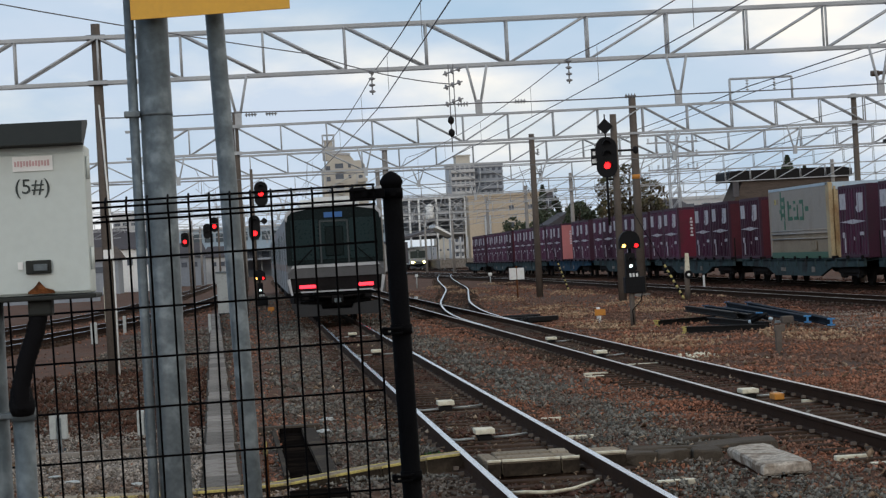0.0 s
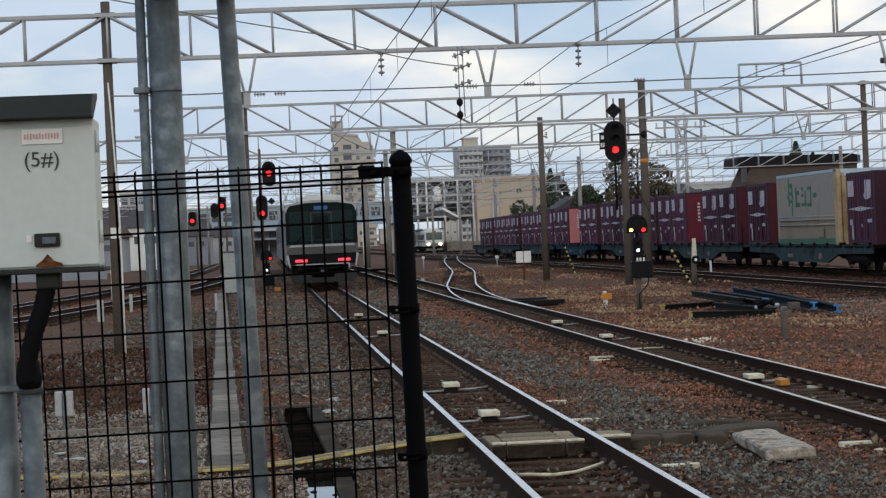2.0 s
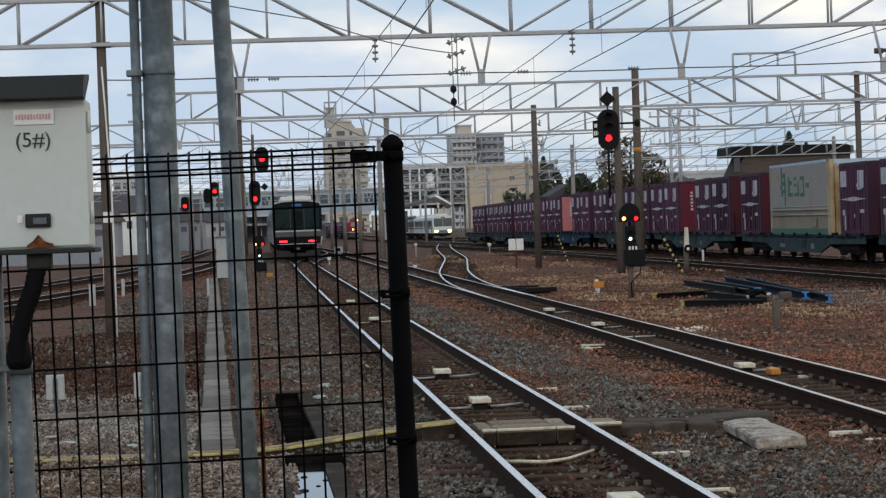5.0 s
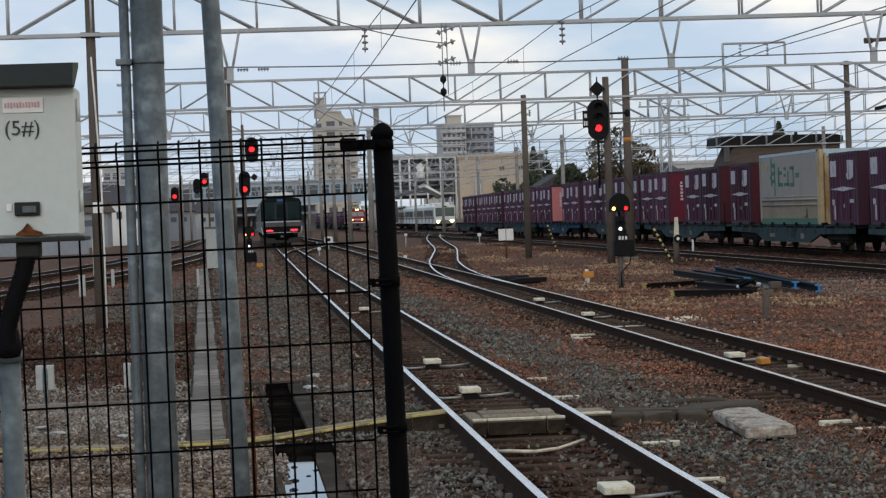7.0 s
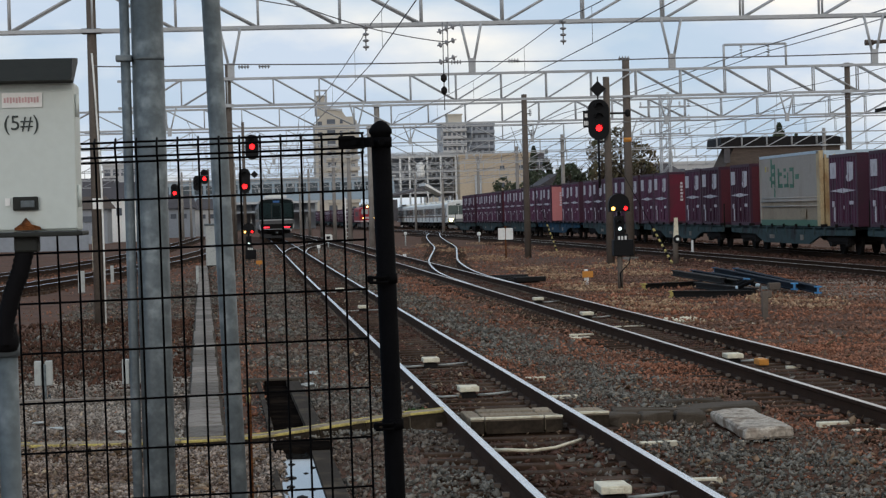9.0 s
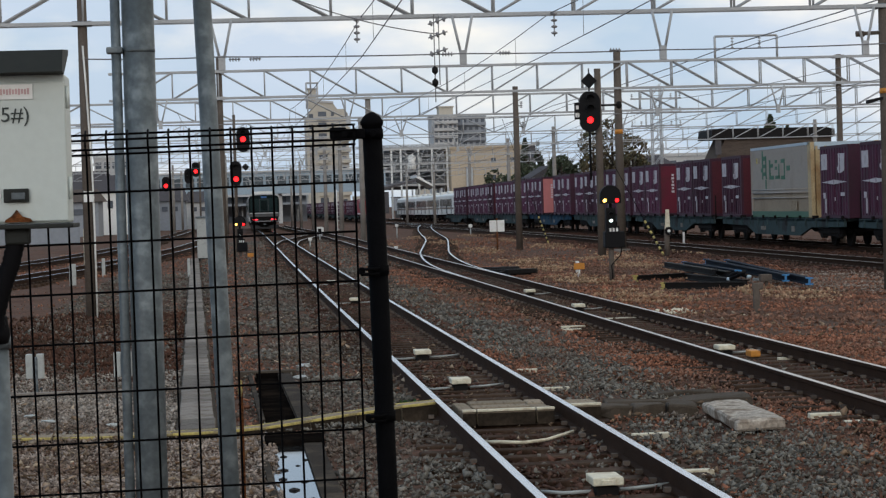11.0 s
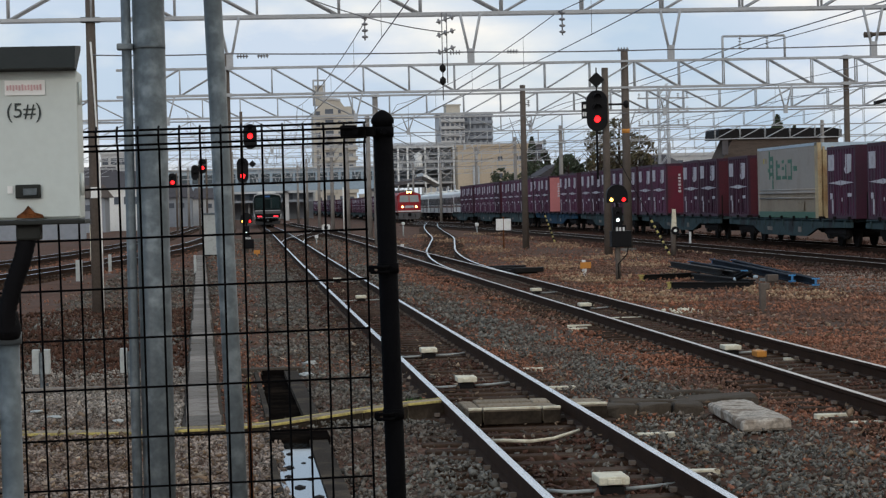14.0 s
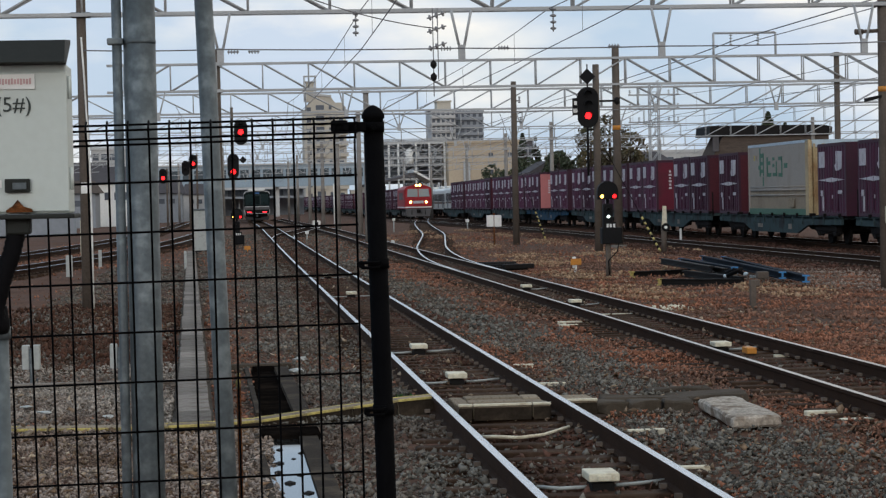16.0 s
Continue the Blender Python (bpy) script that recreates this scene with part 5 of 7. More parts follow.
# departing silver train, arriving white train, freight train behind the red locomotive
tail_train = [passenger_car("silver commuter train car with dark cab and red tail lamps", "tail", "train_silver", "train_brown")]
mid_car = passenger_car("silver commuter train car with dark windows", "plain", "train_silver", "train_brown")
tail_train += [mid_car] + [copy_thing(mid_car, pose(0, 0, 0)) for _ in range(3)]
white_car = passenger_car("white commuter train car with dark windows", "plain", "train_white", "train_brown")
white_train = [passenger_car("white commuter train front car with bright yellow headlamps", "head", "train_white", "train_brown"), white_car]
white_train += [copy_thing(white_car, pose(0, 0, 0)) for _ in range(3)]
loco = locomotive()
freight = []
for i in range(16):
    w_ = copy_thing(wagons[0], pose(0, 0, 0))
    freight.append((w_, 9.5 + 0.6 + 10.2 + i * 20.6))
    for k in range(5):
        if (i * 5 + k) % 7 == 3:
            continue
        c_ = copy_thing(kinds[("purple", "dark", "purple", "red")[(i + k) % 4]], pose(0, 0, 0))
        freight.append((c_, 9.5 + 0.6 + 10.2 + i * 20.6 + (k - 2) * 3.92))


# ---- things on the ground ----
def row_of_lids():
    """Concrete cable trough with separate lids, running off beside the poles."""
    root = thing("cable_trough", None, "grey concrete cable trough with separate flat lids", "cable trough", "", "structure")
    bm = B()
    box(bm, (0, 0.5, 0), (0.33, 0.988, 0.06), bev=0.01)
    me = bpy.data.meshes.new("lid")
    bm.to_mesh(me)
    bm.free()
    me.materials.append(M["concrete"])
    y = 21.45
    while y < 98:
        x = -0.395 - (y - 21) * 0.0176
        o = new("lid", me)
        o.parent = root
        o.matrix_basis = pose(x + random.uniform(-.008, .008), y, gz(y) - 0.14 + random.uniform(-.006, .006), random.uniform(-.3, .3), random.uniform(-1.2, 1.2), 1.0 + random.uniform(-.8, .8))
        y += 1.0
    bm = B()
    for s in (-1, 1):
        v = [bm.verts.new((-0.395 - (yy - 21) * 0.0176 + s * 0.17 + d, yy, z)) for yy in (21.45, 98) for d in (-0.03, 0.03) for z in (-0.35, -0.165)]
        for f in ((0, 1, 3, 2), (4, 6, 7, 5), (0, 4, 5, 1), (2, 3, 7, 6), (1, 5, 7, 3)):
            bm.faces.new([v[i] for i in f])
    part("channel_wall", bm, "concrete_dark", root)


row_of_lids()

walkway = thing("crossing_walkway", None, "worn yellow-edged boarded walkway across the tracks", "walkway", "", "structure")
pts_ = [(-3.2, 21.5), (-2.05, 21.32), (-1.06, 21.15), (-0.19, 21.25), (0.66, 21.64), (1.55, 22.05), (1.95, 22.15)]
for a, b in zip(pts_, pts_[1:]):
    n_ = max(1, round((b[0] - a[0]) / 0.5))
    for k in range(n_):
        p = Vector((*a, 0)).lerp(Vector((*b, 0)), k / n_)
        q = Vector((*a, 0)).lerp(Vector((*b, 0)), (k + 1) / n_)
        ang = math.degrees(math.atan2(q.y - p.y, q.x - p.x))
        ln = (q - p).length
        mid = (p + q) / 2
        za, zb = (0.12 * min(1.0, max(0.0, (e.x - 0.2) / 1.6)) for e in (p, q))
        tip = -math.degrees(math.atan2(zb - za, ln))
        lift = (za + zb) / 2
        bm = B()
        box(bm, (0, 0.12, -0.035), (ln - 0.010, 0.2, 0.2), bev=0.010)
        o = part("board", bm, "plank", walkway)
        o.matrix_basis = pose(mid.x, mid.y, lift - 0.185 + random.uniform(-.003, .003), 0, tip, ang)
        # Dark strip on the board's front: the shade there is put into its colour.
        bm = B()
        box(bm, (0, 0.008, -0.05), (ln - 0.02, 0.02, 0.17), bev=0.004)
        o = part("shade_fascia", bm, "wet_concrete", walkway)
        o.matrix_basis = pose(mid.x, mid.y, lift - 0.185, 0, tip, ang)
        bm = B()
        box(bm, (0, 0.004, 0.045), (ln - 0.002, 0.028, 0.024), bev=0.004)
        box(bm, (0, 0.185, 0.052), (ln - 0.002, 0.035, 0.02), bev=0.004)
        o = part("yellow_edge", bm, "yellow", walkway)
        o.matrix_basis = pose(mid.x, mid.y, lift - 0.180 + random.uniform(-.002, .002), 0, tip, ang + random.uniform(-.5, .5))
for xs_, ys_ in (((2.06, 2.20, 2.76, 2.94), (21.5, 21.86, 22.22)), ((3.12, 3.42), (21.75, 22.1))):
    for xa, xb in zip(xs_, xs_[1:]):
        for i, y_ in enumerate(ys_):
            bm = B()
            box(bm, (0, 0, 0), (xb - xa - random.uniform(.008, .02), 0.33, 0.13), bev=0.012)
            o = part("board", bm, "plank", walkway)
            o.matrix_basis = pose((xa + xb) / 2, y_, -0.105 + random.uniform(-.01, .01), random.uniform(-1.2, 1.2), 0, random.uniform(-.6, .6))
        # Near-black front strip again, with the face's shade as its colour.
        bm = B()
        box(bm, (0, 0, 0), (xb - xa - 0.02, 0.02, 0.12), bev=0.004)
        o = part("shade_fascia", bm, "wet_concrete", walkway)
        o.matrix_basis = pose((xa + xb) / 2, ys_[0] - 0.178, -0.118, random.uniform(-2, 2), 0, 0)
        bm = B()
        box(bm, (0, 0, 0), (xb - xa - 0.012, 0.05, 0.022), bev=0.004)
        o = part("yellow_edge", bm, "cream", walkway, "worn pale yellow edge")
        o.matrix_basis = pose((xa + xb) / 2, ys_[0] - 0.16, -0.033, 0, 0, random.uniform(-.8, .8))
for x_, y_, w_, d_, a_ in ((3.60, 22.0, 0.34, 0.4, -4), (3.93, 21.95, 0.31, 0.42, -6), (4.25, 21.9, 0.30, 0.4, -3), (4.05, 22.75, 0.8, 0.5, -4), (4.75, 22.95, 0.8, 0.6, -6), (4.6, 23.7, 0.7, 0.3, 3)):
    bm = B()
    box(bm, (0, 0, 0), (w_, d_, 0.16), bev=0.025)
    bmesh.ops.subdivide_edges(bm, edges=bm.edges[:], cuts=1)
    for v_ in bm.verts:
        v_.co += Vector((noise.noise(v_.co * 6 + Vector((x_ * 9, y_, 0))), noise.noise(v_.co * 6 + Vector((0, x_ * 9, y_))), noise.noise(v_.co * 6 + Vector((y_, 0, x_ * 9))))) * 0.03
    o = part("kerb_block", bm, "concrete_dark", walkway)
    o.matrix_basis = pose(x_, y_, -0.165 if y_ < 22.5 else -0.2, random.uniform(-1.5, 1.5), random.uniform(-2, 2), a_)

slab = thing("concrete_slab", pose(4.66, 21.2, -0.045), "loose pale concrete slab lying beside the track", "slab")
bm = B()
v = [bm.verts.new((x, y, z)) for z in (-0.16, -0.055) for x, y in ((-0.26, -1.05), (0.22, -0.92), (0.26, 1.15), (-0.17, 0.85))]
for f in ((3, 2, 1, 0), (4, 5, 6, 7), (0, 1, 5, 4), (1, 2, 6, 5), (2, 3, 7, 6), (3, 0, 4, 7)):
    bm.faces.new([v[i] for i in f])
bmesh.ops.bevel(bm, geom=bm.edges[:], offset=0.02, segments=1, affect="EDGES")
bmesh.ops.subdivide_edges(bm, edges=bm.edges[:], cuts=5, use_grid_fill=True)
for v_ in bm.verts:
    v_.co += Vector((noise.noise(v_.co * 7), noise.noise(v_.co * 7 + Vector((9, 0, 0))), 0.35 * noise.noise(v_.co * 9 + Vector((0, 9, 0))))) * 0.030
part("body", bm, "slab_stone", slab)

drain = thing("drain_channel", None, "old concrete drain channel holding still water", "drain", "", "structure")
for s, x0, x1 in ((-1, 0.27, 0.20), (1, 0.63, 0.60)):
    bm = B()
    for ya, yb, xa, xb in ((14, 20.4, x0, x0 - 0.06 * (s < 0) - 0.03), (22.4, 28.6, x1 + 0.02, x1 - 0.06)):
        v = [bm.verts.new((x + d, y, z)) for y, x in ((ya, xa), (yb, xb)) for d in ((-0.03, 0.02) if s < 0 else (-0.06, 0.10)) for z in (-0.6, -0.14)]
        for f in ((0, 1, 3, 2), (4, 6, 7, 5), (0, 4, 5, 1), (2, 3, 7, 6), (1, 5, 7, 3)):
            bm.faces.new([v[i] for i in f])
    part("channel_wall", bm, "wet_concrete", drain)
bm = B()
box(bm, (0.41, 17.4, -0.170), (0.32, 6.4, 0.012))
part("water_surface", bm, "water", drain)
bm = B()
# Near-black sheet at ground level; colour carries the shade of a deep channel.
box(bm, (0.40, 25.5, -0.205), (0.4, 6.2, 0.02))
part("channel_bed", bm, "wet_mud", drain)
bm = B()
box(bm, (0.32, 28.8, -0.16), (0.75, 0.22, 0.1), bev=0.01)
part("lintel", bm, "concrete_dark", drain)
# A black box, not a hole: the opening's shade is put into it.
bm = B()
box(bm, (0.38, 28.66, -0.19), (0.34, 0.05, 0.11))
part("opening_shade", bm, "wet_mud", drain)
bm = B()
box(bm, (0.47, 20.35, -0.19), (0.52, 0.55, 0.16), bev=0.02)
part("cross_wall", bm, "wet_mud", drain)
bm = B()
for x_, y_, w_ in ((0.33, 18.2, 0.09), (0.47, 17.4, 0.07), (0.38, 16.9, 0.10), (0.52, 18.9, 0.06), (0.35, 19.2, 0.07), (0.31, 17.6, 0.08), (0.45, 18.5, 0.05), (0.50, 16.3, 0.09)):
    bmesh.ops.create_icosphere(bm, subdivisions=1, radius=w_ / 2, matrix=Matrix.Translation((x_, y_, -0.166)) @ Matrix.Diagonal((1, 1, 0.5, 1)))
tagged(part("mud_lump", bm, "black_steel", drain), kind="stuff")


def balise(x, y, label, rot=0, mat_="cream"):
    root = thing("track_transponder", pose(x, y, -0.10, 0, 0, rot), label, "transponder", "track transponders")
    bm = B()
    box(bm, (0, 0, 0.025), (0.22, 0.34, 0.06), bev=0.01)
    box(bm, (0, -0.172, 0.02), (0.10, 0.03, 0.04), bev=0.006)
    part("body", bm, mat_, root)
    bm = B()
    box(bm, (0, 0, -0.06), (0.16, 0.26, 0.09), bev=0.01)
    part("bracket", bm, "black_steel", root)
    for line_ in ([(-0.45, 0.05, -0.05), (-0.3, -0.02, -0.06), (-0.1, -0.06, -0.05)], [(0.1, -0.02, -0.05), (0.3, 0.06, -0.05), (0.5, 0.12, -0.04)]):
        bm = B()
        pipe(bm, line_, 0.014, 6)
        part("cable", bm, "grey_case", root)


balise(2.46, 30.8, "cream track transponder bolted between the rails")
balise(2.46, 25.6, "cream track transponder bolted between the rails")
balise(2.56, 16.1, "cream track transponder bolted between the rails", 0)
balise(6.33, 29.6, "cream track transponder with an orange cable box")
balise(6.37, 42.7, "pale flat track transponder between the rails")
balise(6.44, 50.4, "pale flat track transponder between the rails")
balise(2.5, 49.0, "pale flat track transponder between the rails")
balise(2.5, 61.0, "pale flat track transponder between the rails")
ob_ = thing("orange_cable_box", pose(6.55, 28.9, -0.12), "small orange cable box beside the rail", "cable box")
bm = B()
box(bm, (0, 0, 0), (0.13, 0.3, 0.08), bev=0.012)
part("body", bm, "orange", ob_)
for x_, y_, l_ in ((6.95, 28.6, 0.3), (7.0, 30.4, 0.3), (6.6, 39.5, 0.6), (7.2, 26.0, 0.3), (5.5, 37.5, 0.4), (5.35, 36.6, 0.3), (3.5, 25.3, 0.3), (3.6, 20.0, 0.34), (3.4, 17.2, 0.34), (3.55, 28.2, 0.25), (5.6, 20.4, 0.3), (5.5, 21.2, 0.35), (3.7, 32.0, 0.3)):
    m_ = thing("sleeper_marker", pose(x_, y_, -0.19, 0, 0, random.uniform(-4, 4)), "weathered pale timber strip lying by the rail", "timber strip", "timber strips")
    bm = B()
    box(bm, (0, 0, 0), (l_, 0.11, 0.05), bev=0.008)
    part("strip", bm, "cream", m_)


def marker_post(x, y, h, w, material, label, lean=0.0, base=-0.3):
    root = thing("marker_post", pose(x, y, gz(y), lean, 0, 0), label, "marker post", "small posts beside the tracks")
    bm = B()
    box(bm, (0, 0, (h + base) / 2), (w, w * 0.6, h - base), bev=min(0.02, w * 0.2))
    part("post", bm, material, root)
    return root


# twin white cabinets on legs
for x_, y_ in ((-2.40, 27.5), (-1.36, 27.3)):
    c_ = thing("trackside_cabinet", pose(x_, y_, -0.09), "pair of small white boxes on a steel leg", "cabinet", "small white cabinets")
    for dx in (-0.062, 0.062):
        bm = B()
        box(bm, (dx, 0, 0.22), (0.085, 0.14, 0.29), bev=0.01)
        part("case", bm, "grey_case", c_)
    bm = B()
    box(bm, (0.01, -0.06, 0.02), (0.05, 0.05, 0.62), bev=0.008)
    box(bm, (0.06, 0.03, -0.16), (0.03, 0.03, 0.25))
    part("leg", bm, "galv", c_)
strip = thing("kerb_strip", pose(-2.0, 26.9, -0.17), "low grey concrete kerb strip in the ballast", "kerb", "", "structure")
bm = B()
for k in range(5):
    box(bm, (-2.2 + k * 0.9, 0, 0), (0.89, 0.10, 0.07), bev=0.01)
part("kerb", bm, "concrete", strip)
marker_post(-4.44, 78, 0.4, 0.11, "grey_case", "short white marker post with a pointed top")
marker_post(-4.96, 70.7, 0.4, 0.2, "grey_case", "white twin marker box beside the track")
marker_post(-6.1, 96, 1.3, 0.3, "cream", "pale yellow marker post")
marker_post(-1.5, 73.5, 0.4, 0.09, "grey_case", "short white marker post by the cable trough")
marker_post(18.6, 94.5, 0.42, 0.09, "white", "thin white marker post beside the siding")
marker_post(9.43, 63.2, 0.2, 0.1, "white", "white stub under the orange plate")
cab_ = thing("relay_cabinet", pose(-1.25, 99, 0), "tall white equipment cabinet beside the masts", "cabinet")
bm = B()
box(bm, (0, 0, 0.72), (0.75, 0.6, 1.75), bev=0.02)
part("body", bm, "grey_case", cab_)
bm = B()
box(bm, (0, 0, 1.62), (0.85, 0.7, 0.08), bev=0.02)
part("lid", bm, "galv", cab_)
bm = B()
box(bm, (0, 0, -0.25), (0.8, 0.65, 0.26))
part("plinth", bm, "black_steel", cab_)

wb = thing("white_board_sign", pose(11.3, 99, 0), "pair of square white boards on a rusty post", "sign")
bm = B()
rod(bm, (0, 0.03, -0.4), (0, 0.03, 1.2), 0.035, 8)
part("post", bm, "rust", wb)
for dx in (-0.17, 0.17):
    bm = B()
    box(bm, (dx, 0, 0.86), (0.31, 0.03, 0.5), bev=0.01)
    part("board", bm, "white", wb)
os_ = thing("orange_plate_sign", pose(9.45, 63.0, 0), "small orange plate sign on a short white stub", "sign")
bm = B()
box(bm, (0, 0, 0.06), (0.30, 0.03, 0.18), bev=0.01)
part("plate", bm, "orange", os_)
bm = B()
rod(bm, (0, 0.03, -0.35), (0, 0.03, 0.1), 0.03, 8)
part("stub", bm, "white", os_)
for x_, y_, s_ in ((0.62, 97, 0.26),):
    o_ = thing("orange_plate_sign", pose(x_, y_, gz(y_)), "small orange plate low beside the track", "sign")
    bm = B()
    box(bm, (0, 0, -0.02), (s_, 0.03, s_ * 0.6), bev=0.01)
    rod(bm, (0, 0.02, -0.35), (0, 0.02, 0), 0.02, 6)
    part("plate", bm, "orange", o_)
for x_, y_, h_, w_ in ((10.45, 148.9, 0.5, 0.2), (15.9, 155.2, 0.25, 0.26), (5.47, 149.7, 0.2, 0.55), (4.04, 125, 0.1, 0.2), (7.22, 103.8, -0.1, 0.16)):
    o_ = thing("point_indicator", pose(x_, y_, gz(y_)), "low white point indicator beside the track", "point indicator", "point indicators")
    bm = B()
    rod(bm, (0, 0, -0.35), (0, 0, h_), 0.04, 8)
    part("stem", bm, "grey_case", o_)
    bm = B()
    box(bm, (0, 0, h_ + w_ * 0.4), (w_, 0.1, w_ * 0.85), bev=w_ * 0.2)
    t_ = part("target", bm, "white", o_)
    if w_ > 0.5:
        bm = B()
        box(bm, (0, -0.056, h_ + w_ * 0.42), (w_ * 0.42, 0.02, w_ * 0.36), bev=0.008)
        part("dark_centre", bm, "signal_black", t_)

# stacked steel beams with blue ends and black hoses
bl = []
for i, (xa, ya, xb, yb, zz, yy) in enumerate(((9.94, 57.1, 11.6, 57.9, -0.12, 0), (9.66, 51.8, 11.3, 50.6, -0.12, 0), (13.38, 64.8, 12.21, 50.4, 0.02, 1), (13.86, 64.2, 12.29, 48.6, 0.0, 1), (11.66, 62.0, 11.41, 54.2, 0.06, 0), (11.9, 61.5, 11.62, 53.6, 0.02, 0), (12.1, 61.5, 11.75, 53.2, 0.06, 1), (11.2, 56.5, 11.5, 51.2, -0.1, 0))):
    g_ = thing("steel_beam", None, "dark steel beam with blue painted ends on the ballast" if yy else "black steel beam with yellow marks on its ends", "beam", "stacked beams")
    d_ = Vector((xb - xa, yb - ya, 0))
    m_ = Matrix.Translation(((xa + xb) / 2, (ya + yb) / 2, zz)) @ d_.to_track_quat("Y", "Z").to_matrix().to_4x4()
    g_.matrix_basis = m_
    ln = d_.length
    bm = B()
    box(bm, (0, 0, 0.065), (0.15, ln, 0.025))
    box(bm, (0, 0, -0.065), (0.15, ln, 0.025))
    box(bm, (0, 0, 0), (0.025, ln, 0.13))
    part("web", bm, "steel_blue" if yy else "black_steel", g_)
    for e in (-1, 1):
        if not yy and (i > 1 or e > 0):
            continue
        bm = B()
        k = ln / 2 - 0.04
        box(bm, (0, e * k, 0.066), (0.158, 0.09, 0.03))
        box(bm, (0, e * k, -0.066), (0.158, 0.09, 0.03))
        box(bm, (0, e * k, 0), (0.04, 0.09, 0.13))
        part("painted_end", bm, "blue_paint" if yy else "yellow", g_)
gb_ = thing("grey_block", pose(11.86, 50.9, 0.02), "grey concrete block standing among the steel beams", "block")
bm = B()
box(bm, (0, 0, 0), (0.26, 0.22, 0.16), bev=0.02)
box(bm, (0.02, -0.02, -0.14), (0.06, 0.08, 0.2), bev=0.01)
part("block", bm, "concrete_pole", gb_)
hs_ = thing("black_hose", None, "coiled black hose with pale blue ends lying on the beams", "hose")
bm = B()
pipe(bm, [(11.15, 51.4, 0.0), (11.3, 51.0, 0.1), (11.45, 51.2, 0.16), (11.5, 51.8, 0.1), (11.38, 52.2, 0.02), (11.24, 51.8, 0.06), (11.3, 51.3, 0.14), (11.5, 51.1, 0.05)], 0.045, 8)
part("hose", bm, "rubber", hs_)
for x_, y_, z_ in ((11.13, 51.38, 0.0), (11.52, 51.05, 0.05)):
    bm = B()
    lathe(bm, (x_ - 0.05, y_, z_), (x_ + 0.05, y_, z_), [(0, .025), (.2, .04), (.8, .04), (1, .025)], 10)
    part("coupling", bm, "pale_blue", hs_)
stake = thing("survey_stake", pose(9.33, 40.8, 0), "short concrete survey stake with a grey metal cap", "stake")
bm = B()
box(bm, (0, 0, 0.0), (0.11, 0.11, 0.62), bev=0.02)
part("post", bm, "concrete_pole", stake)
bm = B()
box(bm, (0.03, 0, 0.25), (0.20, 0.10, 0.13), bev=0.03)
part("collar", bm, "concrete_pole", stake)
bm = B()
box(bm, (0.0, 0, 0.37), (0.1, 0.08, 0.05), bev=0.01)
part("head", bm, "galv", stake)


def guy(xa, ya, za, xb, yb, zb, label):
    root = thing("guy_wire_guard", None, label, "guy wire", "guy wires")
    p, q = Vector((xa, ya, za)), Vector((xb, yb, zb))
    n = 14
    for i in range(n):
        bm = B()
        rod(bm, p.lerp(q, i / n), p.lerp(q, (i + 1) / n), 0.045, 8)
        part("black_band" if i % 2 else "yellow_band", bm, "rubber" if i % 2 else "yellow", root)
    bm = B()
    rod(bm, q, q + (q - p) * 3.5, 0.012, 5)
    part("wire", bm, "rubber", root)


guy(15.1, 80.5, -0.15, 14.65, 81.8, 1.15, "black and yellow banded guard on a guy wire")
guy(15.3, 112, -0.2, 14.95, 113, 1.2, "black and yellow banded guard on a guy wire")
kp = thing("kilometre_post", pose(15.45, 81.6, 0), "pale tapering marker post with a round dial", "marker post")
bm = B()
rod(bm, (0, 0, -0.4), (0, 0, 0.9), 0.10, 10)
part("base", bm, "concrete_pole", kp)
bm = B()
prism(bm, [(-0.10, 0.65), (0.10, 0.65), (0.07, 1.45), (-0.05, 1.45)], -0.16, -0.1)
part("plate", bm, "cream", kp)
bm = B()
rod(bm, (0.04, -0.19, 0.68), (0.04, -0.16, 0.68), 0.15, 20)
part("dial", bm, "signal_black", kp)
bm = B()
rod(bm, (0.04, -0.2, 0.68), (0.04, -0.19, 0.68), 0.055, 18)
part("dial_face", bm, "white", kp)
for x_, y_, k_ in ((0.74, 28.0, 0.5), (0.86, 30.2, 0.4), (-1.9, 23.3, 0.22), (-2.15, 24.0, 0.18), (-1.55, 24.8, 0.2), (-1.25, 22.7, 0.16)):
    rg = thing("plastic_scrap", pose(x_, y_, -0.16, 0, 0, random.uniform(0, 90)), "crumpled pale plastic scrap lying on the stones", "scrap", "litter scraps")
    bm = B()
    bmesh.ops.create_icosphere(bm, subdivisions=2, radius=0.14 * k_ ** 0.5)
    for v_ in bm.verts:
        v_.co *= 1 + 0.9 * noise.noise(v_.co * 14 + Vector((x_, y_, 0)))
        v_.co.z *= 0.3
    part("sheet", bm, "grey_case", rg)
lc = thing("loose_cable", None, "pale loose cable lying across the sleepers", "cable")
bm = B()
pipe(bm, [(2.05, 19.62, -0.15), (2.2, 19.5, -0.14), (2.4, 19.42, -0.145), (2.62, 19.55, -0.14), (2.78, 19.78, -0.13), (2.9, 19.95, -0.12)], 0.016, 6)
part("cable", bm, "cream", lc)
pile = thing("rubble_heap", pose(9.0, 66, 0), "low dark heap of old sleepers and rubble", "heap")
for i in range(14):
    bm = B()
    box(bm, (0, 0, 0), (0.9, 0.2, 0.13), Matrix.Translation((random.uniform(-.2, .3) - 1.2, random.uniform(-2, 4), -0.18 + 0.04 * (i % 4))) @ Matrix.Rotation(random.uniform(-.4, .4), 4, "Z"), 0.015)
    part("timber", bm, "black_steel", pile)
bm = B()
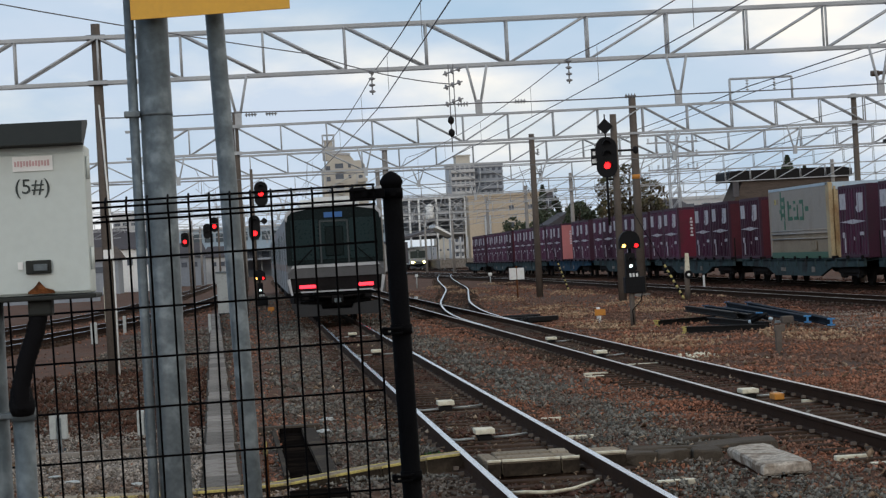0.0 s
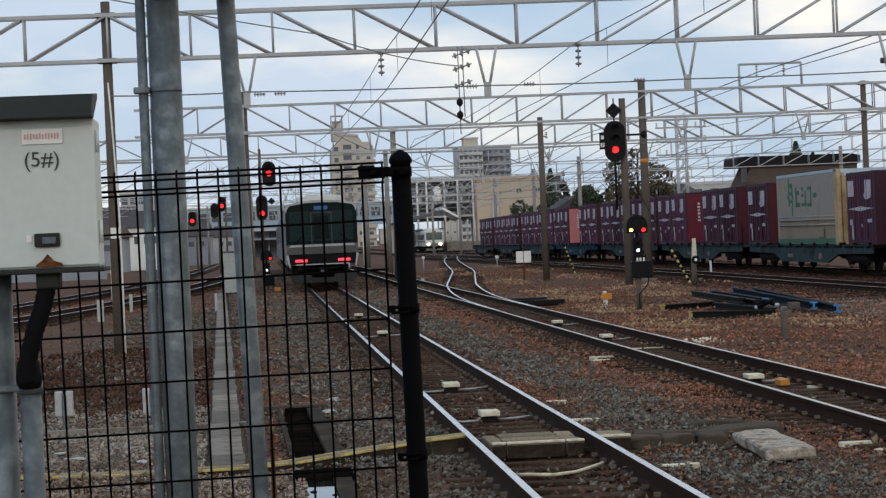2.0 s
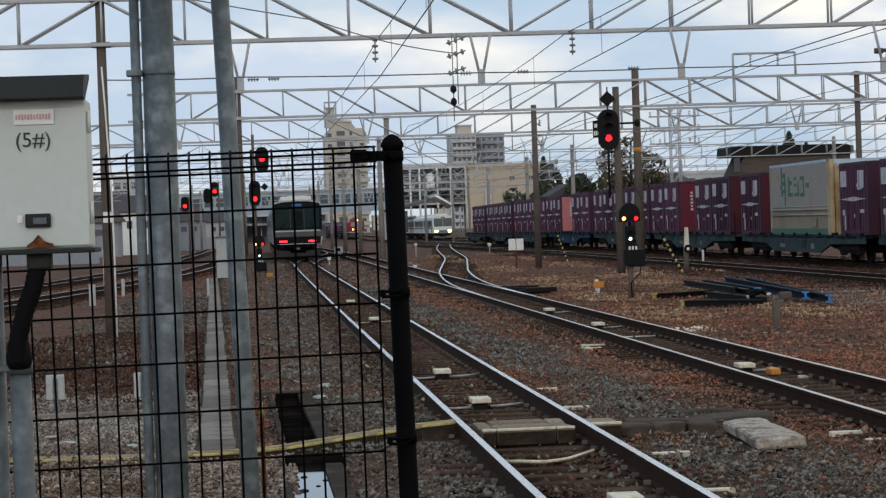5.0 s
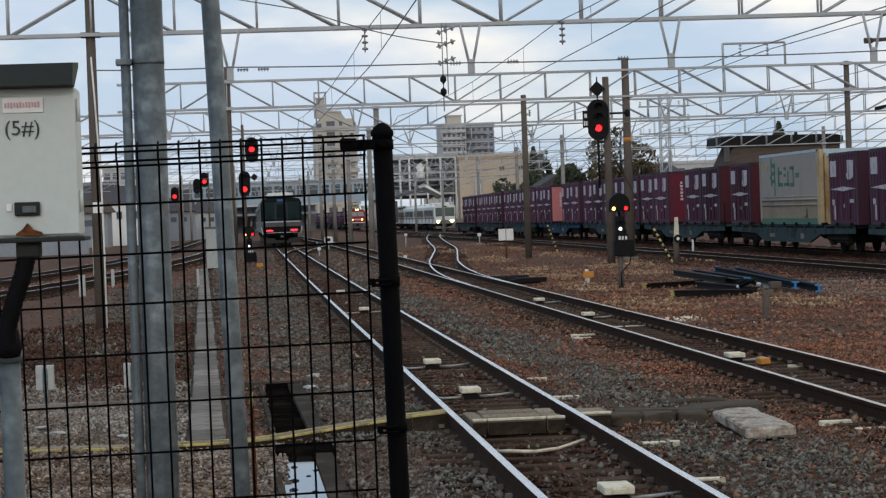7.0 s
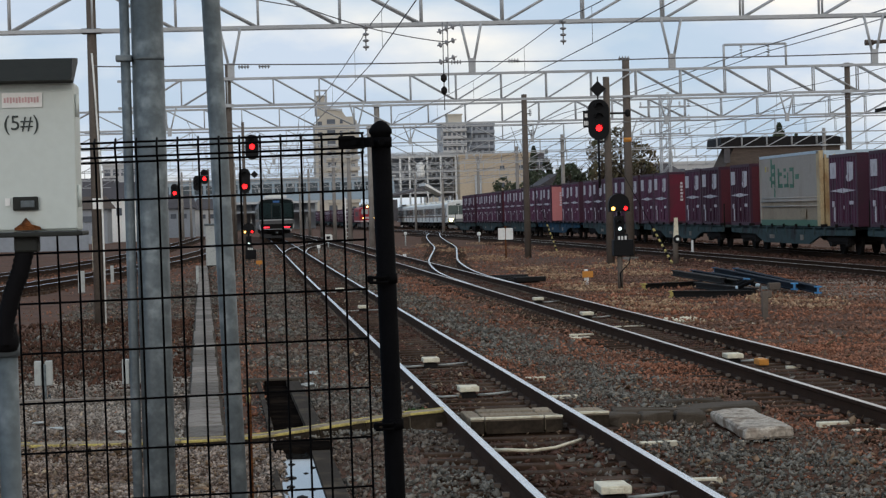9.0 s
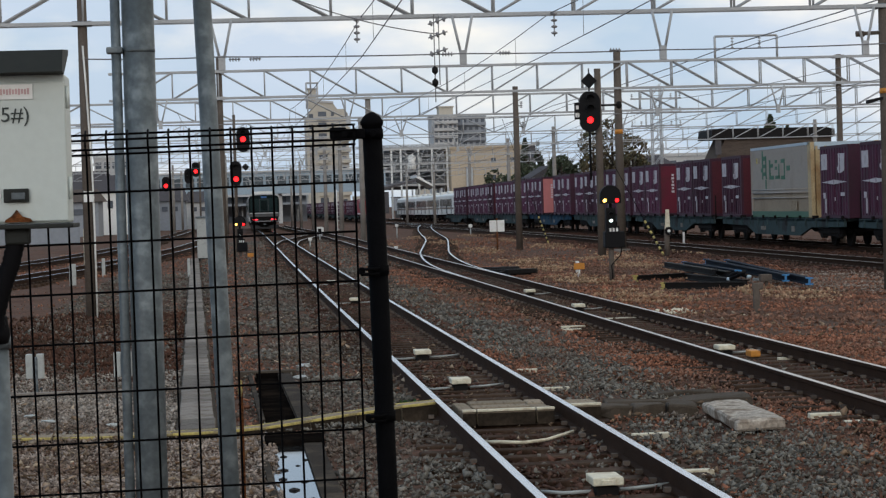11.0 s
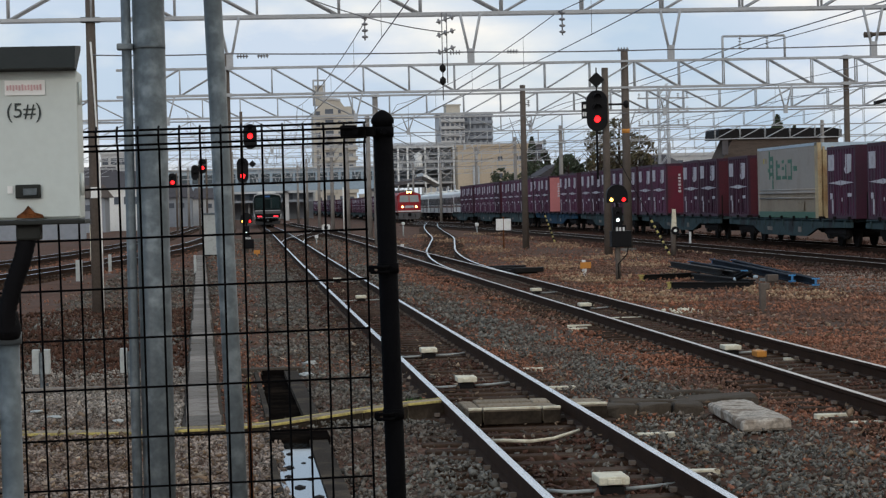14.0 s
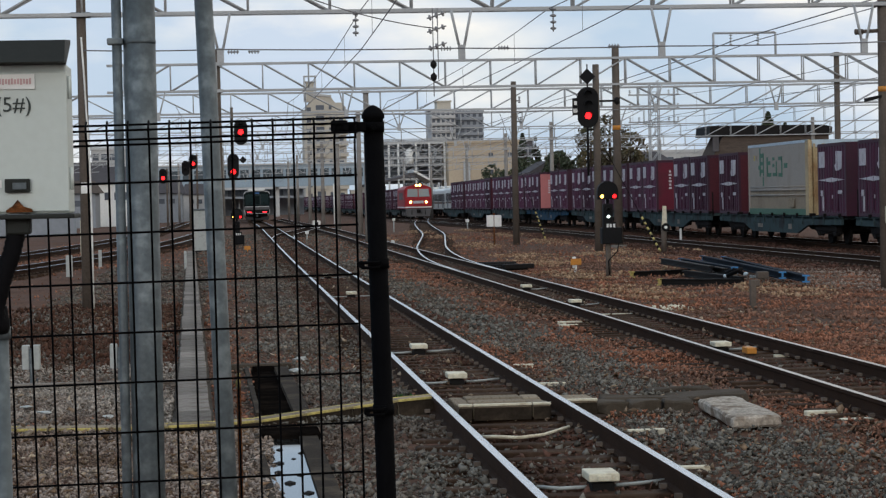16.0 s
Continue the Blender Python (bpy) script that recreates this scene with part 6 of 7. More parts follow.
for i in range(45):
    x_, y_ = random.gauss(0, 0.16), random.gauss(0, 0.45)
    bmesh.ops.create_icosphere(bm, subdivisions=1, radius=random.uniform(0.015, 0.05), matrix=pose(8.1 + x_, 41.9 + y_, -0.2))
ws = part("pale_stone_scatter", bm, "cream", None, "scatter of broken white stone on the ballast")
tagged(ws, category="stones", kind="stuff")


# ---- overhead wires ----
def wire(pts, r, label, name="overhead_wire", sag=0.0, drop=None):
    """A run of wire over several supports, with its droppers."""
    root = thing(name, None, label, "overhead wire", "overhead wires", "structure")
    line = []
    for a, b in zip(pts, pts[1:]):
        for k in range(8):
            t = k / 8
            p = Vector(a).lerp(Vector(b), t)
            p.z -= 4 * sag * t * (1 - t)
            line.append(p)
    line.append(Vector(pts[-1]))
    bm = B()
    pipe(bm, line, r, 5)
    part("wire", bm, "wire", root)
    if drop:
        bm = B()
        for p in line[1::2]:
            rod(bm, p, (p.x, p.y, drop + gz(p.y)), 0.006, 4)
        part("dropper", bm, "wire", root)


GY = [8, 47, 90, 113.6, 142.4, 171, 200, 234, 276, 320]
for cx_, lab_ in ((2.49, "main track"), (6.38, "second track"), (17.5, "empty siding"), (22.0, "container siding"), (-1.9, "curving track")):
    ys_ = GY if cx_ > 0 else [90, 113.6, 142.4, 171, 200, 234, 276, 320]
    wire([(cx_ + (0.2 if i % 2 else -0.2), y, 5.75 + gz(y)) for i, y in enumerate(ys_)], 0.010, "messenger wire over the " + lab_, "messenger_wire", 0.28, 4.95)
    wire([(cx_ + (0.2 if i % 2 else -0.2), y, 4.95 + gz(y)) for i, y in enumerate(ys_)], 0.010, "contact wire over the " + lab_, "contact_wire", 0.03)
wire([(-2.9, 46.7, 5.02), (-0.15, 46.7, 5.0), (4.75, 46.7, 4.95), (8.88, 46.7, 4.93), (13.63, 46.7, 4.95)], 0.014, "cross wire strung below the gantry", "cross_span_wire", 0.02)
wire([(20.0, 30, 7.9), (20.0, 90, 7.9), (20.0, 142, 7.8), (20.0, 200, 7.6)], 0.022, "feeder wire strung along the gantry tops", "feeder_wire", 0.12)
wire([(20.9, 30, 7.9), (20.9, 90, 7.9), (20.9, 142, 7.8), (20.9, 200, 7.6)], 0.018, "feeder wire strung along the gantry tops", "feeder_wire", 0.15)
wire([(-8.3, 35, 7.2), (1.4, 45.6, 6.0), (4.3, 46.7, 5.35)], 0.012, "slack signal cable", "slack_cable", 0.1)
for gy_, zs_ in ((90, 5.3), (113.6, 5.3), (142.4, 5.2), (171, 5.1), (200, 5.0)):
    wire([(-6, gy_ - 0.3, zs_), (4, gy_ - 0.3, zs_ - 0.05), (14, gy_ - 0.3, zs_ - 0.05), (24, gy_ - 0.3, zs_)], 0.015, "cross wire strung below the gantry", "cross_span_wire", 0.06)
ins = thing("insulator_string", Matrix.Translation((0, 46.7, 0.591)) @ Matrix.Scale(0.691, 4), "grey ribbed insulators on the cross wire", "insulator", "insulators")
for x_ in (0.15, 0.75, 6.4, 8.1, 11.4):
    bm = B()
    insulator(bm, (x_ - 0.17, 0, 6.30), (x_ + 0.17, 0, 6.30), 0.075, 4)
    part("insulator", bm, "insulator", ins)
for x_, z_ in ((3.75, 7.45), (9.6, 7.5)):
    bm = B()
    insulator(bm, (x_, 0, z_), (x_, 0, z_ - 0.75), 0.10, 4)
    part("insulator", bm, "insulator", ins)
tw = thing("tension_balancer", Matrix.Translation((0, 46.7, 0.591)) @ Matrix.Scale(0.691, 4), "hanging weight and insulators at the end of a tensioned wire", "tension weight")
bm = B()
rod(bm, (6.02, 0, 7.5), (6.02, 0, 4.9), 0.015, 6)
rod(bm, (6.16, 0, 7.5), (6.16, 0, 5.4), 0.015, 6)
part("line", bm, "wire", tw)
for z_ in (5.47, 5.84):
    bm = B()
    lathe(bm, (6.02, 0, z_ + 0.13), (6.02, 0, z_ - 0.13), [(0, .02), (.3, .095), (.7, .095), (1, .02)], 10)
    part("weight", bm, "black_steel", tw)
for z_ in (6.85, 7.25, 6.35):
    bm = B()
    insulator(bm, (5.85, 0, z_ - 0.06), (6.42, 0, z_ + 0.12), 0.09, 3)
    part("insulator", bm, "insulator", tw)
wp_ = thing("white_signal_post", pose(9.0, 200, gz(200)), "slim white ladder post beside the far tracks", "post")
for dx in (-0.13, 0.13):
    bm = B()
    rod(bm, (dx, 0, -0.4), (dx, 0, 3.5), 0.05, 6)
    part("rail", bm, "white", wp_)
for k in range(10):
    bm = B()
    rod(bm, (-0.13, 0, 0.1 + k * 0.36), (0.13, 0, 0.1 + k * 0.36), 0.03, 5)
    part("rung", bm, "white", wp_)
lt = thing("lattice_mast", pose(27.9, 150, 0), "pale steel lattice mast carrying wires behind the containers", "mast")
for i in (-1, 1):
    for j in (-1, 1):
        bm = B()
        rod(bm, (i * 0.3, j * 0.3, -0.4), (i * 0.3, j * 0.3, 9.2), 0.045, 6)
        part("leg", bm, "galv_far", lt)
bm = B()
for k in range(12):
    z_ = k * 0.78
    for j in (-1, 1):
        rod(bm, (-0.3, j * 0.3, z_), (0.3, j * 0.3, z_ + 0.78), 0.025, 5)
    rod(bm, (-0.3, -.3, z_), (0.3, -.3, z_), 0.025, 5)
part("lacing", bm, "galv_far", lt)
bm = B()
for z_ in (8.4, 7.5, 6.6):
    box(bm, (0, 0, z_), (3.4, 0.1, 0.1))
    for x_ in (-1.6, -1.0, 1.0, 1.6):
        insulator(bm, (x_, 0, z_), (x_, 0, z_ + 0.35), 0.1, 3)
part("cross_arm", bm, "galv_far", lt)


# ---- buildings ----
def pane_mesh(w, h):
    bm = B()
    box(bm, (0, 0, 0), (w, 0.12, h))
    me = bpy.data.meshes.new("window")
    bm.to_mesh(me)
    bm.free()
    me.materials.append(M["window_hazed"])
    return me


def building(name, x0, x1, y, depth, z1, wall, label, cols=0, rows=0, ww=1.2, wh=1.3, z0=2.0, balcony=False, roof=None, category="building", base=-1.5):
    root = thing(name, pose(0, y, 0), label, category, "distant buildings")
    bm = B()
    box(bm, ((x0 + x1) / 2, depth / 2, (z1 + base) / 2), (x1 - x0, depth, z1 - base))
    part("wall", bm, wall, root)
    bm = B()
    box(bm, ((x0 + x1) / 2, depth / 2, z1 + 0.2), (x1 - x0 + 0.5, depth + 0.5, 0.4))
    part("roof", bm, roof or wall, root)
    if cols:
        me = pane_mesh(ww, wh)
        for r in range(rows):
            z = z0 + (z1 - z0) * (r + 0.5) / rows
            for c in range(cols):
                o = new("window", me)
                o.parent = root
                o.matrix_basis = pose(x0 + (x1 - x0) * (c + 0.5) / cols, -0.02, z)
            if balcony:
                bm = B()
                box(bm, ((x0 + x1) / 2, -0.6, z - wh * 0.75), (x1 - x0, 1.2, wh * 0.75))
                part("balcony", bm, wall, root)
    return root


def apartment_block():
    """A cream block with a stepped top, recessed balconies and a roof tower on its corner."""
    k = 1.6
    root = thing("apartment_block", Matrix.Translation((0, 560 * k, 1.93 * (1 - k))) @ Matrix.Scale(k, 4), "cream concrete apartment block with recessed balconies and a roof tower", "building", "distant buildings")
    bm = B()
    prism(bm, [(18.0, -2), (28.2, -2), (28.2, 24.4), (27.2, 25.6), (25.6, 25.6), (24.6, 27.0), (20.4, 27.4), (18.0, 23.6)], 0, 16)
    part("wall", bm, "apt_wall", root)
    bm = B()
    prism(bm, [(20.3, 27.4), (24.7, 27.0), (24.7, 27.5), (20.3, 27.9)], -0.3, 16)
    part("roof", bm, "pale_wall", root)
    bay, rail, small = pane_mesh(2.0, 1.3), pane_mesh(1.0, 1.1), pane_mesh(0.7, 0.9)
    for r in range(10):
        z = 24.4 - r * 2.62
        for me, x, dz in ((bay, 21.9, 0), (rail, 19.2, -0.4), (small, 24.4, 0), (rail, 27.0, -0.3)):
            if r == 0 and x > 26:
                continue
            o = new("window", me)
            o.parent = root
            o.matrix_basis = pose(x, -0.03, z + dz)
        for x0, x1, out in ((20.7, 23.2, 0.7), (25.8, 28.6, 1.0)):
            if r == 0 and x0 > 25:
                continue
            bm = B()
            box(bm, ((x0 + x1) / 2, -out / 2, z - 1.05), (x1 - x0, out, 0.85))
            b = part("balcony", bm, "apt_wall", root)
            bm = B()
            box(bm, ((x0 + x1) / 2, -out / 2, z - 0.58), (x1 - x0 + 0.1, out + 0.1, 0.1))
            part("balcony_rail", bm, "pale_wall", b)
    bm = B()
    for x in (18.3, 21.0):
        for dy in (1, 4):
            rod(bm, (x, dy, 26), (x, dy, 32.3), 0.16, 6)
    for z in (29.3, 30.8, 32.2):
        box(bm, (19.65, 2.5, z), (3.0, 3.4, 0.22))
    part("tower_frame", bm, "pale_wall", root)
    bm = B()
    box(bm, (19.65, 2.5, 28.4), (2.0, 2.6, 5.0), bev=0.1)
    part("roof_tower", bm, "apt_wall", root)
    return root


apartment_block()
building("apartment_tower", 61.3, 68.6, 700, 20, 28.6, "pale_wall", "pale high-rise apartment tower with rows of balconies", 5, 13, 0.9, 1.2, 0, True)
building("apartment_tower", 68.7, 77.9, 706, 20, 28.2, "grey_wall", "grey high-rise apartment tower with rows of balconies", 5, 12, 1.0, 1.2, 0, True)
building("stair_core", 63.2, 67.5, 701.5, 8, 31.2, "apt_wall", "cream lift tower on the roof of the high-rise", category="tower")
bb = building("beige_building", 41.2, 54.7, 435, 14, 12.2, "beige_wall", "plain beige block with a few small square windows", 0, 0)
me_ = pane_mesh(0.9, 0.9)
for x_, z_ in ((49.3, 9.8), (49.3, 6.6), (53.0, 9.8)):
    o_ = new("window", me_)
    o_.parent = bb
    o_.matrix_basis = pose(x_, -0.03, z_)
bm = B()
for x_ in (44.2, 45.1):
    rod(bm, (x_, -0.3, -1), (x_, -0.3, 8.6), 0.2, 8)
part("duct", bm, "galv_far", bb)
# open-sided parking deck with white columns
pk = thing("parking_deck", pose(0, 440, 0), "open steel parking deck with white columns and dark bays", "parking deck", "distant buildings")
for z_ in (12.5, 9.7, 8.3, 5.6):
    bm = B()
    box(bm, (34.6, 7, z_), (13.6, 14, 0.4))
    part("deck_slab", bm, "pale_wall", pk)
for x_ in (30.2, 32.0, 35.4, 38.0, 40.9):
    bm = B()
    box(bm, (x_, -0.25, 5.4), (0.34, 0.34, 14))
    part("column", bm, "white", pk)
bm = B()
box(bm, (34.6, 12, 8.6), (13.6, 0.5, 7.6))
part("back_wall", bm, "grey_wall", pk)
for z_ in (13.3, 10.4, 9.1, 6.4):
    for dy in (-0.1, 13.9):
        bm = B()
        rod(bm, (27.9, dy, z_), (41.3, dy, z_), 0.06, 5)
        rod(bm, (27.9, dy, z_ - 0.35), (41.3, dy, z_ - 0.35), 0.05, 5)
        for k in range(14):
            rod(bm, (28 + k * 1.02, dy, z_ - 0.7), (28 + k * 1.02, dy, z_), 0.05, 5)
        part("guard_rail", bm, "galv_far", pk)
for xa, xb in ((32.0, 35.4), (38.0, 40.9)):
    for za, zb in ((5.8, 8.1), (9.9, 12.3)):
        bm = B()
        rod(bm, (xa, 0.3, za), (xb, 0.3, zb), 0.09, 6)
        rod(bm, (xb, 0.3, za), (xa, 0.3, zb), 0.09, 6)
        part("cross_brace", bm, "pale_wall", pk)
bm = B()
lathe(bm, (34.0, -1.5, 8.5), (34.0, -1.5, 11.4), [(0, .9), (.4, .9), (.5, .6), (.8, .9), (1, .3)], 10)
part("water_tank", bm, "white", pk)
# covered footbridge across the far end of the yard
fb = thing("covered_footbridge", pose(0, 425, 0), "pale blue clad footbridge crossing over the tracks", "footbridge")
bm = B()
box(bm, (-1, 2, 6.6), (58, 4, 4.0))
part("side_wall", bm, "blue_wall", fb)
bm = B()
box(bm, (-1, 2, 8.75), (58.6, 4.6, 0.3))
part("roof", bm, "pale_wall", fb)
for k in range(27):
    bm = B()
    box(bm, (-29 + k * 2.1, -0.05, 7.0), (1.6, 0.2, 1.6))
    part("window", bm, "window_pale", fb)
for x_ in (-24, -10, 8.5, 24.3):
    bm = B()
    box(bm, (x_, 2, 2.2), (0.7, 0.7, 7.6))
    part("pier", bm, "pale_wall", fb)
pf = thing("platform_canopy", pose(0, 385, 0), "station platform with a dark canopy and white sloping roof edge", "platform")
bm = B()
box(bm, (33.6, 20, 0.1), (6.6, 60, 1.4))
part("platform_slab", bm, "concrete", pf)
bm = B()
prism(bm, [(24.0, 4.2), (30.4, 5.7), (30.4, 6.1), (24.0, 4.6)], 0, 40)
part("dark_roof", bm, "dark_wall", pf)
bm = B()
prism(bm, [(30.6, 6.3), (33.6, 4.6), (33.6, 4.9), (30.6, 6.8)], 0, 14)
part("white_roof", bm, "white", pf)
for x_ in (24.7, 32, 36):
    for y_ in (1, 14, 28):
        bm = B()
        rod(bm, (x_, y_, -0.8), (x_, y_, 4.6), 0.15, 8)
        part("column", bm, "galv_far", pf)
bm = B()
box(bm, (24.9, 1.0, 2.3), (1.8, 3, 3.6))
part("kiosk", bm, "dark_wall", pf)


st = thing("station_building", pose(0, 480, 0), "long low grey station building with a dark platform canopy", "station", "distant buildings")
bm = B()
box(bm, (-16, 6, 1.6), (62, 12, 5.6))
part("wall", bm, "grey_wall", st)
bm = B()
box(bm, (-16, 4, 4.7), (63, 16, 0.5))
part("roof", bm, "pale_wall", st)
bm = B()
prism(bm, [(-46, 2.6), (14.6, 2.6), (14.6, 3.0), (-46, 3.0)], -9, -1)
part("canopy", bm, "grey_wall", st)
me_ = pane_mesh(1.5, 1.3)
for k in range(24):
    o_ = new("window", me_)
    o_.parent = st
    o_.matrix_basis = pose(-45 + k * 2.5, -0.03, 3.7)
for k in range(11):
    bm = B()
    rod(bm, (-44 + k * 5.7, -6, -1), (-44 + k * 5.7, -6, 2.7), 0.14, 8)
    part("column", bm, "galv_far", st)


def house(x0, x1, y, d, ze, zr, wall, roof, label, along_x=True):
    root = thing("house", pose(0, y, 0), label, "house", "distant houses")
    bm = B()
    box(bm, ((x0 + x1) / 2, d / 2, (ze - 1) / 2), (x1 - x0, d, ze + 1))
    part("wall", bm, wall, root)
    bm = B()
    xm = (x0 + x1) / 2
    if along_x:
        v = [bm.verts.new(p) for p in ((x0 - .5, -.5, ze), (x1 + .5, -.5, ze), (x1 + .5, d + .5, ze), (x0 - .5, d + .5, ze), (x0 + .3, d / 2, zr), (x1 - .3, d / 2, zr))]
        fs = ((0, 1, 5, 4), (2, 3, 4, 5), (0, 4, 3), (1, 2, 5), (3, 2, 1, 0))
    else:
        v = [bm.verts.new(p) for p in ((x0 - .4, -.5, ze), (x1 + .4, -.5, ze), (x1 + .4, d + .5, ze), (x0 - .4, d + .5, ze), (xm, -.5, zr), (xm, d + .5, zr))]
        fs = ((0, 1, 4), (1, 2, 5, 4), (2, 3, 5), (3, 0, 4, 5), (3, 2, 1, 0))
    for f in fs:
        bm.faces.new([v[i] for i in f])
    part("roof", bm, roof, root)
    me = pane_mesh((x1 - x0) * 0.14, (ze) * 0.2)
    for k in (0.25, 0.5, 0.75):
        o = new("window", me)
        o.parent = root
        o.matrix_basis = pose(x0 + (x1 - x0) * k, -0.03, ze * 0.66)
    return root


rf = thing("brown_clad_hall", pose(0, 190, 0), "dark brown clad hall with a long flat black roof", "building", "distant buildings")
bm = B()
prism(bm, [(40.1, -1.5), (50.2, -1.5), (50.2, 6.7), (41.2, 6.7), (40.2, 4.7)], 0, 5)
part("wall", bm, "roof_brown", rf)
bm = B()
prism(bm, [(39.9, 6.6), (50.4, 6.55), (50.4, 7.2), (49.6, 7.38), (40.0, 7.45)], -0.4, 5.4)
part("roof", bm, "black_steel", rf)
bm = B()
box(bm, (40.5, -0.1, 5.9), (0.5, 0.2, 1.2))
part("end_board", bm, "dark_wall", rf)
house(34.6, 38.2, 215, 8, 4.6, 6.0, "pale_wall", "pale_wall", "small white gabled house behind the containers", False)
house(38.5, 44.0, 230, 8, 5.2, 6.2, "grey_wall", "roof_dark", "grey house behind the containers")
house(31.4, 35.0, 240, 8, 4.3, 5.6, "white", "roof_dark", "small white gabled house", False)
building("low_block", 48.0, 66.0, 500, 14, 14.0, "dark_wall", "long dark building beyond the beige block", 9, 3, 1.4, 1.4, 3, False, "pale_wall")
building("low_block", 50.0, 72.0, 300, 14, 7.2, "pale_wall", "long pale low building behind the trees", 10, 2, 1.2, 1.0, 3)
for k, (a, b, y_, e_, r_, w_, t_) in enumerate(((-24, -16, 300, 5, 7.5, "pale_wall", "roof_dark"), (-15.5, -11, 270, 4.4, 6.4, "white", "roof_dark"), (-36, -26, 330, 7.2, 9.5, "apt_wall", "roof_dark"),
                                                (-12.8, -7.0, 330, 3.4, 5.4, "grey_wall", "roof_dark"), (-23, -14.6, 250, 3.2, 4.6, "grey_wall", "roof_brown"), (-7.2, -2.2, 345, 3.2, 4.8, "pale_wall", "roof_dark"))):
    house(a, b, y_, 9, e_, r_, w_, t_, "distant house with a tiled roof beside the line")
building("office_block", -46, -30, 420, 14, 15.5, "apt_wall", "cream office block in the distance", 7, 4, 1.4, 1.3, 1.5)
building("office_block", -28, -19.5, 470, 14, 13.0, "pale_wall", "pale office block in the distance", 5, 4, 1.2, 1.3, 1.5)
wl_ = thing("boundary_wall", pose(0, 180, 0), "low grey boundary wall along the yard's edge", "wall", "", "structure")
bm = B()
box(bm, (-29, 0, 0.5), (34, 0.4, 2.2))
box(bm, (-46, -60, 0.5), (0.4, 120, 2.2))
part("wall", bm, "grey_wall", wl_)


rng_t = random.Random(11)
for k in range(30):
    x_ = -95 + k * 6.2 + rng_t.uniform(-1, 1)
    building("town_block", x_ * 2.2, x_ * 2.2 + rng_t.uniform(9, 16), 1120 + rng_t.uniform(0, 90), 14, rng_t.uniform(5.0, 13), rng_t.choice(("grey_wall", "pale_wall", "grey_wall", "apt_wall")),
             "small town building in the distance", 3, 2, 1.1, 0.9, 0.5, False, rng_t.choice(("roof_dark", "pale_wall", "grey_wall")))


def tree(x, y, h, r, leaf, label, seed, conifer=False, bare=0.0):
    rng = random.Random(seed)
    root = thing("tree", pose(x, y, gz(y)), label, "tree", "trees beyond the yard")
    bm = B()
    pipe(bm, [(0, 0, -0.6), (0.1, 0, h * 0.35), (0, 0.1, h * 0.7), (0.05, 0, h * 0.98)], [h * 0.03, h * 0.022, h * 0.013, 0.02], 7)
    tips = []
    for i in range(16):
        z = h * rng.uniform(0.3, 0.9)
        a = rng.uniform(0, 2 * math.pi)
        k = r * ((1.05 - z / h) * 1.3 if conifer else math.sqrt(max(0.05, 1 - ((z / h - 0.62) / 0.4) ** 2)))
        q = Vector((math.cos(a) * k, math.sin(a) * k, z + (0 if conifer else 0.12 * h)))
        pipe(bm, [(0, 0, z * 0.9), (q.x * 0.5, q.y * 0.5, z), tuple(q)], [h * 0.01, h * 0.006, 0.01], 5)
        tips.append(q)
    part("trunk", bm, "bark", root)
    vs, fs = [], []
    for i in range(int(2600 * (1 - bare))):
        z = rng.uniform(0.22 if conifer else 0.28, 1.0)
        k = (1.03 - z) * 1.25 if conifer else math.sqrt(max(0.0, 1 - ((z - 0.62) / 0.4) ** 2))
        a = rng.uniform(0, 2 * math.pi)
        lump = 0.72 + 0.35 * noise.noise((math.cos(a) * 2.2 + seed, math.sin(a) * 2.2, z * 5))
        d = r * k * lump * rng.uniform(0.25, 1.0) ** 0.5
        c = Vector((math.cos(a) * d, math.sin(a) * d, z * h + rng.uniform(-.1, .1)))
        if noise.noise(c * 0.9 + Vector((seed, 0, 0))) < -0.12:
            continue
        s = rng.uniform(0.10, 0.26)
        u = Vector((rng.gauss(0, 1), rng.gauss(0, 1), rng.gauss(0, 1))).normalized()
        w = u.orthogonal().normalized() * s
        t = u.cross(w).normalized() * s * 0.6
        b = len(vs)
        vs += [c - w, c + t, c + w, c - t]
        fs.append((b, b + 1, b + 2, b + 3))
    me = bpy.data.meshes.new("crown")
    me.from_pydata([tuple(v) for v in vs], [], fs)
    me.materials.append(M[leaf])
    o = new("crown", me)
    o.parent = root


for i, (x_, y_, h_, r_, lf_, cn_, br_) in enumerate(((33.4, 262, 9.4, 2.6, "leaf_dark", True, 0), (35.4, 266, 9.0, 2.4, "leaf_dark", True, 0), (37.6, 264, 7.2, 2.4, "leaf_dark", False, 0), (40.5, 268, 6.6, 2.8, "leaf_dark", False, 0),
                                                    (32.3, 205, 8.4, 2.0, "leaf_brown", False, 0.4), (34.2, 206, 9.2, 2.4, "leaf_brown", False, 0.3), (36.4, 208, 7.6, 2.2, "leaf_brown", False, 0.3), (30.4, 212, 6.2, 2.2, "leaf_dark", False, 0.1), (33.2, 258, 6.5, 2.6, "leaf_dark", False, 0.1),
                                                    (48.8, 206, 9.2, 3.2, "leaf_dark", True, 0), (50.6, 207, 8.2, 1.3, "leaf_dark", True, 0), (-30, 290, 7, 3, "leaf_brown", False, 0.3), (-18, 320, 7.5, 3, "leaf_dark", False, 0.2),
                                                    (33.9, 294, 6.5, 2.8, "leaf_dark", False, 0), (38.5, 215, 5.8, 2.2, "leaf_dark", False, 0.1))):
    tree(x_, y_, h_, r_, lf_, "dark evergreen tree behind the yard" if lf_ == "leaf_dark" else "thin brownish autumn tree behind the yard", i + 3, cn_, br_)


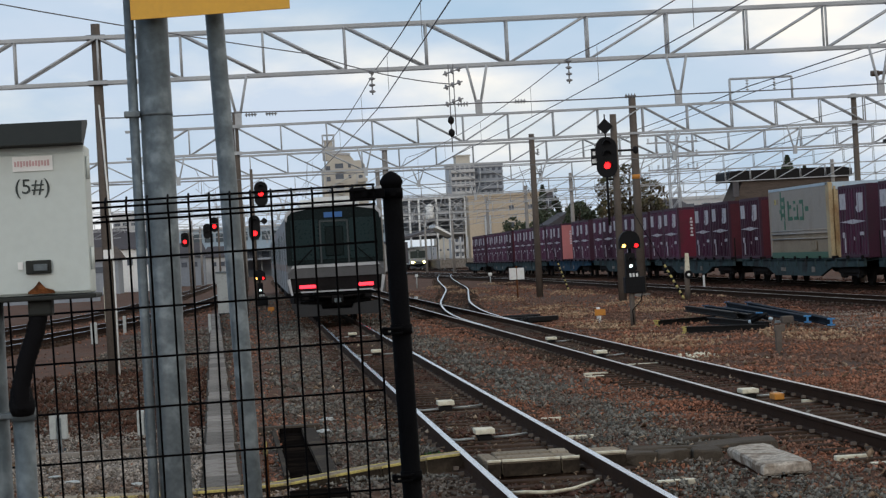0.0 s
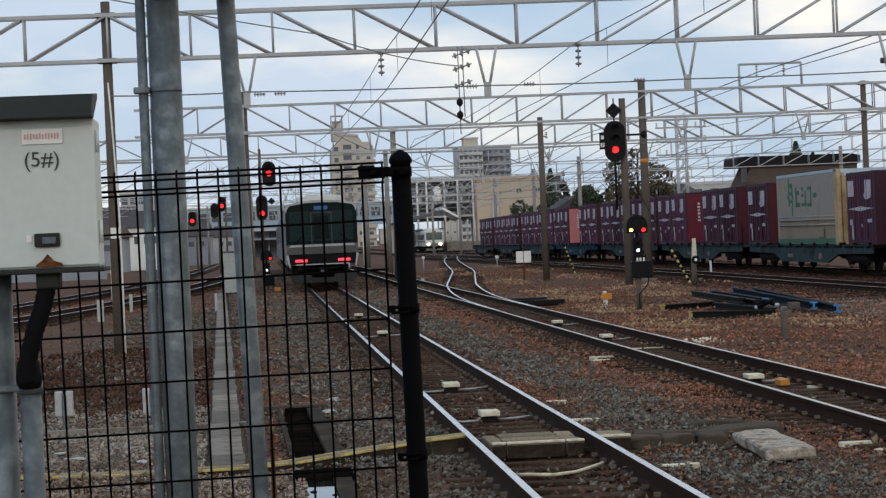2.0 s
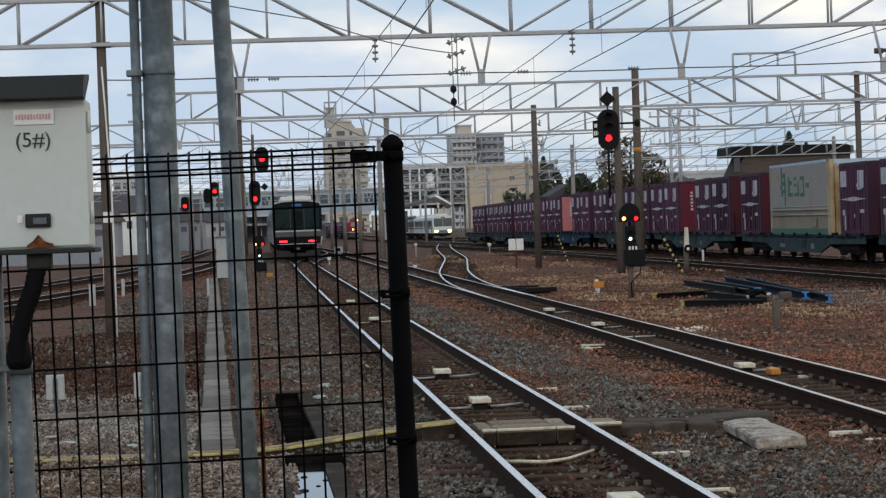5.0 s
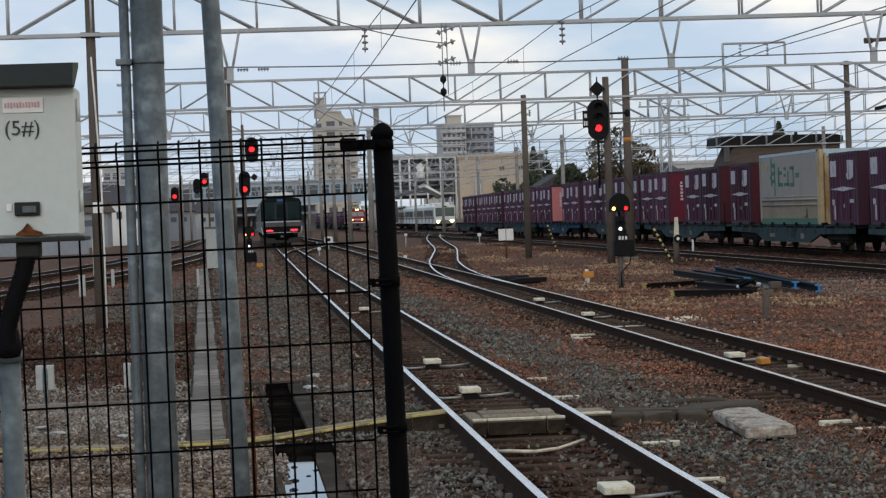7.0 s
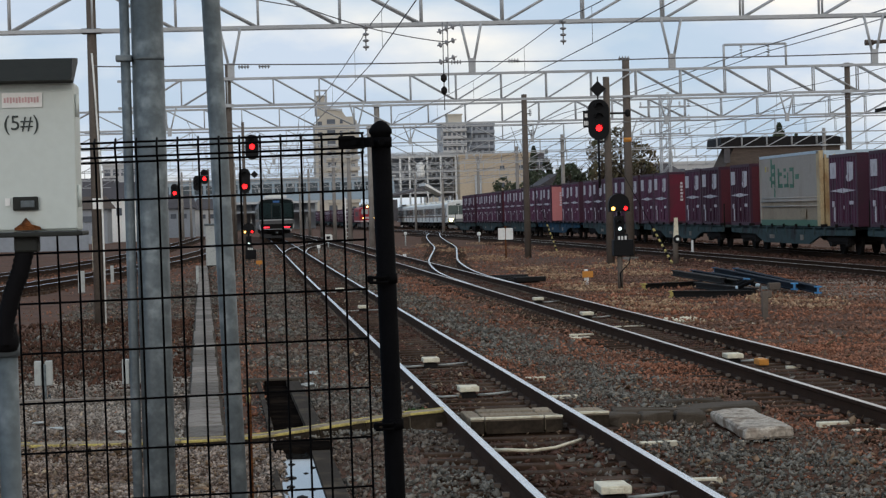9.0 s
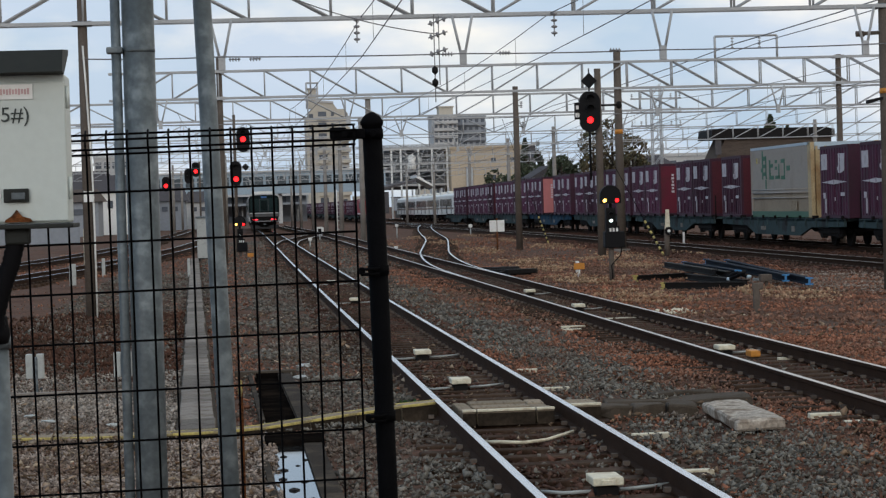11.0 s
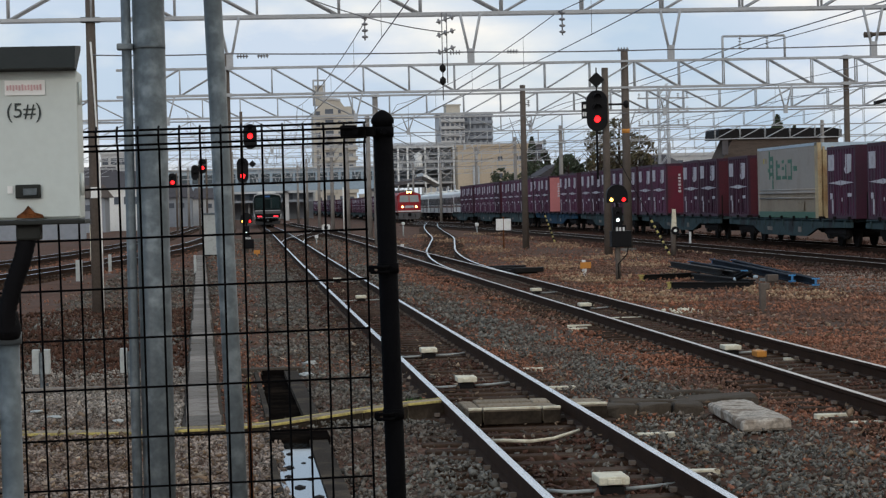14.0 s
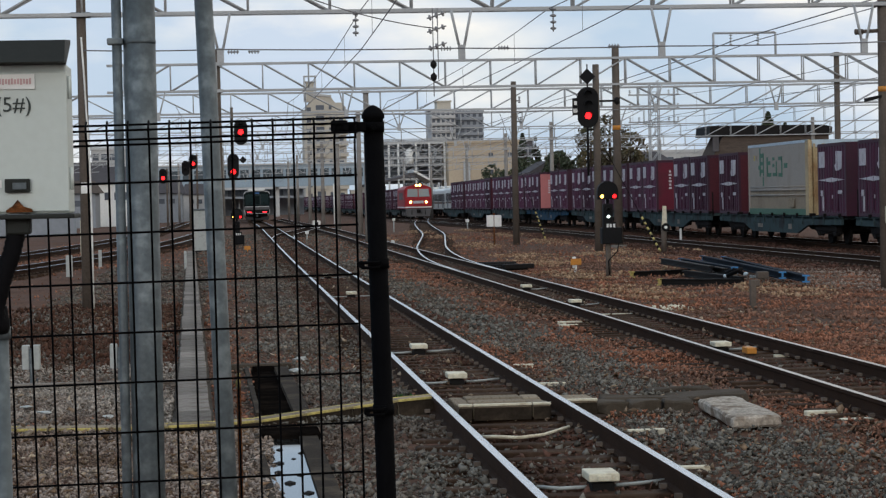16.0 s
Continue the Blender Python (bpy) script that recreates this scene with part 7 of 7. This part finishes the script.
# ---- ballast and litter ----
def scatter(name, n, area, size, material, label, flat=0.8, seed=1, keep=None, lift=0.0):
    """Many small angular stones as one mesh."""
    rng = np.random.default_rng(seed)
    x = rng.uniform(area[0], area[1], n)
    y = rng.uniform(area[2], area[3], n)
    if keep is not None:
        k = keep(x, y, rng.uniform(0, 1, n))
        x, y = x[k], y[k]
        n = len(x)
    base = np.array([(1, 0, 0), (-1, 0, 0), (0, 1, 0), (0, -1, 0), (0, 0, 1), (0, 0, -1)], float)
    tri = np.array([(0, 2, 4), (2, 1, 4), (1, 3, 4), (3, 0, 4), (2, 0, 5), (1, 2, 5), (3, 1, 5), (0, 3, 5)])
    s = rng.uniform(0.5, 1.5, (n, 1, 3)) * (size[0] + (size[1] - size[0]) * rng.uniform(0, 1, (n, 1, 1)) ** 2) * np.array([1, 1, flat])
    v = (base[None] + rng.uniform(-0.62, 0.62, (n, 6, 3))) * s
    a = rng.uniform(0, 2 * np.pi, n)
    b = rng.uniform(-1.1, 1.1, n)
    ca, sa, cb, sb = np.cos(a)[:, None], np.sin(a)[:, None], np.cos(b)[:, None], np.sin(b)[:, None]
    vy = v[..., 1] * cb - v[..., 2] * sb
    vz = v[..., 1] * sb + v[..., 2] * cb
    vx = v[..., 0] * ca - vy * sa
    vy = v[..., 0] * sa + vy * ca
    z0 = np.array([gz(t) for t in y]) - 0.205 + lift + 0.035 * np.sin(x * 2.3 + y * 0.7) * np.cos(y * 1.3) + rng.uniform(0, 0.03, n)
    z0 -= 0.010 * ((np.abs(x - 2.487) < 0.55) | (np.abs(x - 6.38) < 0.55)) * (y < 60)
    P = np.stack([vx + x[:, None], vy + y[:, None], vz + z0[:, None]], -1).reshape(-1, 3)
    F = (tri[None] + (np.arange(n) * 6)[:, None, None]).reshape(-1, 3)
    me = bpy.data.meshes.new(name)
    me.vertices.add(len(P))
    me.vertices.foreach_set("co", P.ravel())
    me.loops.add(F.size)
    me.loops.foreach_set("vertex_index", F.ravel().astype(np.int32))
    me.polygons.add(len(F))
    me.polygons.foreach_set("loop_start", np.arange(0, F.size, 3, dtype=np.int32))
    me.update(calc_edges=True)
    me.materials.append(M[material])
    return tagged(new(name, me), label, "ballast stones", "", "stuff")


def grey_zone(x, y, u):
    """Fresher grey ballast beside the main track and in patches."""
    p = 0.97 * np.exp(-((x - 4.3 + 0.012 * (y - 20) - 0.15 * np.sin(y * 0.7)) / 0.56) ** 2) + 0.9 * np.exp(-((x - 1.0) / 0.75) ** 2) * (0.7 + 0.3 * np.sin(y * 0.8)) + 0.35 * (x < -0.6) * (y > 21.3) + 0.1 * (np.sin(x * 1.7 + y * 0.35) > 0.7) + 0.9 * (x > 0.72) * (x < 1.85) * (y < 25) + 0.8 * np.exp(-((x - 4.0) / 0.9) ** 2) * (y < 21)
    return u < np.clip(p, 0, 1)


def brown_zone(x, y, u):
    return (~grey_zone(x, y, u) | (u > 0.9)) & ~oily_zone(x, y)


def oily_zone(x, y):
    """Between the rails of the two near tracks, where oil and brake dust have darkened the stones."""
    return (np.abs(x - 2.487) < 0.58 + 0.05 * np.sin(y * 3) + 0.5 * np.clip((y - 28) / 12, 0, 1)) | (np.abs(x - 6.38) < 0.5)


def clear(x, y):
    """Keeps stones out of the trough, the drain and off the walkway."""
    t = (np.abs(x + 0.395 + (y - 21) * 0.0176) < 0.2) & (y > 21.3)
    d = (np.abs(x - 0.46) < 0.25) & (y < 20.5)
    d |= (np.abs(x - 0.42) < 0.22) & (y > 22.3) & (y < 28.7)
    w = ((x > 2.0) & (x < 3.5) & (y > 21.2) & (y < 22.75)) | ((x > 3.4) & (x < 4.6) & (y > 21.55) & (y < 22.4)) | ((x > 4.35) & (x < 4.95) & (y > 20.05) & (y < 22.4))
    return ~(t | d | w)


def clear_far(x, y, u):
    return (u > 0.3 + 0.3 * np.sin(x * 0.8 + y * 0.11)) & (np.abs(x + 0.395 + (y - 21) * 0.0176) > 0.2)


scatter("ballast_oily", 52000, (1.35, 7.0, 14, 70), (0.014, 0.04), "stone_oily", "dark oil-stained ballast between the rails", 0.55, 12, lambda x, y, u: oily_zone(x, y) & clear(x, y))
scatter("ballast_brown", 100000, (-4.2, 9.5, 14, 34), (0.008, 0.029), "stone_brown", "brown rust-stained ballast stones", 0.8, 2, lambda x, y, u: brown_zone(x, y, u) & clear(x, y) & (((x > 1.9) | (u < 0.5)) & ((x > 0.3) | (y > 29) | (u < np.where(y < 21.3, 0.12, 0.45)))))
scatter("ballast_grey", 90000, (-4.2, 9.5, 14, 34), (0.010, 0.029), "stone_grey", "grey broken ballast stones", 0.8, 3, lambda x, y, u: grey_zone(x, y, u) & clear(x, y), 0.015)
scatter("ballast_brown", 70000, (-7, 15.5, 34, 75), (0.011, 0.040), "stone_brown", "brown rust-stained ballast stones", 0.7, 4, lambda x, y, u: brown_zone(x, y, u) & clear(x, y) & ((x > 1.8) | (u < 0.4)))
scatter("ballast_grey", 60000, (-4, 7, 34, 78), (0.014, 0.045), "stone_grey", "grey broken ballast stones", 0.7, 5, lambda x, y, u: grey_zone(x, y, u) & clear(x, y), 0.01)
scatter("ballast_brown", 24000, (-9, 15.5, 75, 135), (0.016, 0.05), "stone_brown", "brown rust-stained ballast stones", 0.6, 8, clear_far)
scatter("ballast_grey", 16000, (-1.5, 8, 78, 150), (0.022, 0.055), "stone_grey", "grey broken ballast stones", 0.6, 22, lambda x, y, u: (u < 0.75) & clear(x, y))
scatter("ballast_oily", 16000, (1.75, 7.1, 70, 150), (0.02, 0.05), "stone_oily", "dark oil-stained ballast between the rails", 0.55, 23, lambda x, y, u: oily_zone(x, y))
scatter("ballast_oily", 26000, (15, 26, 50, 150), (0.025, 0.075), "stone_oily", "dark soiled ballast along the freight sidings", 0.6, 13)
scatter("ballast_pale", 44000, (-4.2, -0.55, 21.3, 30), (0.007, 0.022), "stone_pale", "pale sandy gravel and chips", 0.7, 9, lambda x, y, u: (u < 0.62 + 0.35 * np.sin(y * 0.9 + x)) & clear(x, y), 0.028)
scatter("dry_weeds", 15000, (-5.5, -0.7, 28.5, 48), (0.012, 0.034), "dry_weed", "low dead reddish weeds on the ballast", 1.5, 10, lambda x, y, u: (u < 0.55 + 0.4 * np.sin(x * 1.3 + y * 0.5)) & clear(x, y), 0.03)
scatter("dry_grass", 15000, (7.6, 13, 40, 82), (0.015, 0.045), "dry_grass", "patches of dry straw-coloured grass on the ballast", 0.9, 11, lambda x, y, u: u < np.clip(np.sin(x * 1.1 + y * 0.23) * np.cos(y * 0.31 - x), 0, 1), 0.03)
scatter("dry_grass", 16000, (8.0, 19.5, 72, 150), (0.02, 0.06), "dry_grass", "patches of dry straw-coloured grass along the sidings", 0.7, 21, lambda x, y, u: u < np.clip(np.sin(x * 0.7 + y * 0.13) * np.cos(y * 0.17 - x), 0, 1), 0.02)
scatter("soil_crumbs", 12000, (10.8, 17.5, 42, 64), (0.010, 0.034), "soil_crumb", "bare patch of grey sandy soil beside the beams", 0.5, 31, lambda x, y, u: (((x - 14.3) / 2.6) ** 2 + ((y - 52) / 8) ** 2 < 0.5 + 0.7 * u), 0.03)
scatter("soil_crumbs", 34000, (-4.2, 0.3, 14, 21.3), (0.006, 0.024), "soil_crumb", "brown crumbly soil with small stones", 0.6, 15, None, 0.02)
scatter("dry_leaf_litter", 1800, (-4.2, 0.25, 14, 21.2), (0.012, 0.042), "litter", "scattered dry leaves and pale chips on the soil", 0.2, 16, None, 0.045)
scatter("dry_leaf_litter", 9000, (-4.2, 10, 14, 60), (0.012, 0.038), "litter", "scattered dry leaves and pale chips on the ballast", 0.15, 6, lambda x, y, u: clear(x, y) & (np.sin(x * 0.9 + y * 0.2) > -0.2), 0.05)
scatter("weed_tuft", 60, (1.62, 1.80, 22.5, 23.4), (0.01, 0.03), "grass", "small tuft of green weeds by the rail", 1.4, 7, None, 0.07)


# ---- motion ----
def path_table(pts):
    line = along(pts, 1.0)
    d = np.r_[0, np.cumsum(np.hypot(*np.diff(line, axis=0).T))]
    return line, d


def on_path(tab, s, back):
    """The pose of a vehicle centred at s along a path, its near end pointing down the path's start."""
    line, d = tab
    p = np.array([np.interp(s, d, line[:, k]) for k in (0, 1)])
    a = np.array([np.interp(s - 7, d, line[:, k]) for k in (0, 1)])
    b = np.array([np.interp(s + 7, d, line[:, k]) for k in (0, 1)])
    t = b - a
    return pose(p[0], p[1], gz(p[1]), 0, 0, math.degrees(math.atan2(-t[0], t[1])))


def motions():
    times = [0, 1, 2, 3, 4, 5, 6.5, 7.5, 9, 10.5, 12, 13, 14.5, 16]
    tail_y = [70.2, 81.5, 95, 109.5, 124, 138, 159, 173, 195, 217, 234, 243.5, 255, 264]
    main = path_table([(2.487, 3), (2.487, 80), (2.6, 130), (2.78, 185), (2.85, 230), (2.95, 280), (3.3, 330), (5, 420), (8, 520)])
    for i, car in enumerate(tail_train):
        walk(car, [(t, on_path(main, y - 3 + 9.75 + i * 20.0, 1)) for t, y in zip(times, tail_y)])
    # white train: how far down the line its front stands
    wp = path_table(WHITE_PATH[::-1])
    front = [float(np.interp(394 - 10.5 * t, wp[0][:, 1], wp[1])) for t in times]
    for i, car in enumerate(white_train):
        walk(car, [(t, on_path(wp, f + 9.75 + i * 20.0, 1)) for t, f in zip(times, front)])
    lp = path_table(LOCO_PATH)
    ly = [548, 530, 512, 493, 475, 457, 428, 409, 381, 352, 324, 305, 276.5, 248]
    keys = [float(np.interp(y, lp[0][:, 1], lp[1])) for y in ly]
    walk(loco, [(t, on_path(lp, s + 9.5, 1)) for t, s in zip(times, keys)])
    for ob, back in freight:
        up = Matrix.Translation((0, 0, 1.0 if ob.name.startswith("freight_container") else 0.0))
        walk(ob, [(t, up @ on_path(lp, s + 9.5 + back, 1)) for t, s in zip(times, keys)])


motions()
